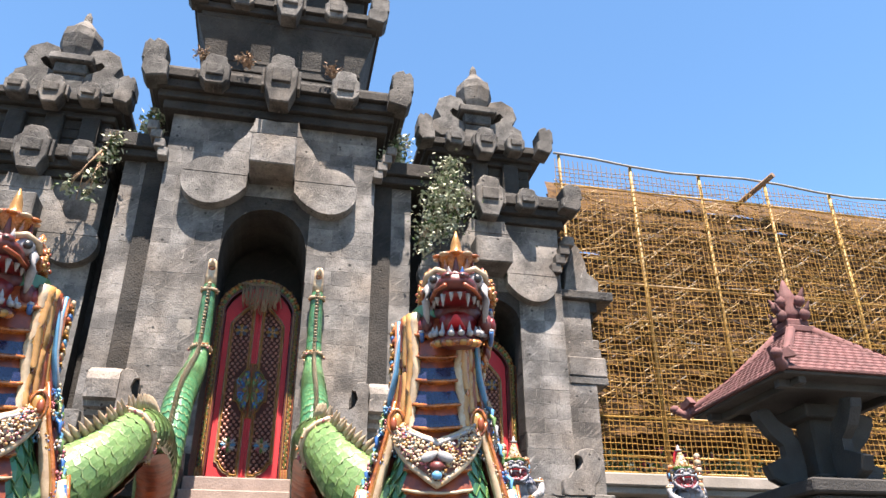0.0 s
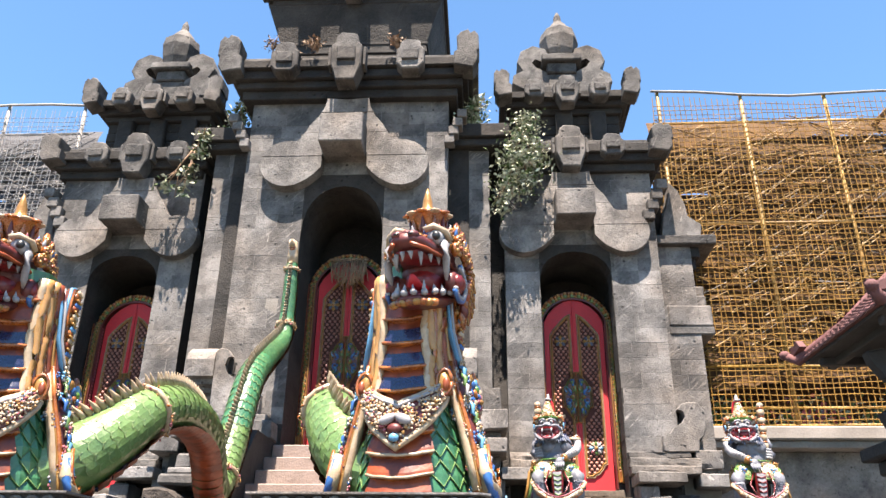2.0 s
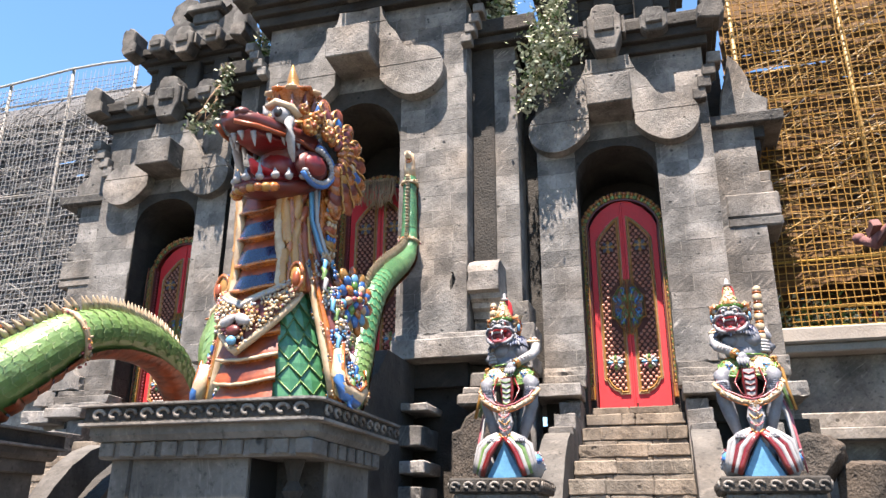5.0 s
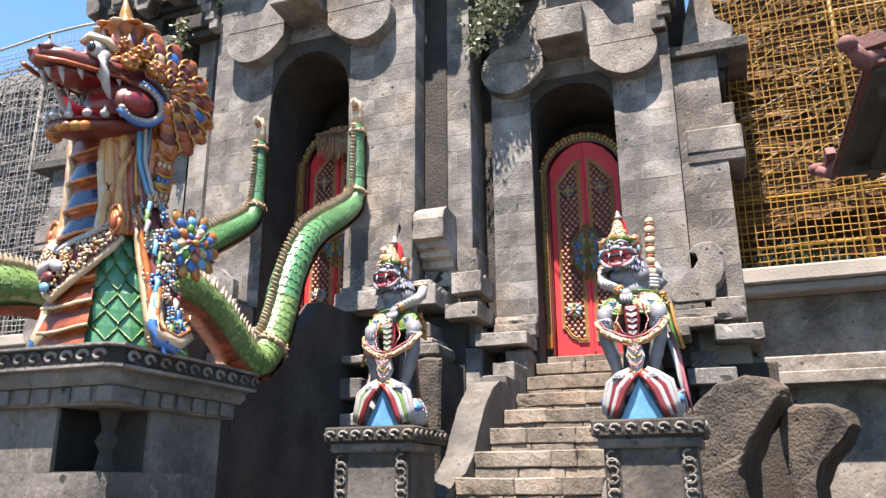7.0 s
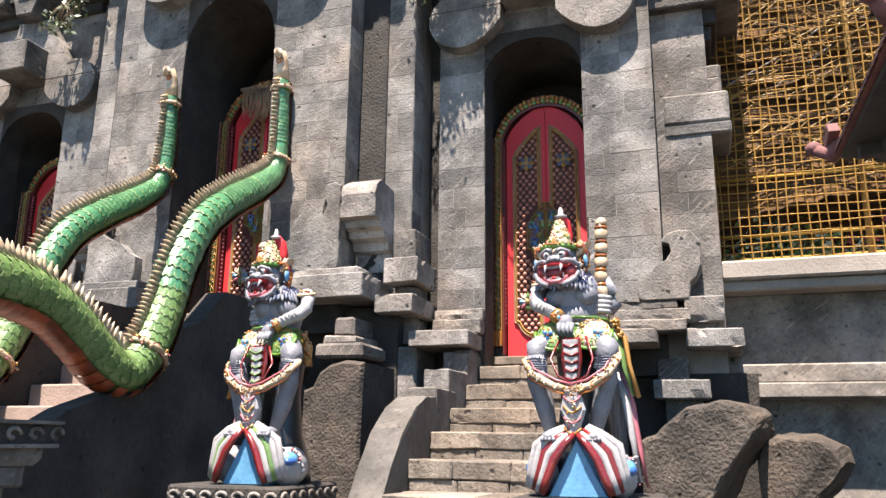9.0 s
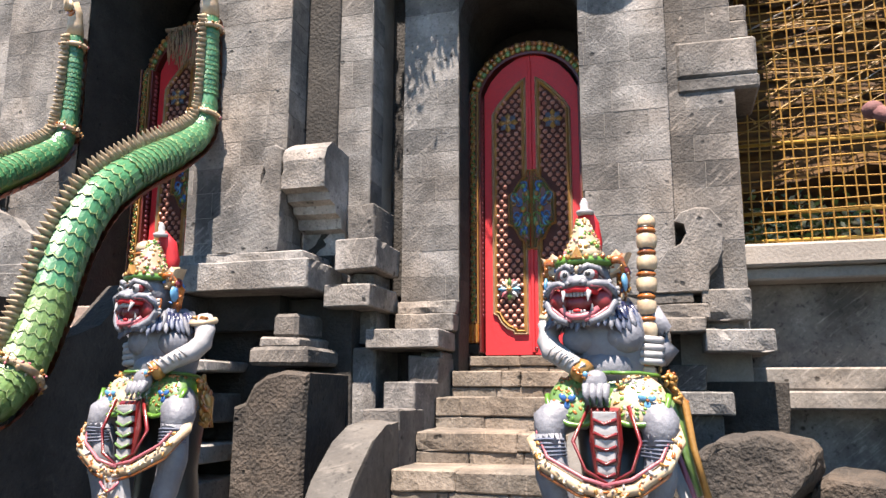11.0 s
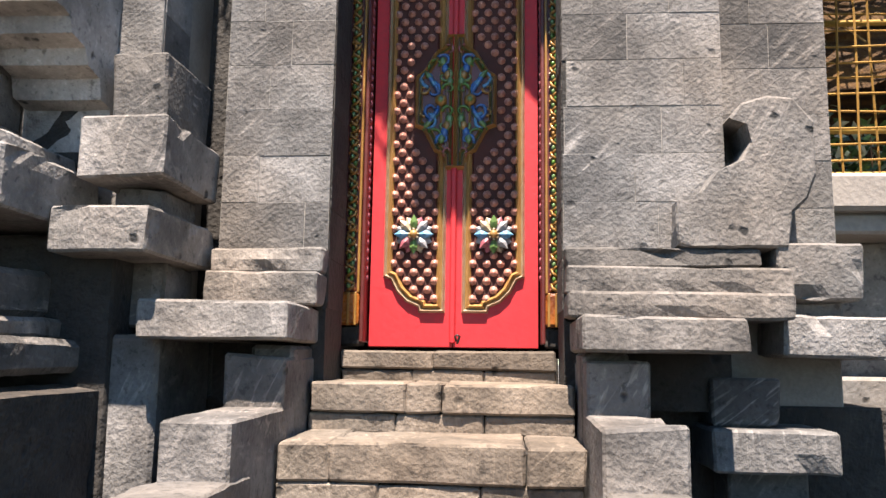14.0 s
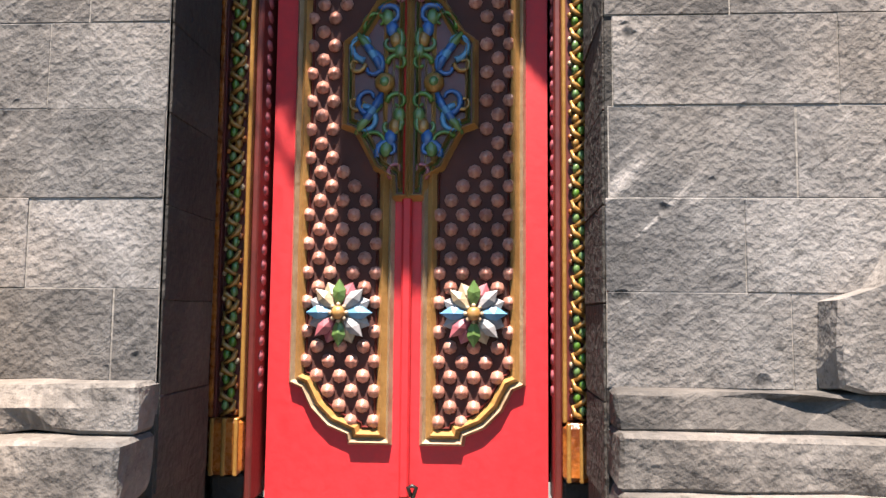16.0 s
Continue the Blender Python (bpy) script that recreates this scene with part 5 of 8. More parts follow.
def body_scales(g, line, keys, dorsal, half=128, rows=11):
    """Overlapping scales round the back of a body that follows line; dorsal: the way its back looks."""
    n = len(line)
    for i, p in enumerate(line[:-1]):
        d = (line[min(i + 1, n - 1)].to_3d() - line[max(i - 1, 0)].to_3d()).normalized()
        a = d.cross(dorsal(i / n)).normalized()
        b = a.cross(d)
        r, nx = p.w, (line[i + 1].to_3d() - p.to_3d()).length
        c = p.to_3d()
        for j in range(rows):
            w0 = 90 - half + 2 * half * (j + (0.5 if i % 2 else 0)) / rows
            dw = half / rows * 1.04

            def q(w, along, up):
                return c + d * along + (a * math.cos(radians(w)) + b * math.sin(radians(w))) * (r + up)
            pts = [q(w0 - dw, 0.3 * nx, 0.005), q(w0 - dw * 0.92, -0.5 * nx, 0.009), q(w0, -0.72 * nx, 0.011), q(w0 + dw * 0.92, -0.5 * nx, 0.009), q(w0 + dw, 0.3 * nx, 0.005), q(w0, 0.95 * nx, 0.0), q(w0, -0.15 * nx, 0.009)]
            g.add(pts, [[6, 1, 0], [6, 2, 1], [6, 3, 2], [6, 4, 3], [6, 5, 4], [6, 0, 5]], keys[min(int(i / n * len(keys)), len(keys) - 1)])
            rim = [q(w0 - dw * 0.98, -0.1 * nx, 0.009), q(w0 - dw * 0.93, -0.52 * nx, 0.012), q(w0, -0.75 * nx, 0.014), q(w0 + dw * 0.93, -0.52 * nx, 0.012), q(w0 + dw * 0.98, -0.1 * nx, 0.009)]
            inn = [q(w0 - dw * 0.92, -0.1 * nx, 0.009), q(w0 - dw * 0.82, -0.46 * nx, 0.0125), q(w0, -0.65 * nx, 0.0145), q(w0 + dw * 0.82, -0.46 * nx, 0.0125), q(w0 + dw * 0.92, -0.1 * nx, 0.009)]
            g.add(rim + inn, [[5 + k, 6 + k, 1 + k, k] for k in range(4)], "scale_edge")


def dragon(g, rnd):
    """A crowned serpent: its neck and cape stand turned a little to the axis, its body winds back to the door."""
    world_m = g.m.copy()
    g.m = world_m @ Matrix.Translation((1.05, 5.1, 0)) @ Matrix.Rotation(radians(-12), 4, "Z")
    levels = ((2.09, 0.37, 0.36, 0.1), (2.4, 0.32, 0.31, 0.05), (2.62, 0.255, 0.255, 0.01), (2.85, 0.205, 0.215, -0.015), (3.1, 0.178, 0.19, -0.05), (3.5, 0.17, 0.175, -0.09), (3.7, 0.18, 0.18, -0.1))

    def P(w, z, up=0.0):
        """A point on the neck: w degrees from its front, up metres proud of it."""
        i = max(k for k in range(len(levels) - 1) if levels[k][0] <= max(z, 2.09))
        p, q = levels[i], levels[i + 1]
        t = (z - p[0]) / (q[0] - p[0])
        wide, deep, cy = (p[k] + (q[k] - p[k]) * t for k in (1, 2, 3))
        w = radians(w)
        return Vector(((wide + up) * math.sin(w), cy - (deep + up) * math.cos(w), z))

    zs = [2.09 + 1.5 * i / 30 for i in range(31)]
    vs = [P(10 * j, z) for z in zs for j in range(36)]
    g.add(vs, [[i * 36 + j, i * 36 + (j + 1) % 36, (i + 1) * 36 + (j + 1) % 36, (i + 1) * 36 + j] for i in range(30) for j in range(36)], "teal", True)
    # broad diamond scales on the flanks and the back
    for i in range(9):
        z, h = 2.07 + 0.088 * i, 0.13
        n = 15
        for j in range(n):
            w0, dw = 34 + 292 * (j + (0.5 if i % 2 else 0)) / n, 292 / n * 0.56
            pts = [P(w0 - dw, z + h * 0.5, 0.008), P(w0, z - 0.01, 0.014), P(w0 + dw, z + h * 0.5, 0.008), P(w0, z + h, 0.006), P(w0, z + h * 0.5, 0.017)]
            g.add(pts, [[0, 1, 4], [1, 2, 4], [2, 3, 4], [3, 0, 4]], "teal")
            g.tube([P(w0 - dw * 0.98, z + h * 0.5, 0.01), P(w0, z - 0.01, 0.018), P(w0 + dw * 0.98, z + h * 0.5, 0.01)], 0.005, "green", 4)
    # belly plates, each with a gilt lip
    bands = [2.1, 2.22, 2.35, 2.48, 2.62, 2.75, 2.9, 3.06, 3.22, 3.37, 3.5]
    for i in range(len(bands) - 1):
        z0, z1 = bands[i], bands[i + 1]
        span = 30 + 14 * min(1, i / 6)
        key = ("rust", "rust", "rust", "rust", "rust", "navy", "navy", "navy", "rust", "rust")[i]
        rows = ((z0 - 0.02, 0.015, "orange"), (z0 + 0.002, 0.056, "orange"), (z0 + (z1 - z0) * 0.2, 0.052, key), (z0 + (z1 - z0) * 0.6, 0.036, key), (z0 + (z1 - z0) * 0.8, 0.026, "rust"), (z1 + 0.01, 0.014, "rust"))
        for (za, ua, ka), (zb, ub, kb) in zip(rows, rows[1:]):
            vs = []
            for zz, up in ((za, ua), (zb, ub)):
                for j in range(15):
                    w = -span + 2 * span * j / 14
                    p = P(w, zz, up)
                    p.z -= 0.03 * math.cos(radians(w / span * 90))
                    vs.append(p)
            g.add(vs, [[j, j + 1, 16 + j, 15 + j] for j in range(14)], kb, True)
        lip = [P(w, z0, 0.056) - Vector((0, 0, 0.03 * math.cos(radians(w / span * 90)))) for w in [-span + 2 * span * j / 12 for j in range(13)]]
        g.tube(lip, 0.012 if i > 2 else 0.01, "orange" if i > 2 else "cream", 6)
    for sx in (-1, 1):
        # gilt and cream locks that flow down beside the plates
        for k, key in enumerate(("cream", "tan", "orange", "tan", "orange", "rust")):
            pts = []
            for i in range(15):
                t = i / 14
                z = 3.52 - (3.52 - (2.72 if k else 2.6)) * t
                pts.append(P(sx * (44 + 7 * k - 8 * t + 2 * math.sin(i * 0.8 + k)), z, 0.045 + 0.012 * (k % 2)))
            g.tube(pts, [0.036 - 0.01 * i / 14 for i in range(15)], key, 7)
        # the cape's rolled edge, from behind the jaw to the foot
        edge = [P(sx * (88 - 12 * t), 3.5 - 1.4 * t, 0.05 + 0.05 * t) for t in [i / 14 for i in range(15)]]
        g.tube(edge, [0.03 + 0.012 * i / 14 for i in range(15)], "orange", 8)
        g.tube([p + Vector((sx * 0.012, -0.032, 0)) for p in edge], 0.013, "gold", 6)
        g.tube([p + Vector((sx * 0.035, 0.0, 0)) for p in edge], 0.014, "maroon", 6)
        # blue ribbon before the hanging ear panel
        rib = [P(sx * 84, 3.52, 0.05), P(sx * 82, 3.35, 0.085), P(sx * 80, 3.15, 0.1), P(sx * 84, 2.98, 0.12), P(sx * 90, 2.92, 0.13)]
        g.tube(rib, [0.026, 0.03, 0.028, 0.024, 0.012], "sky_blue", 8, 0.5)
        g.tube([p + Vector((sx * 0.02, 0.02, 0)) for p in rib], [0.014] * 5, "white", 6)
        # long ear panel of stacked gilt scrolls with a blue edge
        c0 = P(sx * 96, 3.2, 0.1)
        half = [(0.0, 0.36), (0.06, 0.34), (0.08, 0.2), (0.085, -0.1), (0.075, -0.22), (0.04, -0.3), (0.0, -0.32)]
        ring = [Vector((c0.x, c0.y + 0.05 + u, c0.z + v)) for u, v in half] + [Vector((c0.x, c0.y + 0.05 - u, c0.z + v)) for u, v in half[-2:0:-1]]
        n = len(ring)
        slab = [p + Vector((d, 0, 0)) for d in (-0.025, 0.025) for p in ring]
        faces = [list(range(n)), [n + k for k in range(n)][::-1]] + [[k, n + k, n + (k + 1) % n, (k + 1) % n] for k in range(n)]
        g.add(slab, faces, "orange")
        g.add(slab, [f[::-1] for f in faces], "orange")
        g.tube(ring + [ring[0]], 0.013, "sky_blue", 6, up=(1, 0, 0))
        for i in range(7):
            zc = c0.z + 0.29 - 0.09 * i
            g.ball((c0.x + sx * 0.025, c0.y + 0.05, zc), (0.03, 0.06, 0.034), ("orange", "rust", "gold")[i % 3], 10, 6)
            for u in (-0.03, 0.0, 0.03):
                g.ball((c0.x + sx * 0.045, c0.y + 0.05 + u, zc + 0.03), (0.016, 0.013, 0.02), ("cream", "blue", "cream", "sky_blue")[i % 4], 7, 5)
            g.tube([(c0.x + sx * 0.05, c0.y, zc - 0.025), (c0.x + sx * 0.056, c0.y + 0.05, zc - 0.042), (c0.x + sx * 0.05, c0.y + 0.1, zc - 0.025)], 0.009, "gold", 6)
        # drapery of carved flowers that spreads to the foot
        way = [P(sx * 92, 2.95, 0.07), P(sx * 90, 2.72, 0.08), P(sx * 88, 2.5, 0.085), P(sx * 86, 2.3, 0.09), P(sx * 84, 2.14, 0.1)]
        g.tube(way, [0.05, 0.07, 0.08, 0.08, 0.05], "maroon", 12, 0.9)
        g.tube([p + Vector((-sx * 0.02, -0.075, 0)) for p in way], [0.024, 0.028, 0.032, 0.034, 0.03], "cream", 8)
        g.tube([p + Vector((sx * 0.02, -0.085, 0)) for p in way], [0.014, 0.016, 0.018, 0.02, 0.016], "orange", 8)
        for i in range(70):
            t = (i + rnd.random()) / 70 * 3.999
            a = radians(rnd.uniform(-150, 60))
            c = way[int(t)].lerp(way[int(t) + 1], t % 1) + Vector((sx * 0.085 * math.cos(a), 0.09 * math.sin(a), 0))
            r = rnd.uniform(0.014, 0.024)
            key = ("cream", "white", "cream", "sky_blue", "blue", "white", "green", "cream", "blue", "white", "pink")[i % 11]
            out = Matrix.Rotation(a, 3, "Z")
            for k in range(5):
                q = math.pi * 2 / 5 * k
                g.ball(c + out @ Vector((sx * 0.0, r * math.cos(q), r * math.sin(q))), (r * 0.45, r * 0.62, r * 0.62), key, 6, 4)
            g.ball(c + Vector((sx * r * 0.5 * math.cos(a), r * 0.5 * math.sin(a), 0)), r * 0.42, ("gold", "maroon", "cream")[i % 3], 6, 4)
        for i in range(16):
            t = (i + 0.5) / 16 * 3.999
            c = way[int(t)].lerp(way[int(t) + 1], t % 1) + Vector((sx * 0.06, rnd.uniform(-0.09, 0.05), 0))
            g.tube([c, c + Vector((sx * 0.035, -0.01, -0.03)), c + Vector((sx * 0.03, -0.02, -0.08)), c + Vector((sx * 0.05, -0.01, -0.1))], [0.012, 0.016, 0.013, 0.003], ("sky_blue", "green", "white", "blue")[i % 4], 6)
        # curled foot of the drapery
        f = way[-1]
        curl = [f + Vector((sx * 0.02, -0.1, 0.24)), f + Vector((sx * 0.04, -0.12, 0.1)), f + Vector((sx * 0.06, -0.1, 0.02)), f + Vector((sx * 0.07, 0.0, -0.01)), f + Vector((sx * 0.06, 0.08, 0.04)), f + Vector((sx * 0.05, 0.07, 0.12))]
        g.tube(curl, [0.03, 0.045, 0.05, 0.048, 0.036, 0.016], "cream", 10)
        g.tube([p + Vector((sx * 0.012, -0.016, -0.03)) for p in curl], [0.02, 0.03, 0.03, 0.03, 0.022, 0.01], "blue", 8)
        g.tube([p + Vector((sx * 0.03, -0.01, 0.03)) for p in curl], 0.011, "orange", 6)
        # round wing of petals behind the drapery
        f = P(sx * 104, 2.74, 0.14) + Vector((0, 0.13, 0))
        for ring_n, rr, s, keys in ((11, 0.165, 0.052, ("orange", "gold")), (10, 0.125, 0.044, ("blue", "blue", "sky_blue")), (8, 0.08, 0.036, ("orange", "cream", "lime")), (6, 0.04, 0.026, ("blue", "pink")), (1, 0.0, 0.03, ("gold",))):
            for i in range(ring_n):
                a = 2 * math.pi * i / ring_n + rr * 3
                g.ball((f.x + sx * (0.17 - rr) * 0.3, f.y + rr * math.cos(a), f.z + rr * math.sin(a)), (0.02, s, s * 0.7), keys[i % len(keys)], 8, 5, Matrix.Rotation(a, 3, "X"))
        # gilt clasp at the collar's end
        c = P(sx * 56, 2.78, 0.1)
        g.ball(c, (0.05, 0.035, 0.085), "gold", 10, 7, Matrix.Rotation(radians(sx * -14), 3, "Y"))
        g.ball(c + Vector((sx * 0.015, -0.03, -0.01)), (0.024, 0.02, 0.045), "rust", 8, 6)
        g.tube([c + Vector((0.05 * math.cos(w), -0.02, 0.085 * math.sin(w))) for w in [math.pi * 2 * i / 12 for i in range(13)]], 0.012, "orange", 6, up=(0, 1, 0))
    # the collar: a pointed, flowered bib
    cols, rows = 27, 6
    vs, fs = [], []
    for row in range(rows):
        v = row / (rows - 1)
        for j in range(cols):
            w = -60 + 120 * j / (cols - 1)
            c = 1 - abs(w) / 60
            zt, zb = 2.8 - 0.17 * c ** 0.8, 2.7 - 0.34 * c ** 0.85
            vs.append(P(w, zt + (zb - zt) * v, 0.075 + 0.02 * math.sin(math.pi * v)))
    for row in range(rows - 1):
        for j in range(cols - 1):
            fs.append([row * cols + j, (row + 1) * cols + j, (row + 1) * cols + j + 1, row * cols + j + 1])
    g.add(vs, fs, "maroon", True)
    g.tube([vs[j] for j in range(cols)], 0.018, "cream", 7)
    g.tube([vs[(rows - 1) * cols + j] for j in range(cols)], 0.022, "cream", 8)
    for j in range(cols * 2 - 1):
        p = vs[j // 2].lerp(vs[min(j // 2 + 1, cols - 1)], 0.5 * (j % 2))
        g.ball(p + Vector((0, -0.02, -0.018)), 0.014, "white", 6, 5)
    for k in range(190):
        row, j = rnd.uniform(0.6, 4.2), rnd.uniform(1, cols - 2)
        p = vs[int(row) * cols + int(j)].lerp(vs[(int(row) + 1) * cols + int(j) + 1], rnd.random()) + Vector((0, -0.014, 0))
        r, q0 = rnd.uniform(0.011, 0.02), rnd.uniform(0, 6)
        key = ("cream", "cream", "white", "cream", "cream", "tan", "cream", "cream", "pink", "tan")[k % 10]
        for i in range(3):
            q = q0 + i * 2.1
            g.ball(p + Vector((r * math.cos(q), 0, r * math.sin(q))), (r * 0.75, r * 0.5, r * 0.5), key, 6, 4, Matrix.Rotation(-q, 3, "Y"))
        if k % 3 == 0:
            g.ball(p + Vector((0, -r * 0.4, 0)), r * 0.35, ("maroon", "pink", "sky_blue")[k % 9 // 3], 6, 4)
    c = P(0, 2.47, 0.11)
    g.ball(c, (0.05, 0.03, 0.034), "maroon", 10, 7)
    g.ball(c + Vector((0, -0.012, -0.055)), (0.034, 0.024, 0.028), "sky_blue", 10, 7)
    for sx in (-1, 1):
        g.ball(c + Vector((sx * 0.05, 0, 0.06)), (0.055, 0.024, 0.03), "white", 10, 7, Matrix.Rotation(radians(sx * 25), 3, "Y"))
    g.m = world_m
    head(g, Vector((1.16, 4.96, 3.36)), rnd)
    # the long body: over a hump, down, and up beside the central door
    path = spline([(0.95, 5.3, 2.28, 0.27), (0.7, 5.4, 2.36, 0.25), (0.5, 5.55, 2.56, 0.215), (0.37, 5.8, 2.8, 0.18), (0.3, 6.15, 2.91, 0.17), (0.29, 6.55, 2.92, 0.16), (0.3, 6.9, 2.85, 0.155), (0.33, 7.15, 2.7, 0.15), (0.36, 7.38, 2.52, 0.15), (0.38, 7.58, 2.47, 0.15), (0.39, 7.75, 2.62, 0.15),
                   (0.38, 7.92, 2.95, 0.148), (0.37, 8.07, 3.35, 0.146), (0.37, 8.3, 3.74, 0.142), (0.36, 8.65, 4.03, 0.135), (0.36, 9.1, 4.32, 0.125), (0.36, 9.4, 4.56, 0.105), (0.355, 9.49, 4.8, 0.09), (0.35, 9.5, 5.2, 0.08), (0.35, 9.49, 5.62, 0.07)], 10)
    up = Vector((0, 0, 1))
    g.tube([p.to_3d() for p in path], [p.w for p in path], "green", 20, up=(0, -0.35, 1))
    body_scales(g, even(path, 0.066), ("green", "green", "teal", "teal"), lambda t: Vector((0, -0.35, 1)), 122, 12)
    line = even(path, 0.09)
    n = len(line)
    for i in range(1, n - 1):
        p, d = line[i], (line[i + 1].to_3d() - line[i - 1].to_3d()).normalized()
        a = d.cross(Vector((0, -0.35, 1))).normalized()
        b = a.cross(d)
        # flame-shaped crest
        for k in (0, 0.5):
            q = p.lerp(line[i + 1], k).to_3d() + b * (p.w + 0.012)
            h = 0.05 + 0.09 * p.w
            g.ball(q, 0.022, "cream", 6, 5)
            g.cone(q, q + b * h * 1.6 - d * 0.03, 0.03, "cream", 6)
        # belly plates
        vs = []
        for al, rr in ((-0.05, 0.03), (0.03, 0.035), (0.06, 0.012)):
            for j in range(9):
                w = radians(222 + 96 * j / 8)
                vs.append(p.to_3d() + d * al + (a * math.cos(w) + b * math.sin(w)) * (p.w + rr))
        g.add(vs, [[j, j + 1, 10 + j, 9 + j] for j in range(8)] + [[9 + j, 10 + j, 19 + j, 18 + j] for j in range(8)], "rust", True)
    # collars of carved flowers on the body and the tail
    for f, nn in ((0.16, 110), (0.53, 120), (0.885, 90), (0.985, 60)):
        p = path[int(f * (len(path) - 1))]
        q = path[min(int(f * (len(path) - 1)) + 2, len(path) - 1)]
        d = (q.to_3d() - p.to_3d()).normalized()
        a = d.cross(up).normalized()
        b = a.cross(d)
        ring = [p.to_3d() + (a * math.cos(w) + b * math.sin(w)) * (p.w + 0.02) for w in [math.pi * 2 * i / 14 for i in range(15)]]
        g.tube(ring, 0.022, "cream", 6, up=tuple(d))
        clutter(g, ring, 0.03 + 0.02 * p.w, nn, ("cream", "cream", "pink", "orange", "gold"), rnd, (0.01, 0.022))
    tip = path[-1].to_3d()
    g.tube([tip, tip + Vector((0, -0.01, 0.1)), tip + Vector((0, -0.02, 0.2)), tip + Vector((0, -0.06, 0.28)), tip + Vector((0, -0.11, 0.27)), tip + Vector((0, -0.12, 0.2))], [0.075, 0.07, 0.062, 0.055, 0.045, 0.03], "cream", 12, up=(0, 1, 0))
    g.ball(tip + Vector((0, -0.07, 0.2)), (0.045, 0.02, 0.05), "orange", 8, 6)


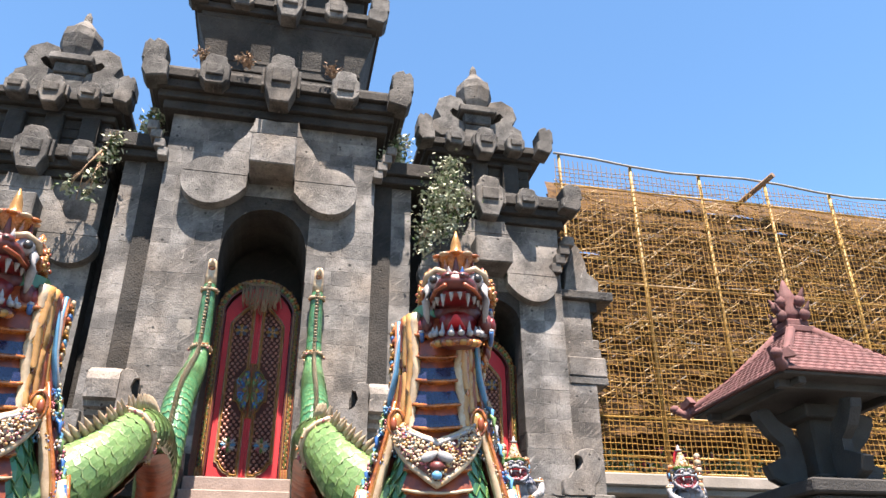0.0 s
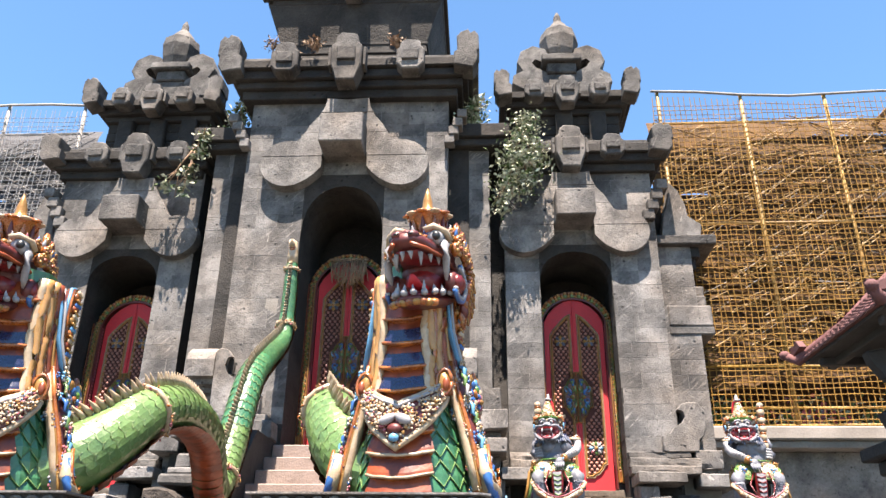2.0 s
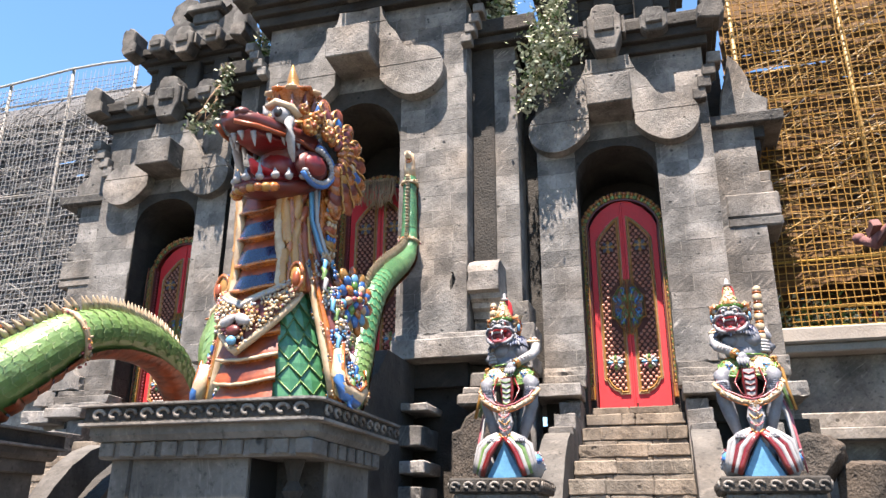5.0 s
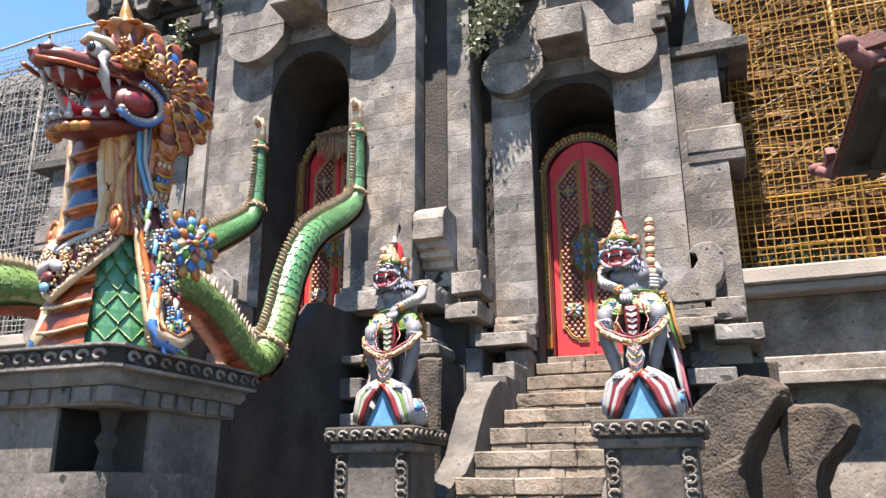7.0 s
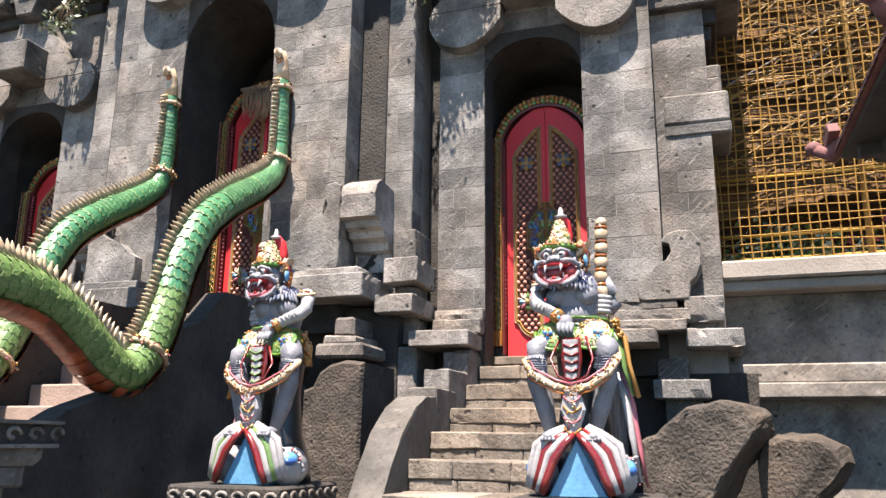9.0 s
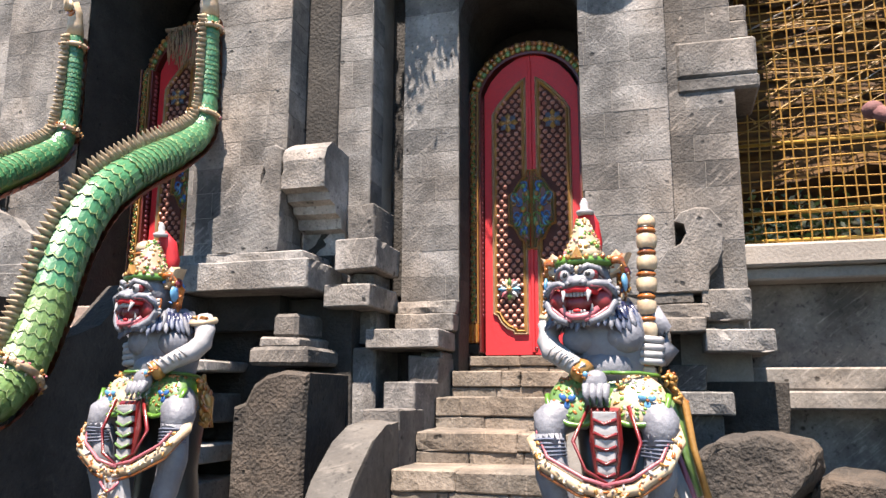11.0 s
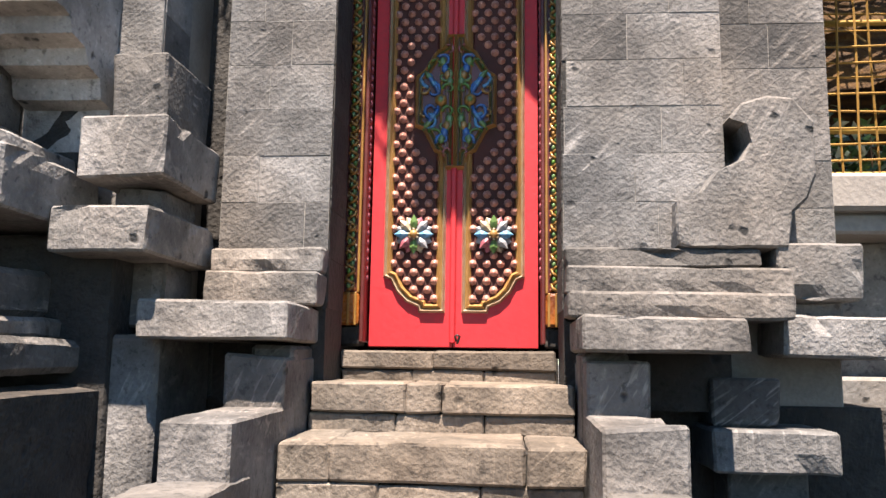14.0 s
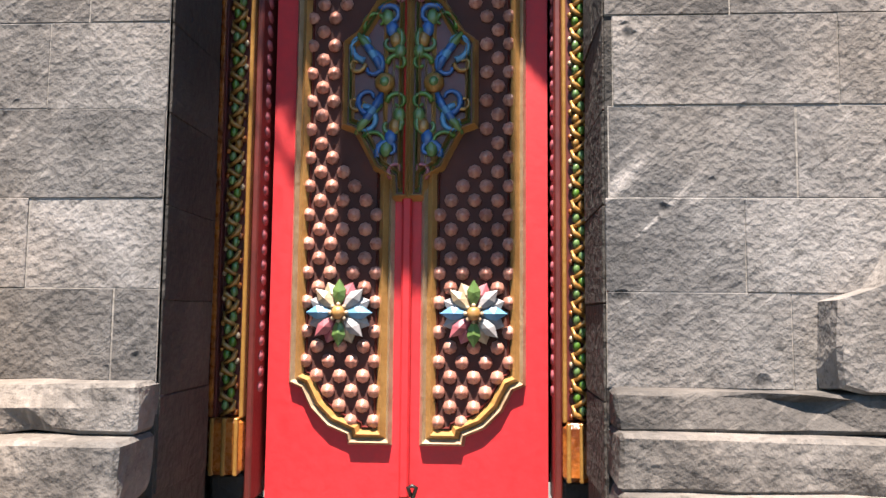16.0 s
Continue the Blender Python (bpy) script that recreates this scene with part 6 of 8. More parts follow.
def head(g, o, rnd):
    """The dragon's open-mouthed head, looking towards -y."""
    m0 = g.m.copy()
    g.m = m0 @ Matrix.Translation(o) @ Matrix.Rotation(radians(-14), 4, "Z") @ Matrix.Rotation(radians(10), 4, "X") @ Matrix.Diagonal((0.98, 1.06, 0.92, 1))
    g.ball((0, 0.02, 0.2), (0.2, 0.22, 0.2), "maroon", 18, 12)
    # snout and nose
    g.tube([(0, 0.0, 0.3), (0, -0.15, 0.31), (0, -0.3, 0.325), (0, -0.42, 0.34), (0, -0.49, 0.345)], [0.19, 0.18, 0.15, 0.12, 0.07], "maroon", 16, 0.52)
    for i in range(5):
        y = -0.14 - 0.07 * i
        g.tube([(-0.15 + 0.016 * i, y, 0.36), (0, y - 0.01, 0.42 - 0.004 * i), (0.15 - 0.016 * i, y, 0.36)], 0.022, "rust" if i % 2 else "maroon", 8)
    for sx in (-1, 1):
        g.ball((sx * 0.05, -0.455, 0.375), (0.042, 0.045, 0.034), "maroon", 10, 7)
        g.ball((sx * 0.05, -0.493, 0.378), (0.018, 0.012, 0.012), "black", 8, 5)
        g.tube([(sx * 0.06, -0.52, 0.3), (sx * 0.125, -0.42, 0.285), (sx * 0.16, -0.28, 0.27), (sx * 0.185, -0.12, 0.25), (sx * 0.2, 0.0, 0.18)], 0.014, "rust", 7)
        # eyes under heavy brows
        g.ball((sx * 0.135, -0.235, 0.405), (0.06, 0.055, 0.06), "white", 14, 9)
        g.ball((sx * 0.15, -0.28, 0.41), (0.032, 0.022, 0.034), "black", 10, 7)
        g.tube([(sx * 0.07, -0.27, 0.46), (sx * 0.13, -0.27, 0.485), (sx * 0.2, -0.22, 0.45), (sx * 0.215, -0.18, 0.39)], 0.024, "cream", 8)
        # tusk
        g.tube([(sx * 0.17, -0.2, 0.4), (sx * 0.2, -0.24, 0.34), (sx * 0.205, -0.25, 0.25), (sx * 0.2, -0.235, 0.16), (sx * 0.19, -0.21, 0.1)], [0.026, 0.03, 0.028, 0.022, 0.008], "white", 10)
        # cheek: a red hollow with a rim of pearls
        g.ball((sx * 0.2, -0.08, 0.1), (0.06, 0.12, 0.1), "maroon", 12, 8)
        g.ball((sx * 0.24, -0.09, 0.1), (0.035, 0.085, 0.07), "gums", 10, 7)
        for i in range(21):
            a = radians(-150 + 235 * i / 20)
            g.ball((sx * 0.238, -0.07 + 0.125 * math.cos(a), 0.1 + 0.11 * math.sin(a)), (0.019, 0.017, 0.017), "white", 8, 6)
        g.tube([(sx * 0.235, -0.07 + 0.145 * math.cos(radians(w)), 0.1 + 0.132 * math.sin(radians(w))) for w in range(-150, 86, 18)], 0.016, "blue", 7, up=(1, 0, 0))
        # gilt rosettes over the cheek
        for c, s in (((0.235, -0.12, 0.34), 0.055), ((0.25, 0.02, 0.33), 0.05), ((0.235, -0.04, 0.43), 0.045), ((0.2, -0.12, 0.47), 0.035)):
            g.ball((sx * c[0], c[1], c[2]), (s * 0.7, s, s), "orange", 10, 7)
            for i in range(7):
                a = 2 * math.pi * i / 7
                g.ball((sx * (c[0] + s * 0.4), c[1] + s * 0.75 * math.cos(a), c[2] + s * 0.75 * math.sin(a)), s * 0.28, "gold", 6, 4)
            g.ball((sx * (c[0] + s * 0.65), c[1], c[2]), s * 0.32, "rust", 8, 5)
        # fan of the mane behind the ear
        for ring, rr, s, keys in ((9, 0.31, 0.08, ("orange", "rust", "orange")), (9, 0.25, 0.066, ("maroon", "rust", "maroon", "blue")), (8, 0.2, 0.055, ("orange", "maroon", "orange", "cream")), (7, 0.15, 0.05, ("rust", "gold", "maroon")), (6, 0.1, 0.045, ("orange", "maroon", "orange"))):
            for i in range(ring):
                a = radians(-78 + 165 * i / (ring - 1))
                c = (sx * (0.27 - 0.25 * rr), 0.06 + rr * math.cos(a), 0.2 + rr * 1.05 * math.sin(a))
                g.ball(c, (0.028, s * 1.1, s * 0.72), keys[i % len(keys)], 9, 6, Matrix.Rotation(a, 3, "X"))
                g.tube([(c[0] + sx * 0.022, c[1] - s * 0.7 * math.sin(a + q), c[2] + s * 0.7 * math.cos(a + q)) for q in (-0.9, -0.45, 0, 0.45, 0.9)], 0.008, "gold", 5, up=(1, 0, 0))
        for i in range(10):
            a = radians(-90 + 185 * i / 9)
            g.ball((sx * 0.2, 0.08 + 0.33 * math.cos(a), 0.2 + 0.35 * math.sin(a)), 0.012, "gold", 6, 4)
    # wide open mouth
    g.ball((0, -0.06, 0.12), (0.15, 0.16, 0.15), "gums", 16, 10)
    g.tube([(0, 0.04, 0.02), (0, -0.12, -0.02), (0, -0.26, -0.045), (0, -0.37, -0.06), (0, -0.42, -0.05)], [0.18, 0.175, 0.15, 0.11, 0.06], "maroon", 16, 0.36)
    g.tube([(0, 0.0, 0.06), (0, -0.16, 0.02), (0, -0.3, -0.005), (0, -0.38, -0.025)], [0.15, 0.14, 0.12, 0.07], "gums", 12, 0.25)
    g.tube([(0, -0.08, 0.235), (0, -0.25, 0.25), (0, -0.42, 0.275)], [0.15, 0.13, 0.08], "gums", 12, 0.2)
    g.tube([(0, -0.05, 0.08), (0, -0.2, 0.06), (0, -0.3, 0.07), (0, -0.35, 0.13)], [0.065, 0.065, 0.055, 0.015], "red", 10, 0.4)
    rim = [(-0.19, -0.06), (-0.185, -0.14), (-0.165, -0.23), (-0.135, -0.31), (-0.09, -0.38), (-0.03, -0.42), (0.03, -0.42), (0.09, -0.38), (0.135, -0.31), (0.165, -0.23), (0.185, -0.14), (0.19, -0.06)]
    for i, (x, y) in enumerate(rim):
        zj = 0.04 + 0.15 * min(0, y + 0.06)
        g.ball((x * 1.02, y, zj), 0.024, "white", 8, 6)
        g.cone((x * 0.97, y + 0.006, zj), (x * 0.95, y + 0.008, zj + (0.085 if i in (4, 7) else 0.06)), 0.018, "white", 7)
    for i, (x, y) in enumerate(rim[1:-1]):
        long = 0.12 if i in (3, 6) else 0.075
        yy = y * 1.06
        g.cone((x * 0.92, yy, 0.265), (x * 0.9, yy + 0.01, 0.265 - long * 0.8), 0.019, "white", 7)
    for i in range(9):
        a = radians(-60 + 15 * i)
        g.ball((0.16 * math.sin(a), -0.25 - 0.15 * math.cos(a), -0.075), (0.035, 0.035, 0.028), ("orange", "gold")[i % 2], 8, 5)
    # brow band, beads and crown
    for i in range(17):
        a = radians(-100 + 200 * i / 16)
        p = (0.2 * math.sin(a), 0.0 - 0.17 * math.cos(a), 0.45)
        g.ball(p, 0.026, ("orange", "cream", "gold")[i % 3], 7, 5)
        if i % 2:
            g.cone((p[0], p[1], 0.46), (p[0] * 1.1, p[1] * 1.1, 0.54), 0.025, ("blue", "white", "pink")[i % 3], 6)
    whole = g.m.copy()
    g.m = whole @ Matrix.Translation((0, 0.02, 0.4)) @ Matrix.Diagonal((0.95, 0.95, 0.72, 1)) @ Matrix.Translation((0, -0.02, -0.4))
    g.lathe((0, 0.03, 0.4), [(0.15, 0), (0.12, 0.09), (0.105, 0.15), (0.12, 0.26), (0.145, 0.36), (0.155, 0.375), (0.14, 0.4), (0.08, 0.41)], "orange", 20)
    g.lathe((0, 0.03, 0.4), [(0.168, 0.005), (0.175, 0.03), (0.16, 0.05)], "gold", 20)
    for i in range(10):
        a = 2 * math.pi * i / 10
        g.cone((0.11 * math.sin(a), 0.03 + 0.11 * math.cos(a), 0.5), (0.14 * math.sin(a), 0.03 + 0.14 * math.cos(a), 0.74), 0.035, "maroon" if i % 2 else "orange", 6)
        g.ball((0.145 * math.sin(a), 0.03 + 0.145 * math.cos(a), 0.775), (0.045, 0.045, 0.022), "orange" if i % 2 else "cream", 7, 5)
    g.lathe((0, 0.03, 0.79), [(0.1, 0), (0.06, 0.04), (0.042, 0.08), (0.04, 0.14), (0.022, 0.22), (0.005, 0.3)], "gold", 12)
    g.m = m0


def dragon_at(sg):
    g = Geo()
    if sg < 0:
        g.m = Matrix.Translation((2 * AXIS + 0.14, 0, 0)) @ Matrix.Diagonal((-1, 1, 1, 1))
    dragon(g, random.Random(12))
    o = Vector((AXIS + sg * 1.6, 5.0, 2.095))
    g.v = [tuple(Vector(p) - o) for p in g.v]
    worn(g.make("dragon_statue", label="painted green crowned serpent dragon statue with an open fanged mouth", category="statue", group="dragons beside the central stairs"), 0.006, 14).location = o


dragon_at(1)
dragon_at(-1)


# ---- the dragons' platforms ----
def platform(sg):
    def S(a, b):
        return tuple(sorted((AXIS + sg * a, AXIS + sg * b)))
    th = empty("dragon_platform", "grey stone platform with a scroll-carved dark rim", "platform", "dragon platforms", at=(AXIS + sg * 1.3, 5.2, TERRACE))
    o = Vector((AXIS + sg * 1.3, 5.2, TERRACE))

    def shape(u0, u1, y0, y1, c):
        pts = [(u0, y0), (u1 - c, y0), (u1, y0 + c), (u1, y1), (u0, y1)]
        pts = [(sg * (u - 1.3), y - 5.2) for u, y in pts]
        return pts if sg > 0 else pts[::-1]

    def slab(g, e, z0, z1, key, ch=0.01):
        g.prism(shape(0.6 - e, 1.88 + e, 4.72 - e, 5.8 + e, 0.06), z0 - TERRACE, z1 - TERRACE, key, "xy", ch)

    def core(g):
        slab(g, -0.08, TERRACE, 1.5, "platform")
        slab(g, -0.02, TERRACE, 1.28, "platform")
        slab(g, -0.03, 1.81, 1.9, "platform")
        slab(g, 0.015, 1.9, 1.985, "platform", 0.03)
        # the middle course leaves the front outer corner open
        pts = [(0.68, 4.8), (1.5, 4.8), (1.5, 5.12), (1.8, 5.12), (1.8, 5.72), (0.68, 5.72)]
        pts = [(sg * (u - 1.3), y - 5.2) for u, y in pts]
        g.prism(pts if sg > 0 else pts[::-1], 1.5 - TERRACE, 1.81 - TERRACE, "platform", "xy", 0.001)
        x, y = sg * 0.38, -0.24
        # thin black and dark linings paint the shade inside the open corner
        g.box((min(sg * 0.2, sg * 0.48), -0.38, 1.5 - TERRACE), (max(sg * 0.2, sg * 0.48), -0.08, 1.5 - TERRACE + 0.004), "black", 0.001)
        g.box((min(sg * 0.199, sg * 0.205), -0.38, 1.5 - TERRACE), (max(sg * 0.199, sg * 0.205), -0.08, 1.81 - TERRACE), "black", 0.001)
        g.box((min(sg * 0.2, sg * 0.48), -0.086, 1.5 - TERRACE), (max(sg * 0.2, sg * 0.48), -0.078, 1.81 - TERRACE), "stone_dark", 0.001)
        g.lathe((x, y, 1.5 - TERRACE), [(0.05, 0), (0.03, 0.1), (0.06, 0.15), (0.03, 0.2), (0.06, 0.31)], "stone_dark", 8, False)
        g.box((sg * -0.5 - 0.01, -0.404, 0.2), (sg * -0.5 + 0.012, -0.39, 0.71), "stone_dark", 0.002)
        for i in range(10):
            u = 0.68 + i * 0.128
            g.box((sg * (u - 1.3) - 0.045, 4.735 - 5.2, 1.82 - TERRACE), (sg * (u - 1.3) + 0.045, 4.9 - 5.2, 1.897 - TERRACE), "platform", 0.006)
        for i in range(7):
            y, x = 4.9 + i * 0.128 - 5.2, sg * (1.85 - 1.3)
            g.box((min(x, x + sg * 0.02), y - 0.045, 1.82 - TERRACE), (max(x, x + sg * 0.02), y + 0.045, 1.897 - TERRACE), "platform", 0.006)
    one(core, "body", th)

    def rim(g):
        slab(g, 0.04, 1.985, 2.092, "stone_dark", 0.012)
        slab(g, 0.07, 2.075, 2.09, "stone", 0.004)
        slab(g, 0.06, 1.975, 1.992, "stone", 0.004)
    one(rim, "rim", th, label="dark carved stone rim")

    def scrolls(g):
        n = 13
        for i in range(n):
            u = 0.6 + (1.88 - 0.6) * (i + 0.5) / n
            x = sg * (u - 1.3)
            pts = [(x + 0.04 * math.cos(a) * (1 - a / 9), 4.675 - 5.2, 2.032 - TERRACE + 0.032 * math.sin(a) * (1 - a / 9)) for a in [0.55 * k for k in range(10)]]
            g.tube(pts, 0.011, "stone_light", 5, up=(0, 1, 0))
        for i in range(10):
            y = 4.8 + 1.05 * i / 9 - 5.2
            x = sg * (1.925 - 1.3)
            pts = [(x, y + 0.04 * math.cos(a) * (1 - a / 9), 2.032 - TERRACE + 0.032 * math.sin(a) * (1 - a / 9)) for a in [0.55 * k for k in range(10)]]
            g.tube(pts, 0.011, "stone_light", 5, up=(1, 0, 0))
    one(scrolls, "scrollwork", th, label="pale worn scroll carving", kind="stuff")


platform(1)
platform(-1)


# ---- guardian statues on their pedestals ----
def guardian(g, rnd, stripe="mouth", hx=-0.075):
    """A seated white guardian with a fanged face, its club on the +x side, facing -y; about 1.35 m high."""
    # rock seat, and the painted cloth spread over it
    g.lathe((0.0, 0.06, 0), [(0.19, 0), (0.18, 0.1), (0.13, 0.25), (0.11, 0.45), (0.13, 0.66)], "black", 14)
    for sx in (-1, 1):
        for i, (key, o) in enumerate((("mouth", 0.0), ("white", 0.035), (stripe, 0.062), ("white", 0.09), ("white", 0.12))):
            top, foot = Vector((sx * (0.006 + o * 0.35), -0.235 + o * 0.25, 0.27 + o * 0.25)), Vector((sx * (0.15 + o * 0.55), -0.25 + o * 0.5, 0.015 + o * 0.2))
            mid = top.lerp(foot, 0.5) + Vector((sx * (0.012 + o * 0.3), -0.012, 0.02 + o * 0.25))
            g.tube([top, top.lerp(mid, 0.5) + Vector((0, -0.005, 0.008)), mid, mid.lerp(foot, 0.6), foot], [0.012, 0.017, 0.02, 0.021, 0.018], key, 8)
        g.ball((sx * 0.17, -0.07, 0.09), (0.07, 0.14, 0.1), "white", 12, 8)
        g.ball((sx * 0.2, -0.12, 0.12), (0.042, 0.06, 0.045), "sky_blue", 10, 7)
        g.ball((sx * 0.212, -0.135, 0.115), (0.034, 0.05, 0.025), "blue", 10, 7)
        clutter(g, [(sx * 0.15, -0.17, 0.19), (sx * 0.23, -0.1, 0.16), (sx * 0.235, -0.06, 0.05)], 0.012, 26, ("white", "white", "pink"), rnd, (0.01, 0.018))
    g.prism([(-0.13, 0.0), (0.13, 0.0), (0.0, 0.25)], -0.215, -0.1, "sky_blue", "xz", 0.01)
    # legs
    for sx, kx, ax in ((-1, -0.185, -0.12), (1, 0.135, 0.075)):
        g.tube([(sx * 0.07, 0.02, 0.69), ((kx + sx * 0.07) / 2, -0.07, 0.69), (kx, -0.13, 0.645), (kx, -0.155, 0.58)], [0.065, 0.066, 0.056, 0.04], "greywhite", 14)
        g.tube([(kx, -0.14, 0.62), (kx * 0.92 + ax * 0.08, -0.135, 0.5), (kx * 0.5 + ax * 0.5, -0.13, 0.4), (ax, -0.15, 0.27)], [0.047, 0.05, 0.044, 0.03], "greywhite", 14)
        g.ball((ax, -0.19, 0.255), (0.036, 0.065, 0.028), "greywhite", 10, 6)
        for i in range(4):
            g.tube([(ax - 0.022 + 0.015 * i, -0.225, 0.255), (ax - 0.026 + 0.018 * i, -0.255, 0.24)], [0.011, 0.008], "greywhite", 6)
        for i in range(5):
            t = i / 4
            g.tube([(kx - 0.055, -0.155, 0.6 - 0.01 * i), (kx, -0.2, 0.605 - 0.012 * i), (kx + 0.05, -0.16, 0.6 - 0.01 * i)], 0.0035, "fur", 4)
        # beaded garland slung over the knee to the apron
        way = [Vector((sx * 0.17, -0.04, 0.66)), Vector((kx + sx * 0.045, -0.15, 0.6)), Vector((kx + sx * 0.01, -0.2, 0.53)), Vector((kx * 0.5, -0.215, 0.475)), Vector((-0.015, -0.22, 0.455))]
        g.tube(way, [0.02, 0.024, 0.026, 0.025, 0.02], "cream", 9, 0.7)
        g.tube([p + Vector((-sx * 0.012, -0.01, 0.024)) for p in way], 0.006, "pink", 6)
        g.tube([p + Vector((sx * 0.006, -0.012, -0.022)) for p in way], 0.005, "orange", 6)
        clutter(g, [p + Vector((0, -0.016, 0)) for p in way], 0.012, 90, ("cream", "cream", "gold", "orange", "white"), rnd, (0.006, 0.011))
        g.tube([(kx * 0.35, -0.17, 0.7), (kx * 0.6, -0.19, 0.6), (kx * 0.42, -0.205, 0.52), (-0.01, -0.21, 0.48)], [0.006, 0.006, 0.006, 0.005], "mouth", 7)
        # rounded skirt flap over the thigh, with a rim and a flower
        cx = -0.1 if sx < 0 else 0.07
        flap = Matrix.Rotation(radians(-28), 3, "X")
        g.ball((cx, -0.105, 0.715), (0.09, 0.035, 0.085), "green" if sx < 0 else "cream", 18, 10, flap)
        edge = [Vector((cx, -0.105, 0.715)) + flap @ Vector((0.092 * math.cos(w), -0.014, 0.088 * math.sin(w))) for w in [math.pi * (0.95 + 1.1 * i / 12) for i in range(13)]]
        g.tube(edge, 0.009, "lime", 6)
        for i in range(80):
            w, q = rnd.uniform(0, 6.28), 0.078 * math.sqrt(rnd.random())
            p = Vector((cx, -0.105, 0.715)) + flap @ Vector((q * math.cos(w), -0.034 * math.sqrt(max(0, 1 - (q / 0.09) ** 2)), q * math.sin(w)))
            g.ball(p, (0.008, 0.003, 0.0045), ("gold", "lime" if sx < 0 else "white", "orange" if sx < 0 else "lime")[i % 3], 6, 4, Euler((0, rnd.uniform(0, 3), 0)).to_matrix())
        for i in range(3):
            w = 2.1 * i + 0.5
            p = Vector((cx + sx * 0.03 + 0.015 * math.cos(w), -0.148, 0.715 + 0.015 * math.sin(w)))
            g.ball(p, (0.013, 0.004, 0.01), "blue" if sx < 0 else "sky_blue", 8, 6, Matrix.Rotation(-w, 3, "Y"))
        g.ball((cx + sx * 0.03, -0.152, 0.715), 0.005, "orange", 6, 5)
    # striped tongue of cloth between the knees
    g.prism([(-0.06, 0.695), (0.025, 0.695), (0.03, 0.6), (0.012, 0.47), (-0.045, 0.47), (-0.065, 0.6)], -0.184, -0.168, "mouth", "xz", 0.01)
    for i in range(6):
        z, w = 0.682 - 0.037 * i, 0.034 - 0.002 * i
        g.prism([(-0.017 - w, z), (-0.017 - w, z - 0.018), (-0.017, z - 0.032), (-0.017 + w, z - 0.018), (-0.017 + w, z)], -0.2, -0.18, "white", "xz", 0.004)
        g.tube([(-0.017 - w, -0.2, z - 0.02), (-0.017, -0.202, z - 0.034), (-0.017 + w, -0.2, z - 0.02)], 0.005, stripe, 5)
    # pointed apron panel below it
    g.prism([(-0.045, 0.46), (0.02, 0.46), (0.045, 0.37), (0.02, 0.3), (-0.012, 0.245), (-0.042, 0.3), (-0.065, 0.37)], -0.235, -0.19, "white", "xz", 0.012)
    for i in range(4):
        z = 0.43 - 0.045 * i
        g.tube([(-0.05, -0.237, z), (-0.03, -0.242, z - 0.02), (-0.012, -0.244, z - 0.03), (0.006, -0.242, z - 0.02), (0.028, -0.237, z)], 0.005, ("pink", "gold")[i % 2], 5)
    clutter(g, [(-0.012, -0.238, 0.44), (-0.012, -0.238, 0.28)], 0.022, 40, ("cream", "pink", "gold", "white"), rnd, (0.006, 0.01))
    # belt, hips and torso
    g.ball((-0.0, 0.01, 0.73), (0.15, 0.13, 0.09), "lime", 18, 10)
    g.tube([(0.14 * math.sin(w), 0.0 - 0.125 * math.cos(w), 0.785 + 0.012 * math.cos(w)) for w in [2 * math.pi * i / 20 for i in range(21)]], 0.006, "lime", 7)
    clutter(g, [(0.125 * math.sin(w), -0.115 * math.cos(w), 0.765) for w in [-1.6 + 3.2 * i / 8 for i in range(9)]], 0.014, 60, ("gold", "orange", "gold", "green"), rnd, (0.007, 0.013))
    # greywhite torso carries painted shade; the lap arm takes the lit white
    g.tube([(0, 0.02, 0.72), (-0.005, 0.01, 0.8), (-0.015, 0.0, 0.88), (-0.02, 0.0, 0.95), (-0.03, 0.0, 1.03)], [0.11, 0.118, 0.132, 0.13, 0.08], "greywhite", 20, 0.8, up=(0, 1, 0))
    g.ball((0.035, -0.068, 0.905), (0.066, 0.05, 0.055), "greywhite", 14, 9)
    g.ball((-0.09, -0.065, 0.9), (0.06, 0.045, 0.05), "greywhite", 14, 9)
    g.ball((-0.02, -0.066, 0.81), (0.085, 0.05, 0.06), "greywhite", 14, 9)
    # tufted mane on shoulders and chest
    for ring, z, rr, n, key in ((0, 0.99, 0.105, 40, "fur"), (1, 0.975, 0.125, 44, "navy"), (2, 0.96, 0.135, 44, "fur")):
        for i in range(n):
            w = 2 * math.pi * i / n + ring * 0.07
            p = Vector((hx * 0.5 - 0.015 + rr * math.sin(w), -0.02 - rr * 0.85 * math.cos(w), z + 0.012 * rnd.random()))
            d = Vector((0.022 * math.sin(w) + rnd.uniform(-0.008, 0.008), -0.024 * math.cos(w), -0.03 - 0.022 * rnd.random()))
            tip = "greywhite" if (i + ring) % 4 == 0 else key
            g.tube([p - d * 0.6, p, p + d * 0.6, p + d + Vector((0, 0, 0.004))], [0.006, 0.011, 0.009, 0.002], tip, 5)
    # the arm across the lap
    g.tube([(-0.175, -0.015, 0.99), (-0.197, -0.025, 0.945), (-0.2, -0.04, 0.9), (-0.182, -0.07, 0.868), (-0.13, -0.105, 0.835), (-0.08, -0.135, 0.8)], [0.036, 0.037, 0.036, 0.036, 0.032, 0.027], "white", 16)
    for i in range(6):
        c = Vector((-0.165 + 0.018 * i, -0.095 - 0.008 * i, 0.855 - 0.011 * i))
        g.tube([c + Vector((-0.026, -0.016, -0.008)), c + Vector((-0.012, -0.031, 0.012)), c + Vector((0.004, -0.03, 0.022))], 0.0035, "white", 4)
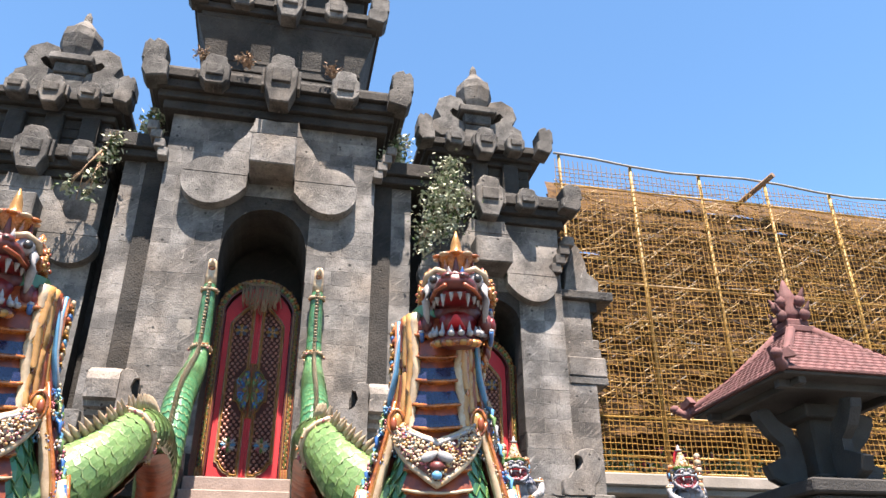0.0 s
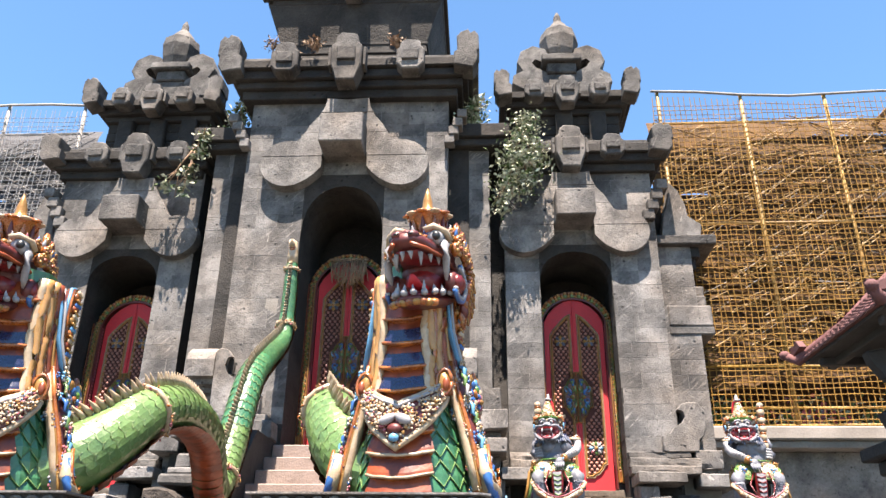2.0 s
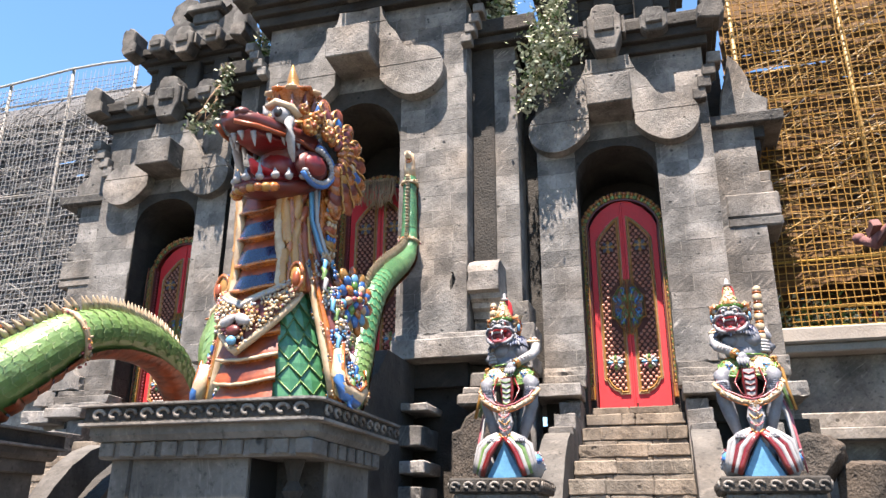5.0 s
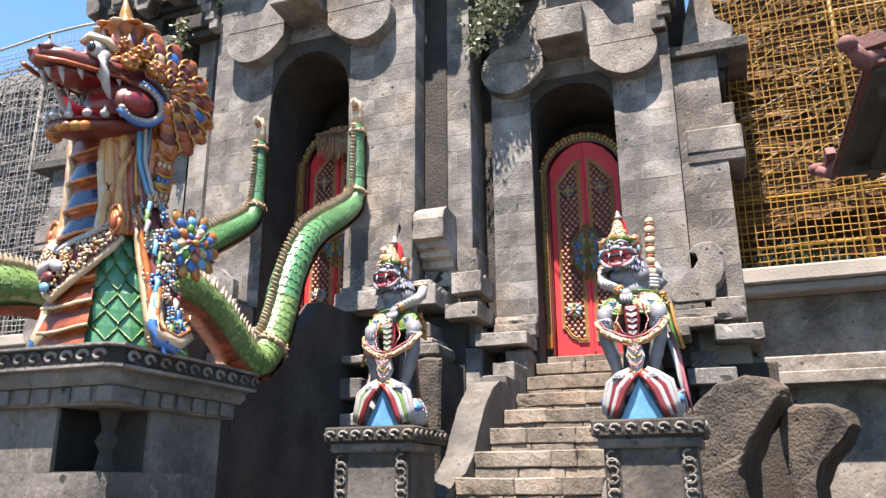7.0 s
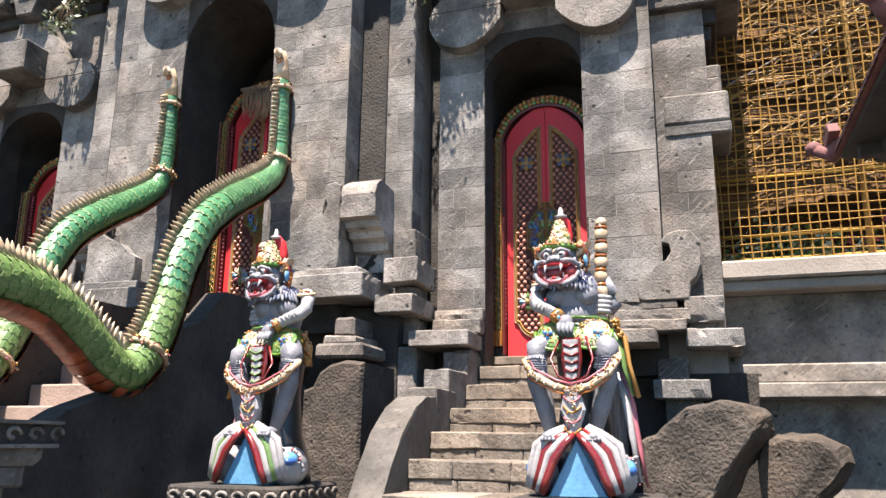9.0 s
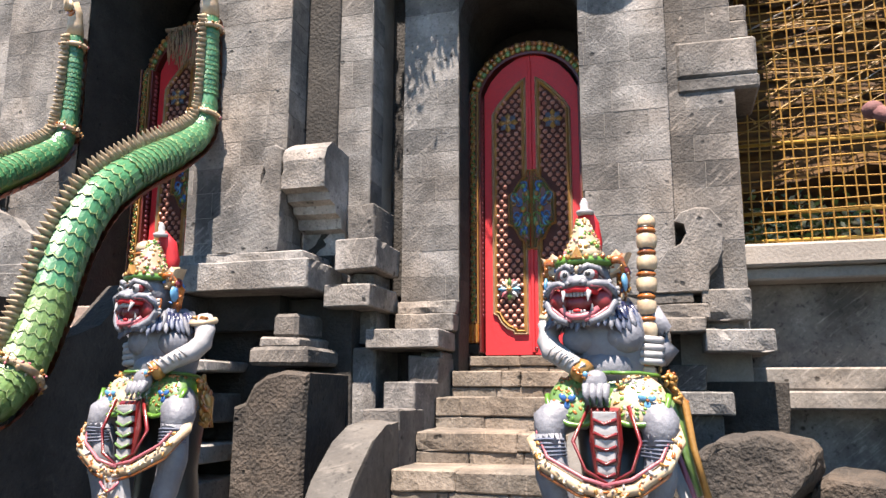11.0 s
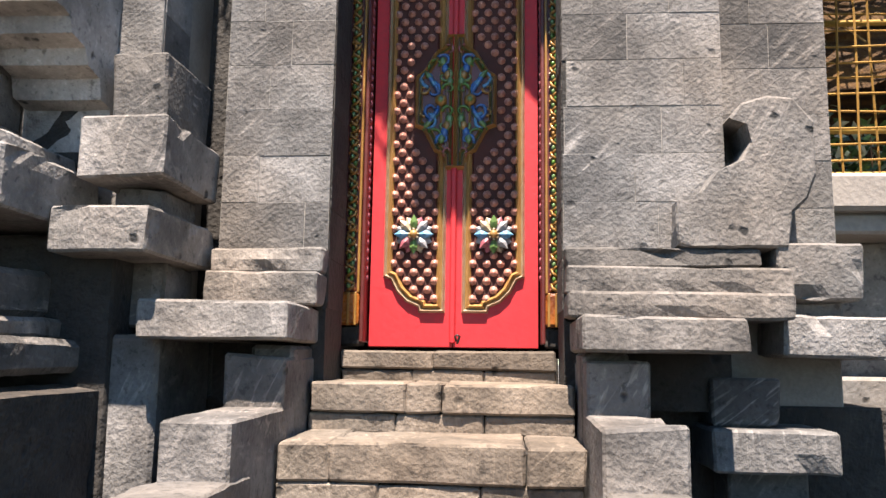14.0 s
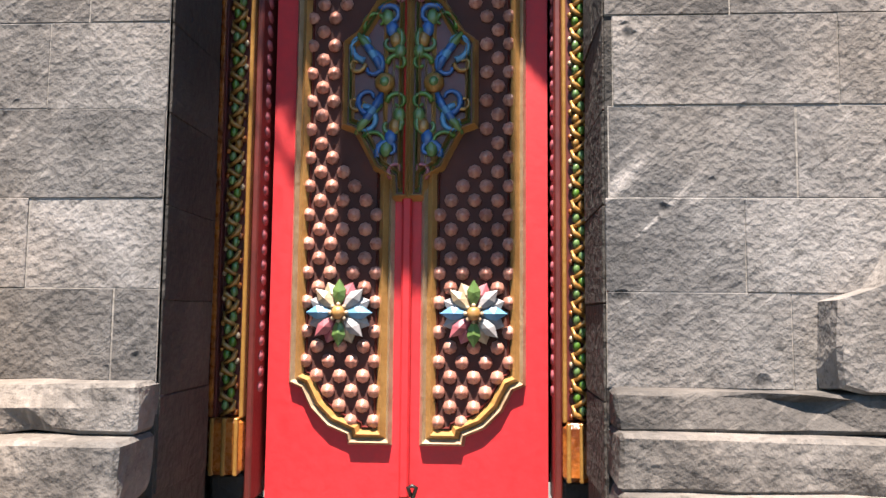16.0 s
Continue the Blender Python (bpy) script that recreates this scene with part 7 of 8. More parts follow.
    g.tube([(-0.18 + 0.042 * math.cos(w), -0.015 + 0.042 * math.sin(w), 0.978 + 0.01 * math.sin(w)) for w in [2 * math.pi * i / 14 for i in range(15)]], 0.011, "cream", 6)
    clutter(g, [(-0.215, -0.03, 0.978), (-0.18, -0.058, 0.985)], 0.01, 18, ("orange", "cream", "gold"), rnd, (0.008, 0.013))
    g.tube([(-0.098, -0.125, 0.811), (-0.085, -0.132, 0.803), (-0.07, -0.14, 0.793)], [0.032, 0.036, 0.033], "gold", 12)
    clutter(g, [(-0.1, -0.158, 0.812), (-0.075, -0.165, 0.79), (-0.055, -0.158, 0.778)], 0.007, 22, ("orange", "gold", "orange"), rnd, (0.007, 0.011))
    g.ball((-0.07, -0.172, 0.79), (0.008, 0.006, 0.011), "sky_blue", 7, 5)
    g.ball((-0.045, -0.155, 0.765), (0.037, 0.026, 0.042), "greywhite", 12, 8)
    for i in range(4):
        x = -0.07 + 0.019 * i
        g.tube([(x, -0.17, 0.76), (x + 0.002, -0.186, 0.73), (x + 0.003, -0.184, 0.695 + 0.004 * abs(i - 1.5))], [0.012, 0.011, 0.008], "greywhite", 8)
    # the arm round the club
    g.tube([(0.115, 0.0, 0.985), (0.15, 0.02, 0.93), (0.165, 0.02, 0.87), (0.14, 0.0, 0.84)], [0.038, 0.036, 0.034, 0.03], "greywhite", 12)
    for i in range(4):
        z = 0.832 + 0.022 * i
        g.tube([(0.07, -0.02, z + 0.004), (0.08, -0.048, z + 0.003), (0.11, -0.056, z), (0.14, -0.04, z - 0.002), (0.148, -0.01, z - 0.002)], 0.0125, "white", 8)
    z = 0.765
    while z < 1.25:
        t = (z - 0.76) / 0.5
        x, y = 0.105 + 0.014 * t, -0.022 + 0.012 * t
        r = 0.028 + 0.004 * t
        g.lathe((x, y, z), [(r * 0.72, 0), (r * 0.98, 0.008), (r * 1.05, 0.026), (r * 0.98, 0.044), (r * 0.74, 0.052)], "cream", 14)
        g.lathe((x, y, z + 0.052), [(r * 0.8, 0), (r * 0.98, 0.004), (r * 0.98, 0.01), (r * 0.8, 0.014)], "orange", 14)
        g.lathe((x, y, z + 0.064), [(r * 0.8, 0), (r * 0.82, 0.008)], "black", 10)
        z += 0.07
    g.lathe((0.12, -0.01, z), [(0.026, 0), (0.03, 0.012), (0.026, 0.03), (0.012, 0.042)], "cream", 12)
    # sashes
    g.tube([(0.13, 0.02, 0.78), (0.185, 0.0, 0.7), (0.2, -0.02, 0.58), (0.235, -0.02, 0.44)], [0.016, 0.03, 0.028, 0.022], "green", 8, 0.45)
    g.tube([(0.16, 0.01, 0.78), (0.21, -0.02, 0.7), (0.225, -0.04, 0.58), (0.26, -0.04, 0.43)], [0.012, 0.012, 0.011, 0.012], "gold", 7)
    clutter(g, [(0.15, -0.02, 0.8), (0.19, -0.02, 0.76), (0.2, -0.02, 0.7)], 0.018, 26, ("orange", "gold", "gold"), rnd, (0.01, 0.018))
    g.tube([(0.16, 0.04, 0.55), (0.2, 0.0, 0.42), (0.225, -0.02, 0.25), (0.25, -0.02, 0.06)], [0.02, 0.024, 0.024, 0.016], "white", 8, 0.5)
    g.tube([(0.185, 0.05, 0.55), (0.23, 0.02, 0.4), (0.255, 0.0, 0.2), (0.28, 0.0, 0.04)], [0.016, 0.018, 0.02, 0.012], "pink", 8, 0.5)
    for i in range(3):
        g.tube([(-0.14, 0.04, 0.77), (-0.175 - 0.008 * i, 0.03, 0.7), (-0.185, 0.02 + 0.02 * i, 0.6)], [0.02, 0.026, 0.01], ("gold", "orange", "gold")[i], 8, 0.6)
    clutter(g, [(-0.16, 0.02, 0.78), (-0.19, 0.02, 0.7), (-0.18, 0.02, 0.62)], 0.014, 26, ("gold", "gold", "orange"), rnd, (0.01, 0.02))
    # head, a little towards -x
    body = g.m.copy()
    g.m = body @ Matrix.Translation((hx, -0.05, 0)) @ Matrix.Rotation(radians(-8 if hx < 0 else 10), 4, "Z") @ Matrix.Translation((0, 0, 0.97)) @ Matrix.Diagonal((0.92, 0.98, 0.95, 1)) @ Matrix.Translation((0, 0, -0.97))
    g.ball((0, 0.0, 1.085), (0.092, 0.1, 0.085), "greywhite", 20, 12)
    g.ball((0, -0.05, 1.07), (0.075, 0.075, 0.05), "greywhite", 16, 9)
    g.ball((0, -0.05, 0.962), (0.056, 0.066, 0.026), "greywhite", 16, 8)
    g.ball((0, -0.06, 1.008), (0.052, 0.055, 0.046), "gums", 14, 9)
    g.ball((0, -0.085, 0.98), (0.022, 0.034, 0.008), "red", 10, 6)
    g.tube([(-0.062, -0.085, 1.04), (-0.03, -0.12, 1.046), (0, -0.128, 1.05), (0.03, -0.12, 1.046), (0.062, -0.085, 1.04)], 0.009, "red", 8)
    g.tube([(-0.06, -0.085, 0.99), (-0.042, -0.1, 0.972), (-0.018, -0.115, 0.962), (0.018, -0.115, 0.962), (0.042, -0.1, 0.972), (0.06, -0.085, 0.99)], 0.009, "pink", 8)
    for i in range(6):
        x = -0.03 + 0.012 * i
        g.box((x - 0.0052, -0.122, 1.026), (x + 0.0052, -0.109, 1.042), "white", 0.003)
        g.box((x * 0.8 - 0.004, -0.11, 0.972), (x * 0.8 + 0.004, -0.1, 0.982), "white", 0.002)
    g.ball((0, -0.115, 1.07), (0.036, 0.03, 0.018), "greywhite", 12, 8)
    for sx in (-1, 1):
        g.ball((sx * 0.024, -0.125, 1.066), (0.014, 0.016, 0.012), "greywhite", 8, 6)
        g.ball((sx * 0.018, -0.14, 1.063), (0.005, 0.004, 0.004), "black", 6, 5)
        g.ball((sx * 0.038, -0.092, 1.098), (0.029, 0.02, 0.024), "mouth", 12, 8)
        g.ball((sx * 0.038, -0.1, 1.098), (0.0215, 0.017, 0.0195), "white", 12, 8)
        g.ball((sx * 0.037, -0.115, 1.097), (0.009, 0.004, 0.009), "black", 8, 6)
        g.tube([(sx * 0.008, -0.112, 1.108), (sx * 0.035, -0.11, 1.127), (sx * 0.07, -0.085, 1.115), (sx * 0.082, -0.06, 1.09)], [0.008, 0.01, 0.01, 0.006], "greywhite", 8)
        for i in range(6):
            g.ball((sx * (0.014 + 0.012 * i), -0.117 + 0.006 * i, 1.128 - 0.0016 * (i - 2) ** 2), 0.0065, "white", 6, 5)
        # scrolled jaw: a pale rim that curls from the nose round the cheek to the chin, red inside
        g.ball((sx * 0.068, -0.07, 1.018), (0.04, 0.024, 0.04), "gums", 12, 8, Matrix.Rotation(radians(sx * 20), 3, "Y"))
        jaw = [(0.03, -0.116, 1.058), (0.06, -0.108, 1.068), (0.092, -0.09, 1.066), (0.114, -0.07, 1.046), (0.116, -0.065, 1.012), (0.098, -0.075, 0.98), (0.07, -0.09, 0.958), (0.036, -0.104, 0.945)]
        g.tube([(sx * x, y, z) for x, y, z in jaw], [0.009, 0.011, 0.012, 0.013, 0.014, 0.014, 0.014, 0.012], "greywhite", 8)
        g.tube([(sx * (x - 0.013), y - 0.008, z + (0.006 if z < 1.01 else -0.008)) for x, y, z in jaw[1:]], 0.006, "pink", 6)
        g.tube([(sx * (x + 0.006), y - 0.006, z) for x, y, z in jaw[2:7]], 0.005, "fur", 6)
        for x, y, z in jaw[2:7]:
            for k in (-0.3, 0.3):
                g.ball((sx * (x + 0.01), y + 0.004, z + 0.02 * k), 0.008, "white", 6, 5)
        g.cone((sx * 0.042, -0.118, 1.042), (sx * 0.04, -0.132, 1.006), 0.009, "white", 8)
        g.cone((sx * 0.045, -0.098, 0.975), (sx * 0.048, -0.108, 1.005), 0.007, "white", 8)
        # ear flares and gilded hair behind
        g.prism([(sx * 0.085, 1.1), (sx * 0.125, 1.115), (sx * 0.155, 1.18), (sx * 0.13, 1.17), (sx * 0.112, 1.19), (sx * 0.085, 1.165)][::sx], -0.02, 0.03, "cream", "xz", 0.01)
        g.tube([(sx * 0.09, -0.03, 1.15), (sx * 0.12, -0.01, 1.16), (sx * 0.128, 0.02, 1.1), (sx * 0.112, 0.03, 1.0)], [0.012, 0.022, 0.024, 0.014], "orange", 8)
        g.tube([(sx * 0.095, -0.045, 1.06), (sx * 0.1, -0.05, 1.0), (sx * 0.096, -0.055, 0.955)], [0.013, 0.011, 0.009], "orange", 8)
        g.ball((sx * 0.135, -0.005, 1.08), (0.01, 0.022, 0.03), "sky_blue", 8, 6)
        g.ball((sx * 0.14, 0.01, 1.12), (0.01, 0.018, 0.02), "mouth", 8, 6)
        clutter(g, [(sx * 0.105, -0.01, 1.16), (sx * 0.13, 0.01, 1.1), (sx * 0.115, 0.03, 1.01)], 0.02, 60, ("orange", "gold", "gold", "cream", "orange", "blue"), rnd, (0.006, 0.014))
    g.ball((0, -0.105, 1.115), (0.008, 0.008, 0.014), "cream", 8, 6)
    # crown
    g.lathe((0, -0.01, 1.135), [(0.098, 0), (0.102, 0.012), (0.092, 0.024)], "lime", 22)
    for i in range(20):
        w = math.pi * 2 * i / 20
        g.ball((0.098 * math.sin(w), -0.01 - 0.098 * math.cos(w), 1.157), 0.009, ("orange", "gold", "cream")[i % 3], 7, 5)
    g.prism([(-0.022, 1.15), (0.022, 1.15), (0.0, 1.19)], -0.115, -0.09, "gold", "xz", 0.006)
    g.lathe((0, -0.01, 1.16), [(0.074, 0), (0.06, 0.03), (0.046, 0.07), (0.03, 0.11), (0.014, 0.14)], "cream", 16)
    for i in range(150):
        t, w = rnd.random(), rnd.uniform(0, 6.28)
        r = 0.072 - 0.056 * t
        g.ball((r * math.sin(w), -0.01 - r * math.cos(w), 1.162 + 0.135 * t), 0.0075, ("cream", "gold", "cream", "lime", "pink", "cream", "lime")[i % 7], 6, 4)
    g.tube([(0, 0.06, 1.15), (0, 0.07, 1.23), (0, 0.055, 1.3), (0, 0.03, 1.34)], [0.04, 0.05, 0.042, 0.02], "red", 12, 0.7, up=(0, 1, 0))
    g.lathe((0, 0.02, 1.32), [(0.028, 0), (0.032, 0.012), (0.013, 0.022), (0.015, 0.042), (0.006, 0.06)], "white", 10)
    g.m = body


def guardian_at(x, y, z, sx, turn, stripe="mouth", hx=-0.075):
    g = Geo()
    if sx < 0:
        g.m = Matrix.Diagonal((-1, 1, 1, 1))
    guardian(g, random.Random(5), stripe, hx)
    worn(g.make("guardian_statue", label="white painted fanged guardian statue seated with a club on its pedestal", category="statue", group="guardians beside the gate stairs"), 0.004, 22).matrix_basis = pose(x, y, z, 0, 0, turn)


def pedestal(x, y, z):
    th = empty("pedestal", "grey stone pedestal with a carved dark rim", "pedestal", "guardian pedestals", at=(x, y, TERRACE))
    h = z - TERRACE

    def body(g):
        g.box((-0.25, -0.25, 0), (0.25, 0.25, h - 0.1), "concrete", 0.012)
        g.box((-0.31, -0.31, 0.0), (0.31, 0.31, 0.16), "concrete", 0.015)
        g.box((-0.28, -0.28, 0.16), (0.28, 0.28, 0.22), "concrete", 0.012)
        g.box((-0.285, -0.285, h - 0.16), (0.285, 0.285, h - 0.098), "stone_light", 0.012)
    one(body, "body", th)

    def strips(g):
        for sx in (-1, 1):
            g.box((sx * 0.21 - 0.045, -0.262, 0.22), (sx * 0.21 + 0.045, -0.2, h - 0.16), "stone_dark", 0.006)
            for i in range(6):
                z0 = 0.25 + i * (h - 0.44) / 6
                g.tube([(sx * 0.21 + 0.03 * math.cos(a), -0.266, z0 + 0.03 + 0.028 * math.sin(a)) for a in [0.6 * k + i * 1.5 for k in range(8)]], 0.008, "stone_light", 5, up=(0, 1, 0))
    one(strips, "carved_strip", th, label="dark strips of leaf carving", kind="stuff")

    def rim(g):
        g.box((-0.315, -0.315, h - 0.098), (0.315, 0.315, h), "stone_dark", 0.012)
        for sy in (-1, 1):
            for i in range(7):
                x = -0.27 + 0.09 * i
                g.tube([(x + 0.034 * math.cos(a) * (1 - a / 9), sy * 0.318, h - 0.05 + 0.026 * math.sin(a) * (1 - a / 9)) for a in [0.55 * k for k in range(10)]], 0.009, "stone_light", 5, up=(0, 1, 0))
                g.tube([(sy * 0.318, x + 0.034 * math.cos(a) * (1 - a / 9), h - 0.05 + 0.026 * math.sin(a) * (1 - a / 9)) for a in [0.55 * k for k in range(10)]], 0.009, "stone_light", 5, up=(1, 0, 0))
    one(rim, "rim", th, label="dark rim with pale scroll carving")


pedestal(3.77, 6.68, 1.79)
pedestal(2.03, 6.72, 1.8)
guardian_at(3.735, 6.72, 1.79, 1, 0)
guardian_at(2.1, 6.72, 1.8, -1, -4, "green", 0.03)
pedestal(flip(3.77), 6.68, 1.79)
pedestal(flip(2.03), 6.72, 1.8)
guardian_at(flip(3.735), 6.72, 1.79, -1, 0)
guardian_at(flip(2.1), 6.72, 1.8, 1, 4, "green", 0.03)


# ---- the small roofed shrine ----
def shrine(cx, cy):
    th = empty("roofed_shrine", "dark stone shrine with a hipped rust-red tile roof", "shrine", at=(cx, cy, TERRACE))
    z0 = 4.2 - TERRACE

    def base(g):
        for h0, h1, w in ((0, 0.35, 0.85), (0.35, 0.5, 0.75), (0.5, 1.3, 0.6), (1.3, 1.45, 0.68), (1.45, 1.7, 0.5), (1.7, 1.85, 0.62), (1.85, 2.0, 0.74)):
            g.box((-w, -w, h0 + 0.001), (w, w, h1), "shrine", 0.02, 0.006)
    pieces(base, "base_tier", th)

    def post(g):
        g.box((-0.16, -0.16, 2.0), (0.16, 0.16, z0 - 0.15), "shrine", 0.03)
        g.box((-0.24, -0.24, 2.0), (0.24, 0.24, 2.15), "shrine", 0.02)
        g.box((-0.3, -0.3, z0 - 0.3), (0.3, 0.3, z0 - 0.14), "shrine", 0.02)
    one(post, "post", th)
    for sx, sy in ((-1, 0), (1, 0), (0, -1), (0, 1)):
        def bracket(g):
            prof = [(0.3, 2.0), (0.5, 2.0), (0.72, 2.1), (0.78, 2.25), (0.66, 2.3), (0.5, 2.35), (0.5, 2.5), (0.66, 2.62), (0.78, 2.8), (0.8, z0 - 0.2), (0.62, z0 - 0.16), (0.52, z0 - 0.3), (0.36, 2.7), (0.28, 2.5), (0.26, 2.25)]
            pts = [((sx or sy) * u, v) for u, v in prof]
            g.prism(pts if (sx or sy) > 0 else pts[::-1], -0.07, 0.07, "shrine", "xz" if sx else "yz", 0.02)
        one(bracket, "bracket", th)

    def beam_frame(g):
        for s in (-1, 1):
            g.box((-0.95, s * 0.75 - 0.05, z0 - 0.13), (0.95, s * 0.75 + 0.05, z0 + 0.02), "shrine", 0.01)
            g.box((s * 0.75 - 0.05, -0.95, z0 - 0.12), (s * 0.75 + 0.05, 0.95, z0 + 0.01), "shrine", 0.01)
        g.box((-1.02, -1.02, z0 - 0.04), (1.02, 1.02, z0 + 0.0), "shrine", 0.01)
    one(beam_frame, "beam_frame", th)
    H, W, T = 0.82, 1.06, 0.16

    def roof(g):
        vs = [(-W, -W, z0), (W, -W, z0), (W, W, z0), (-W, W, z0), (-T, -T, z0 + H), (T, -T, z0 + H), (T, T, z0 + H), (-T, T, z0 + H)]
        g.add(vs, [[0, 1, 5, 4], [1, 2, 6, 5], [2, 3, 7, 6], [3, 0, 4, 7], [4, 5, 6, 7], [3, 2, 1, 0]], "rooftile")
    one(roof, "roof", th)

    def tiles(g):
        rows = 13
        for q in range(4):
            turn = Matrix.Rotation(math.pi / 2 * q, 4, "Z")
            for r in range(rows):
                t0, t1 = r / rows, (r + 1.25) / rows
                w = W + (T - W) * t0
                n = max(2, round(2 * w / 0.12))
                for i in range(n):
                    a, b = -w + 2 * w * i / n, -w + 2 * w * (i + 1) / n
                    y0, y1 = -(W + (T - W) * t0) - 0.012, -(W + (T - W) * min(t1, 1))
                    za, zb = z0 + H * t0, z0 + H * min(t1, 1)
                    e = 0.004
                    pts = [(a + e, y0, za), (b - e, y0, za), (b - e, y0, za + 0.022), ((a + b) / 2, y0, za + 0.032), (a + e, y0, za + 0.022), (b - e, y1, zb + 0.008), ((a + b) / 2, y1, zb + 0.014), (a + e, y1, zb + 0.008)]
                    g.add([turn @ Vector(p) for p in pts], [[0, 1, 2, 3, 4], [4, 3, 6, 7], [3, 2, 5, 6]], "rooftile")
    one(tiles, "roof_tiles", th, kind="stuff")
    for q in range(4):
        def ridge(g):
            g.m = Matrix.Rotation(math.pi / 2 * q, 4, "Z")
            g.tube([(-W - 0.1, -W - 0.1, z0 + 0.1), (-W - 0.02, -W - 0.02, z0 + 0.02), (-W * 0.6, -W * 0.6, z0 + H * 0.4 + 0.02), (-T, -T, z0 + H + 0.03)], [0.05, 0.07, 0.06, 0.06], "rooftile", 8)
            g.ball((-W - 0.12, -W - 0.12, z0 + 0.12), (0.07, 0.07, 0.06), "rooftile", 8, 6)
            g.prism([(-W - 0.1, z0 + 0.08), (-W + 0.2, z0 + 0.14), (-W + 0.1, z0 + 0.24), (-W - 0.02, z0 + 0.2), (-W - 0.12, z0 + 0.22)], -W - 0.05, -W + 0.03, "rooftile", "xz", 0.01)
        one(ridge, "hip_ridge", th, label="rust-red hip ridge with a curled end")

    def finial(g):
        g.box((-0.2, -0.2, z0 + H), (0.2, 0.2, z0 + H + 0.1), "rooftile", 0.02)
        g.box((-0.15, -0.15, z0 + H + 0.1), (0.15, 0.15, z0 + H + 0.2), "rooftile", 0.02)
        g.lathe((0, 0, z0 + H + 0.2), [(0.1, 0), (0.15, 0.1), (0.1, 0.2), (0.13, 0.3), (0.09, 0.4), (0.05, 0.5), (0.015, 0.6)], "rooftile", 10)
        for i in range(4):
            a = math.pi / 2 * i + 0.4
            for z, r in ((0.25, 0.2), (0.45, 0.17)):
                g.ball((r * math.cos(a), r * math.sin(a), z0 + H + z), (0.07, 0.07, 0.08), "rooftile", 8, 6)
                g.cone((r * math.cos(a), r * math.sin(a), z0 + H + z), (1.5 * r * math.cos(a), 1.5 * r * math.sin(a), z0 + H + z + 0.17), 0.05, "rooftile", 6)
    one(finial, "finial", th, label="carved rust-red flame finial")


shrine(6.42, 8.32)


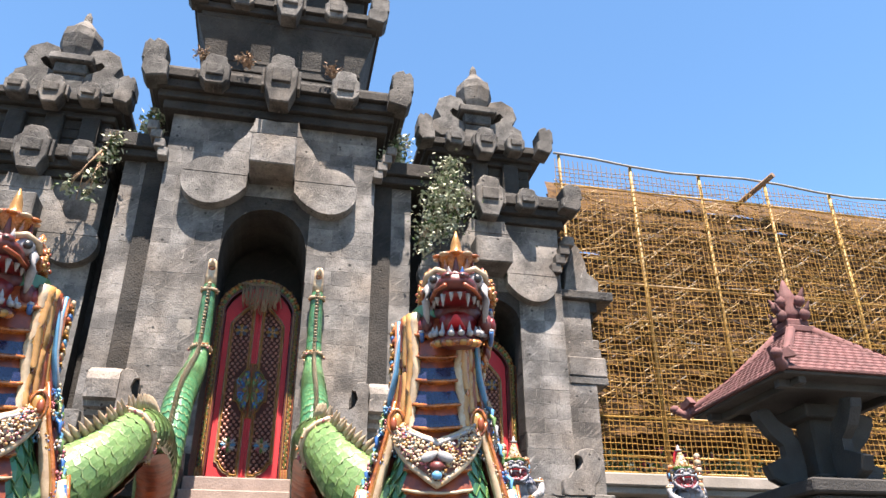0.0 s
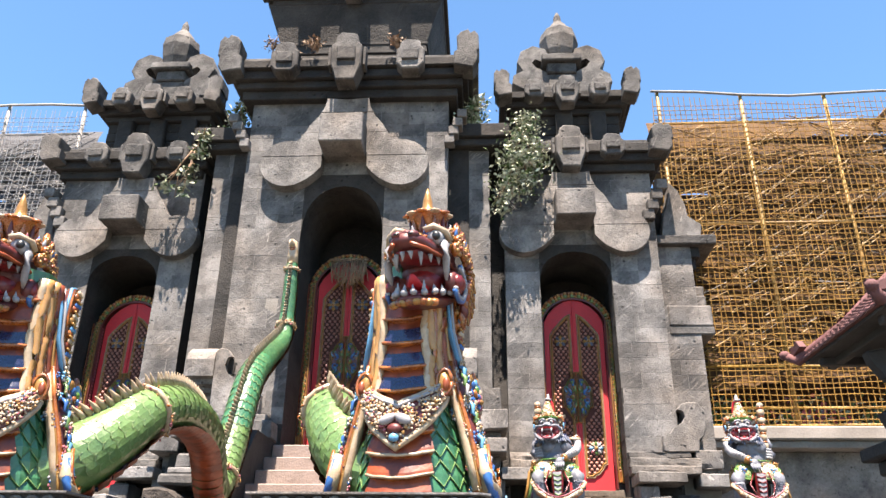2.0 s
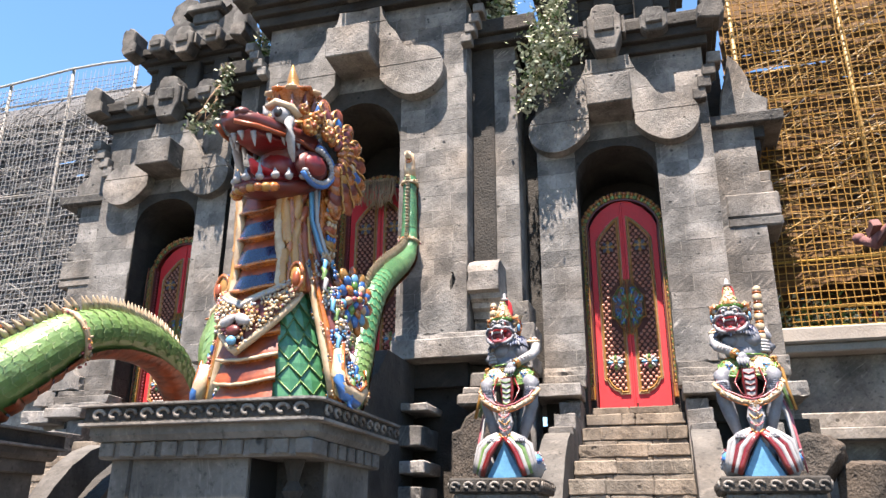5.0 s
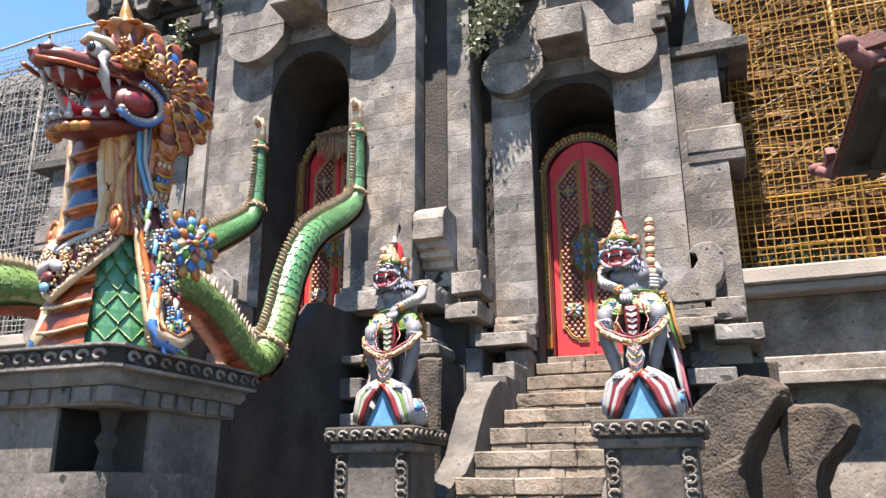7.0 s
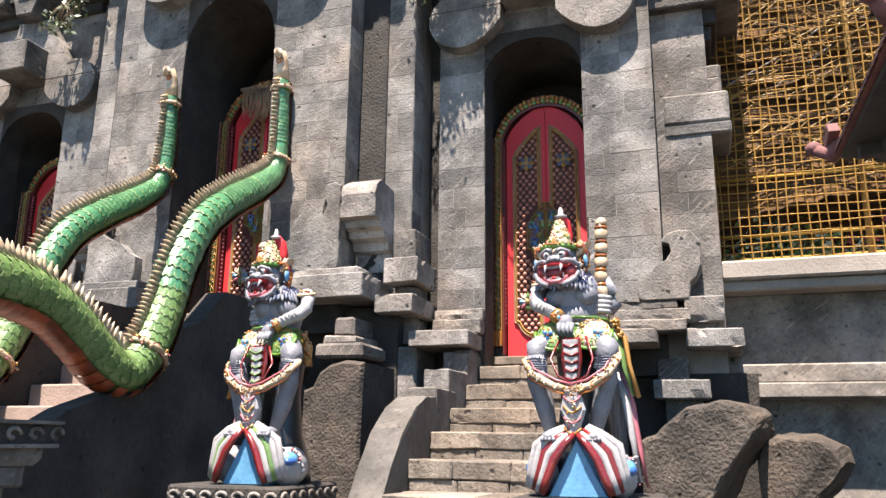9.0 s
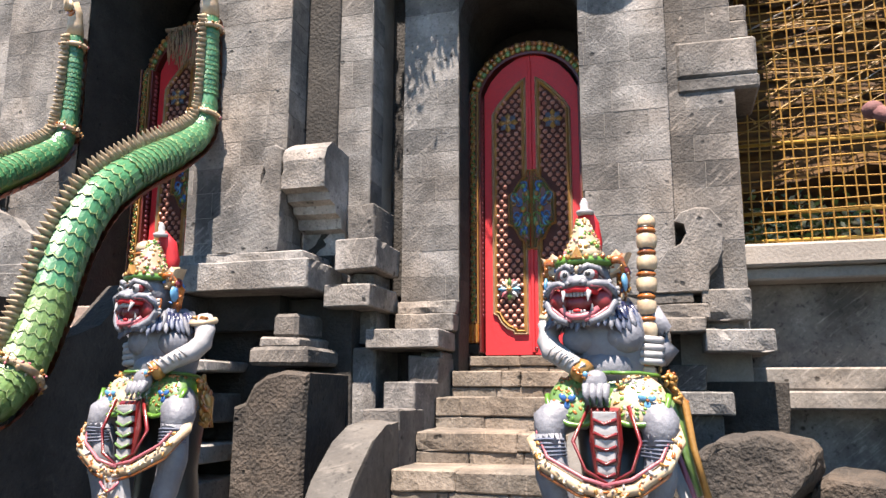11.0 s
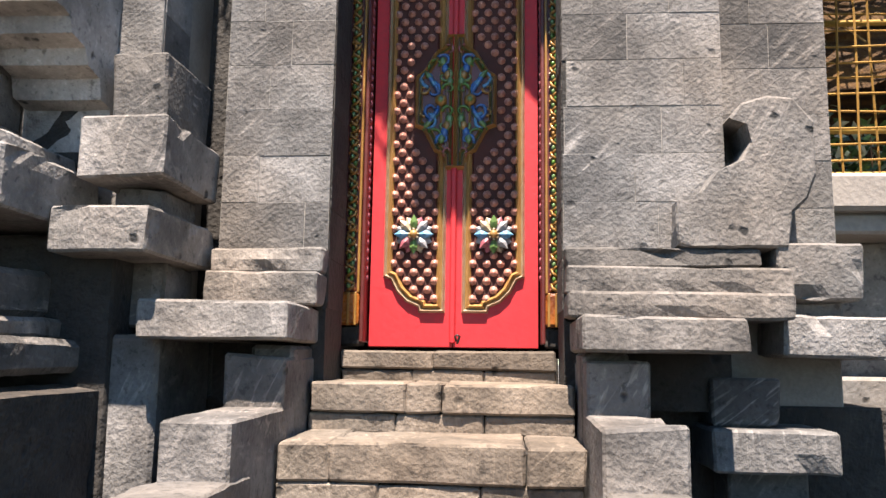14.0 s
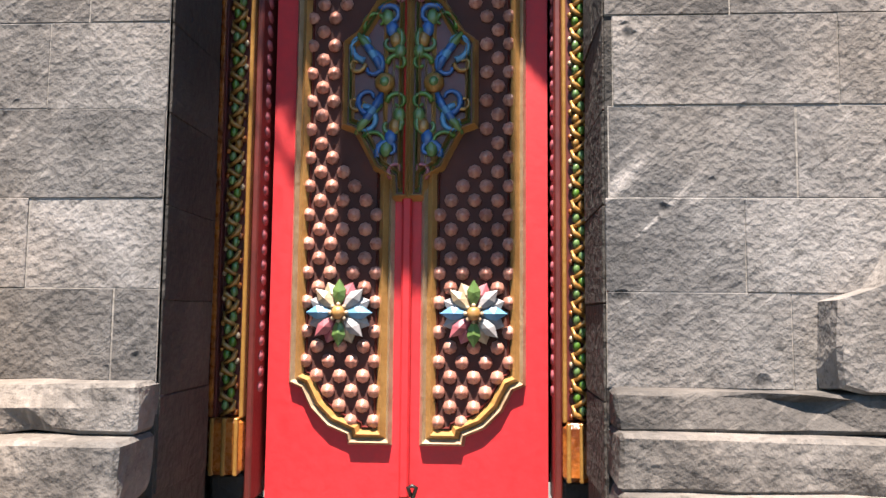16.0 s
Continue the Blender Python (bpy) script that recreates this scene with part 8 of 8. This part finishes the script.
# ---- net-covered scaffolding on both sides ----
def scaffold(sg, net, pole, mat_key, rail):
    rnd = random.Random(20 + sg)
    x0, x1 = AXIS + sg * 4.78, AXIS + sg * 14.0
    a, b = min(x0, x1), max(x0, x1)
    o = Vector((x0, 10.95, 3.69))
    word = "yellow" if sg > 0 else "grey"
    th = empty("net_scaffold", word + " cord net over a pole scaffold with palm matting", "scaffold", "scaffolds beside the gates", at=o)

    def P(x, y, z):
        return (x - o.x, y - o.y, z - o.z)

    def top(x):
        return 9.2 - 0.02 * abs(x - x0) + 0.05 * math.sin(x * 1.7)

    def cords(g):
        z = 3.75
        while z < 9.05:
            ph = rnd.uniform(0, 6)
            pts = [P(a + (b - a) * i / 40, 10.96 + 0.02 * math.sin(i * 0.7 + ph), z + 0.012 * math.sin(i * 0.9 + ph)) for i in range(41)]
            g.tube(pts, 0.0062, net, 4, smooth=False)
            z += 0.088
        x = a
        while x < b:
            ph = rnd.uniform(0, 6)
            pts = [P(x + 0.012 * math.sin(i * 0.8 + ph), 10.955 + 0.02 * math.sin(i * 0.5 + ph), 3.72 + (top(x) - 3.75) * i / 24) for i in range(25)]
            g.tube(pts, 0.0062, net, 4, smooth=False, up=(0, 1, 0))
            x += 0.088
    one(cords, "net", th, label="square-meshed cord net", kind="stuff")
    x = x0 + sg * 0.12
    while abs(x - x0) < 8.8:
        def upright(g):
            g.tube([P(x, 11.02, 3.69), P(x + 0.02, 11.03, 6.4), P(x - 0.01, 11.02, top(x) + 0.12)], 0.03, pole, 8, up=(0, 1, 0))
        one(upright, "upright", th)
        x += sg * 1.36
    for z in (3.78, 4.02, 4.62, 6.9, 8.75):
        def bar(g):
            g.tube([P(a, 11.06, z), P((a + b) / 2, 11.06, z + 0.03), P(b, 11.06, z)], 0.022 if z > 5 else 0.018, rail if z < 5 else pole, 8)
        one(bar, "rail", th)

    def toprail(g):
        g.tube([P(x0 + sg * 9 * i / 12, 10.98, top(x0 + sg * 9 * i / 12) + 0.1) for i in range(13)], 0.022, "greypole", 8)
    one(toprail, "top_rail", th, label="pale pole along the top")
    for i in (1,):
        def beam(g):
            x = x0 + sg * 3.9
            g.tube([P(x - 0.1, 11.5, 8.95), P(x + 0.12 * sg, 10.5, 9.1)], 0.05, "dry", 6, smooth=False)
        one(beam, "beam", th, label="rough wooden beam end")

    # palm matting in overlapping, ragged courses
    def matting(g):
        rows = 16
        for r in range(rows):
            z = 4.55 + (9.0 - 4.55) * r / rows
            n = 60
            vs = []
            for i in range(n + 1):
                x = a + (b - a) * i / n
                sag = 0.1 * math.sin(x * 1.1 + r * 0.8) + rnd.uniform(-0.05, 0.05)
                y = 11.45 + 0.05 * math.sin(x * 0.8 + r)
                vs += [P(x, y - 0.07 + rnd.uniform(-0.02, 0.02), z - 0.12 + sag), P(x, y, z + 0.16), P(x, y + 0.1, z + 0.36)]
            fs = []
            for i in range(n):
                k, m = i * 3, (i + 1) * 3
                fs += [[k, m, m + 1, k + 1], [k + 1, m + 1, m + 2, k + 2]]
            g.add(vs, fs, mat_key)
        # the lower layer that hangs behind the shrubs
        for r in range(6):
            z = 3.6 + 0.25 * r
            vs = []
            for i in range(61):
                x = a + (b - a) * i / 60
                vs += [P(x, 12.4 + 0.05 * math.sin(x * 3 + r), z), P(x, 12.46 + 0.05 * math.sin(x * 3 + r), z + 0.3)]
            g.add(vs, [[2 * i, 2 * i + 2, 2 * i + 3, 2 * i + 1] for i in range(60)], mat_key)
    one(matting, "matting", th, label=word + " palm-leaf matting in ragged rows", kind="stuff")

    def slats(g):
        for i in range(1500):
            x, z = rnd.uniform(a, b), rnd.uniform(4.6, 8.95)
            w = radians(rnd.choice((rnd.uniform(-10, 14), rnd.uniform(22, 42), rnd.uniform(22, 42), rnd.uniform(-40, -20))))
            l = rnd.uniform(0.25, 0.9)
            y = rnd.uniform(11.12, 11.34)
            dx, dz = l * math.cos(w), l * math.sin(w)
            if not (a < x + dx < b) or z + dz > 9.0 or z + dz < 4.5:
                continue
            g.tube([P(x, y, z), P(x + dx, y + rnd.uniform(-0.05, 0.05), z + dz)], rnd.uniform(0.004, 0.011), rnd.choice((pole, pole, mat_key, "coping" if rnd.random() < 0.3 else pole)), 5, smooth=False)
    one(slats, "slats", th, label="loose split-cane slats", kind="stuff")


scaffold(1, "net", "bamboo", "thatch", "rail")
scaffold(-1, "greynet", "greypole", "greythatch", "greypole")


# ---- plants ----
def leaves(g, rnd, n, where, size, keys, o):
    for i in range(n):
        c = Vector(where(rnd)) - o
        s = rnd.uniform(*size)
        turn = Euler((rnd.uniform(-1.2, 1.2), rnd.uniform(-1.2, 1.2), rnd.uniform(0, 6.3))).to_matrix()
        pts = [turn @ Vector(p) * s for p in ((0, -0.5, 0), (0.28, 0, 0.06), (0, 0.6, 0), (-0.28, 0, 0.06))]
        g.add([c + p for p in pts], [[0, 1, 2], [0, 2, 3]], rnd.choice(keys))


def plant(name, at, label, spreads, keys, size=(0.05, 0.1), seed=1, droop=0.0):
    """A bush whose clumps (dx, dy, dz, radius, leaves) hang or stand about its root."""
    rnd = random.Random(seed)
    o = Vector(at)
    th = empty(name, label, "plant", "plants growing on the stonework", at=at)

    def stems(g):
        for dx, dy, dz, r, n in spreads:
            g.tube([(0, 0, 0), (dx * 0.5, dy * 0.5 - 0.03, dz * 0.5 + 0.08 * r), (dx, dy, dz)], [0.018, 0.012, 0.006], "dry", 5)
            for k in range(5):
                e = Vector((dx, dy, dz)) + Vector((rnd.uniform(-r, r), rnd.uniform(-r, r), rnd.uniform(-r, r)))
                g.tube([(dx * 0.6, dy * 0.6, dz * 0.6), tuple(e)], 0.005, "dry", 4)
    one(stems, "stems", th)

    def crown(g):
        for dx, dy, dz, r, n in spreads:
            def where(q):
                v = Vector((q.gauss(0, 0.5), q.gauss(0, 0.4), q.gauss(0, 0.5))) * r
                return o + Vector((dx, dy, dz)) + v
            leaves(g, rnd, n, where, size, keys, o)
    one(crown, "foliage", th)


PALE = ("pale_leaf", "pale_leaf", "pale_leaf", "leaf")
GREEN = ("leaf", "pale_leaf", "pale_leaf")
plant("hanging_bush", (2.12, 9.85, 7.86), "pale green flowering bush hanging from the gate's ledge",
      [(0.1, -0.1, 0.1, 0.22, 260), (0.0, -0.15, -0.25, 0.28, 420), (-0.1, -0.16, -0.6, 0.3, 480), (0.15, -0.16, -0.55, 0.26, 380), (-0.2, -0.16, -1.0, 0.24, 300), (-0.3, -0.15, -1.3, 0.14, 120), (0.05, -0.15, -0.95, 0.2, 200)], PALE, (0.04, 0.085), 3)
plant("ledge_bush", (1.35, 10.1, 7.96), "leafy green bush growing behind a ledge", [(0.05, 0.0, 0.25, 0.22, 300), (0.1, 0.0, 0.55, 0.2, 240), (-0.05, -0.05, 0.1, 0.2, 160)], GREEN, (0.05, 0.1), 4)
plant("ledge_bush", (flip(1.45), 10.0, 7.96), "leafy green bush growing behind a ledge", [(0.05, -0.05, 0.2, 0.18, 220), (0.1, -0.05, 0.45, 0.15, 140)], GREEN, (0.05, 0.1), 5)
plant("hanging_bush", (flip(1.9), 9.8, 7.7), "straggling green shrub hanging from the ledge", [(0.1, -0.12, -0.2, 0.13, 80), (0.0, -0.14, -0.55, 0.14, 90), (-0.3, -0.14, -0.75, 0.14, 50), (0.15, -0.12, 0.05, 0.12, 70), (-0.05, -0.14, -0.85, 0.1, 40)], GREEN, (0.05, 0.1), 6)
for k, (x, y, z) in enumerate(((-1.55, 9.2, 8.95), (-0.95, 9.2, 8.95), (0.3, 9.18, 8.93))):
    plant("dry_tuft", (x, y, z), "tuft of dry brown weeds on the cornice", [(0, -0.02, 0.08, 0.12, 90), (0.08, 0, 0.05, 0.1, 50)], ("dry",), (0.03, 0.07), 10 + k)
for sg in (1, -1):
    for k in range(5):
        x = AXIS + sg * (5.6 + 1.2 * k)
        plant("shrub", (x, 11.9, 3.68), "shrub with pink flowers behind the railing" if sg > 0 else "dusty green shrub behind the railing", [(0, 0, 0.35, 0.35, 260), (0.35, 0.05, 0.3, 0.3, 200), (-0.35, 0, 0.25, 0.3, 200)], ("leaf", "pale_leaf", "blossom" if sg > 0 and k % 2 else "leaf"), (0.06, 0.12), 30 + k)
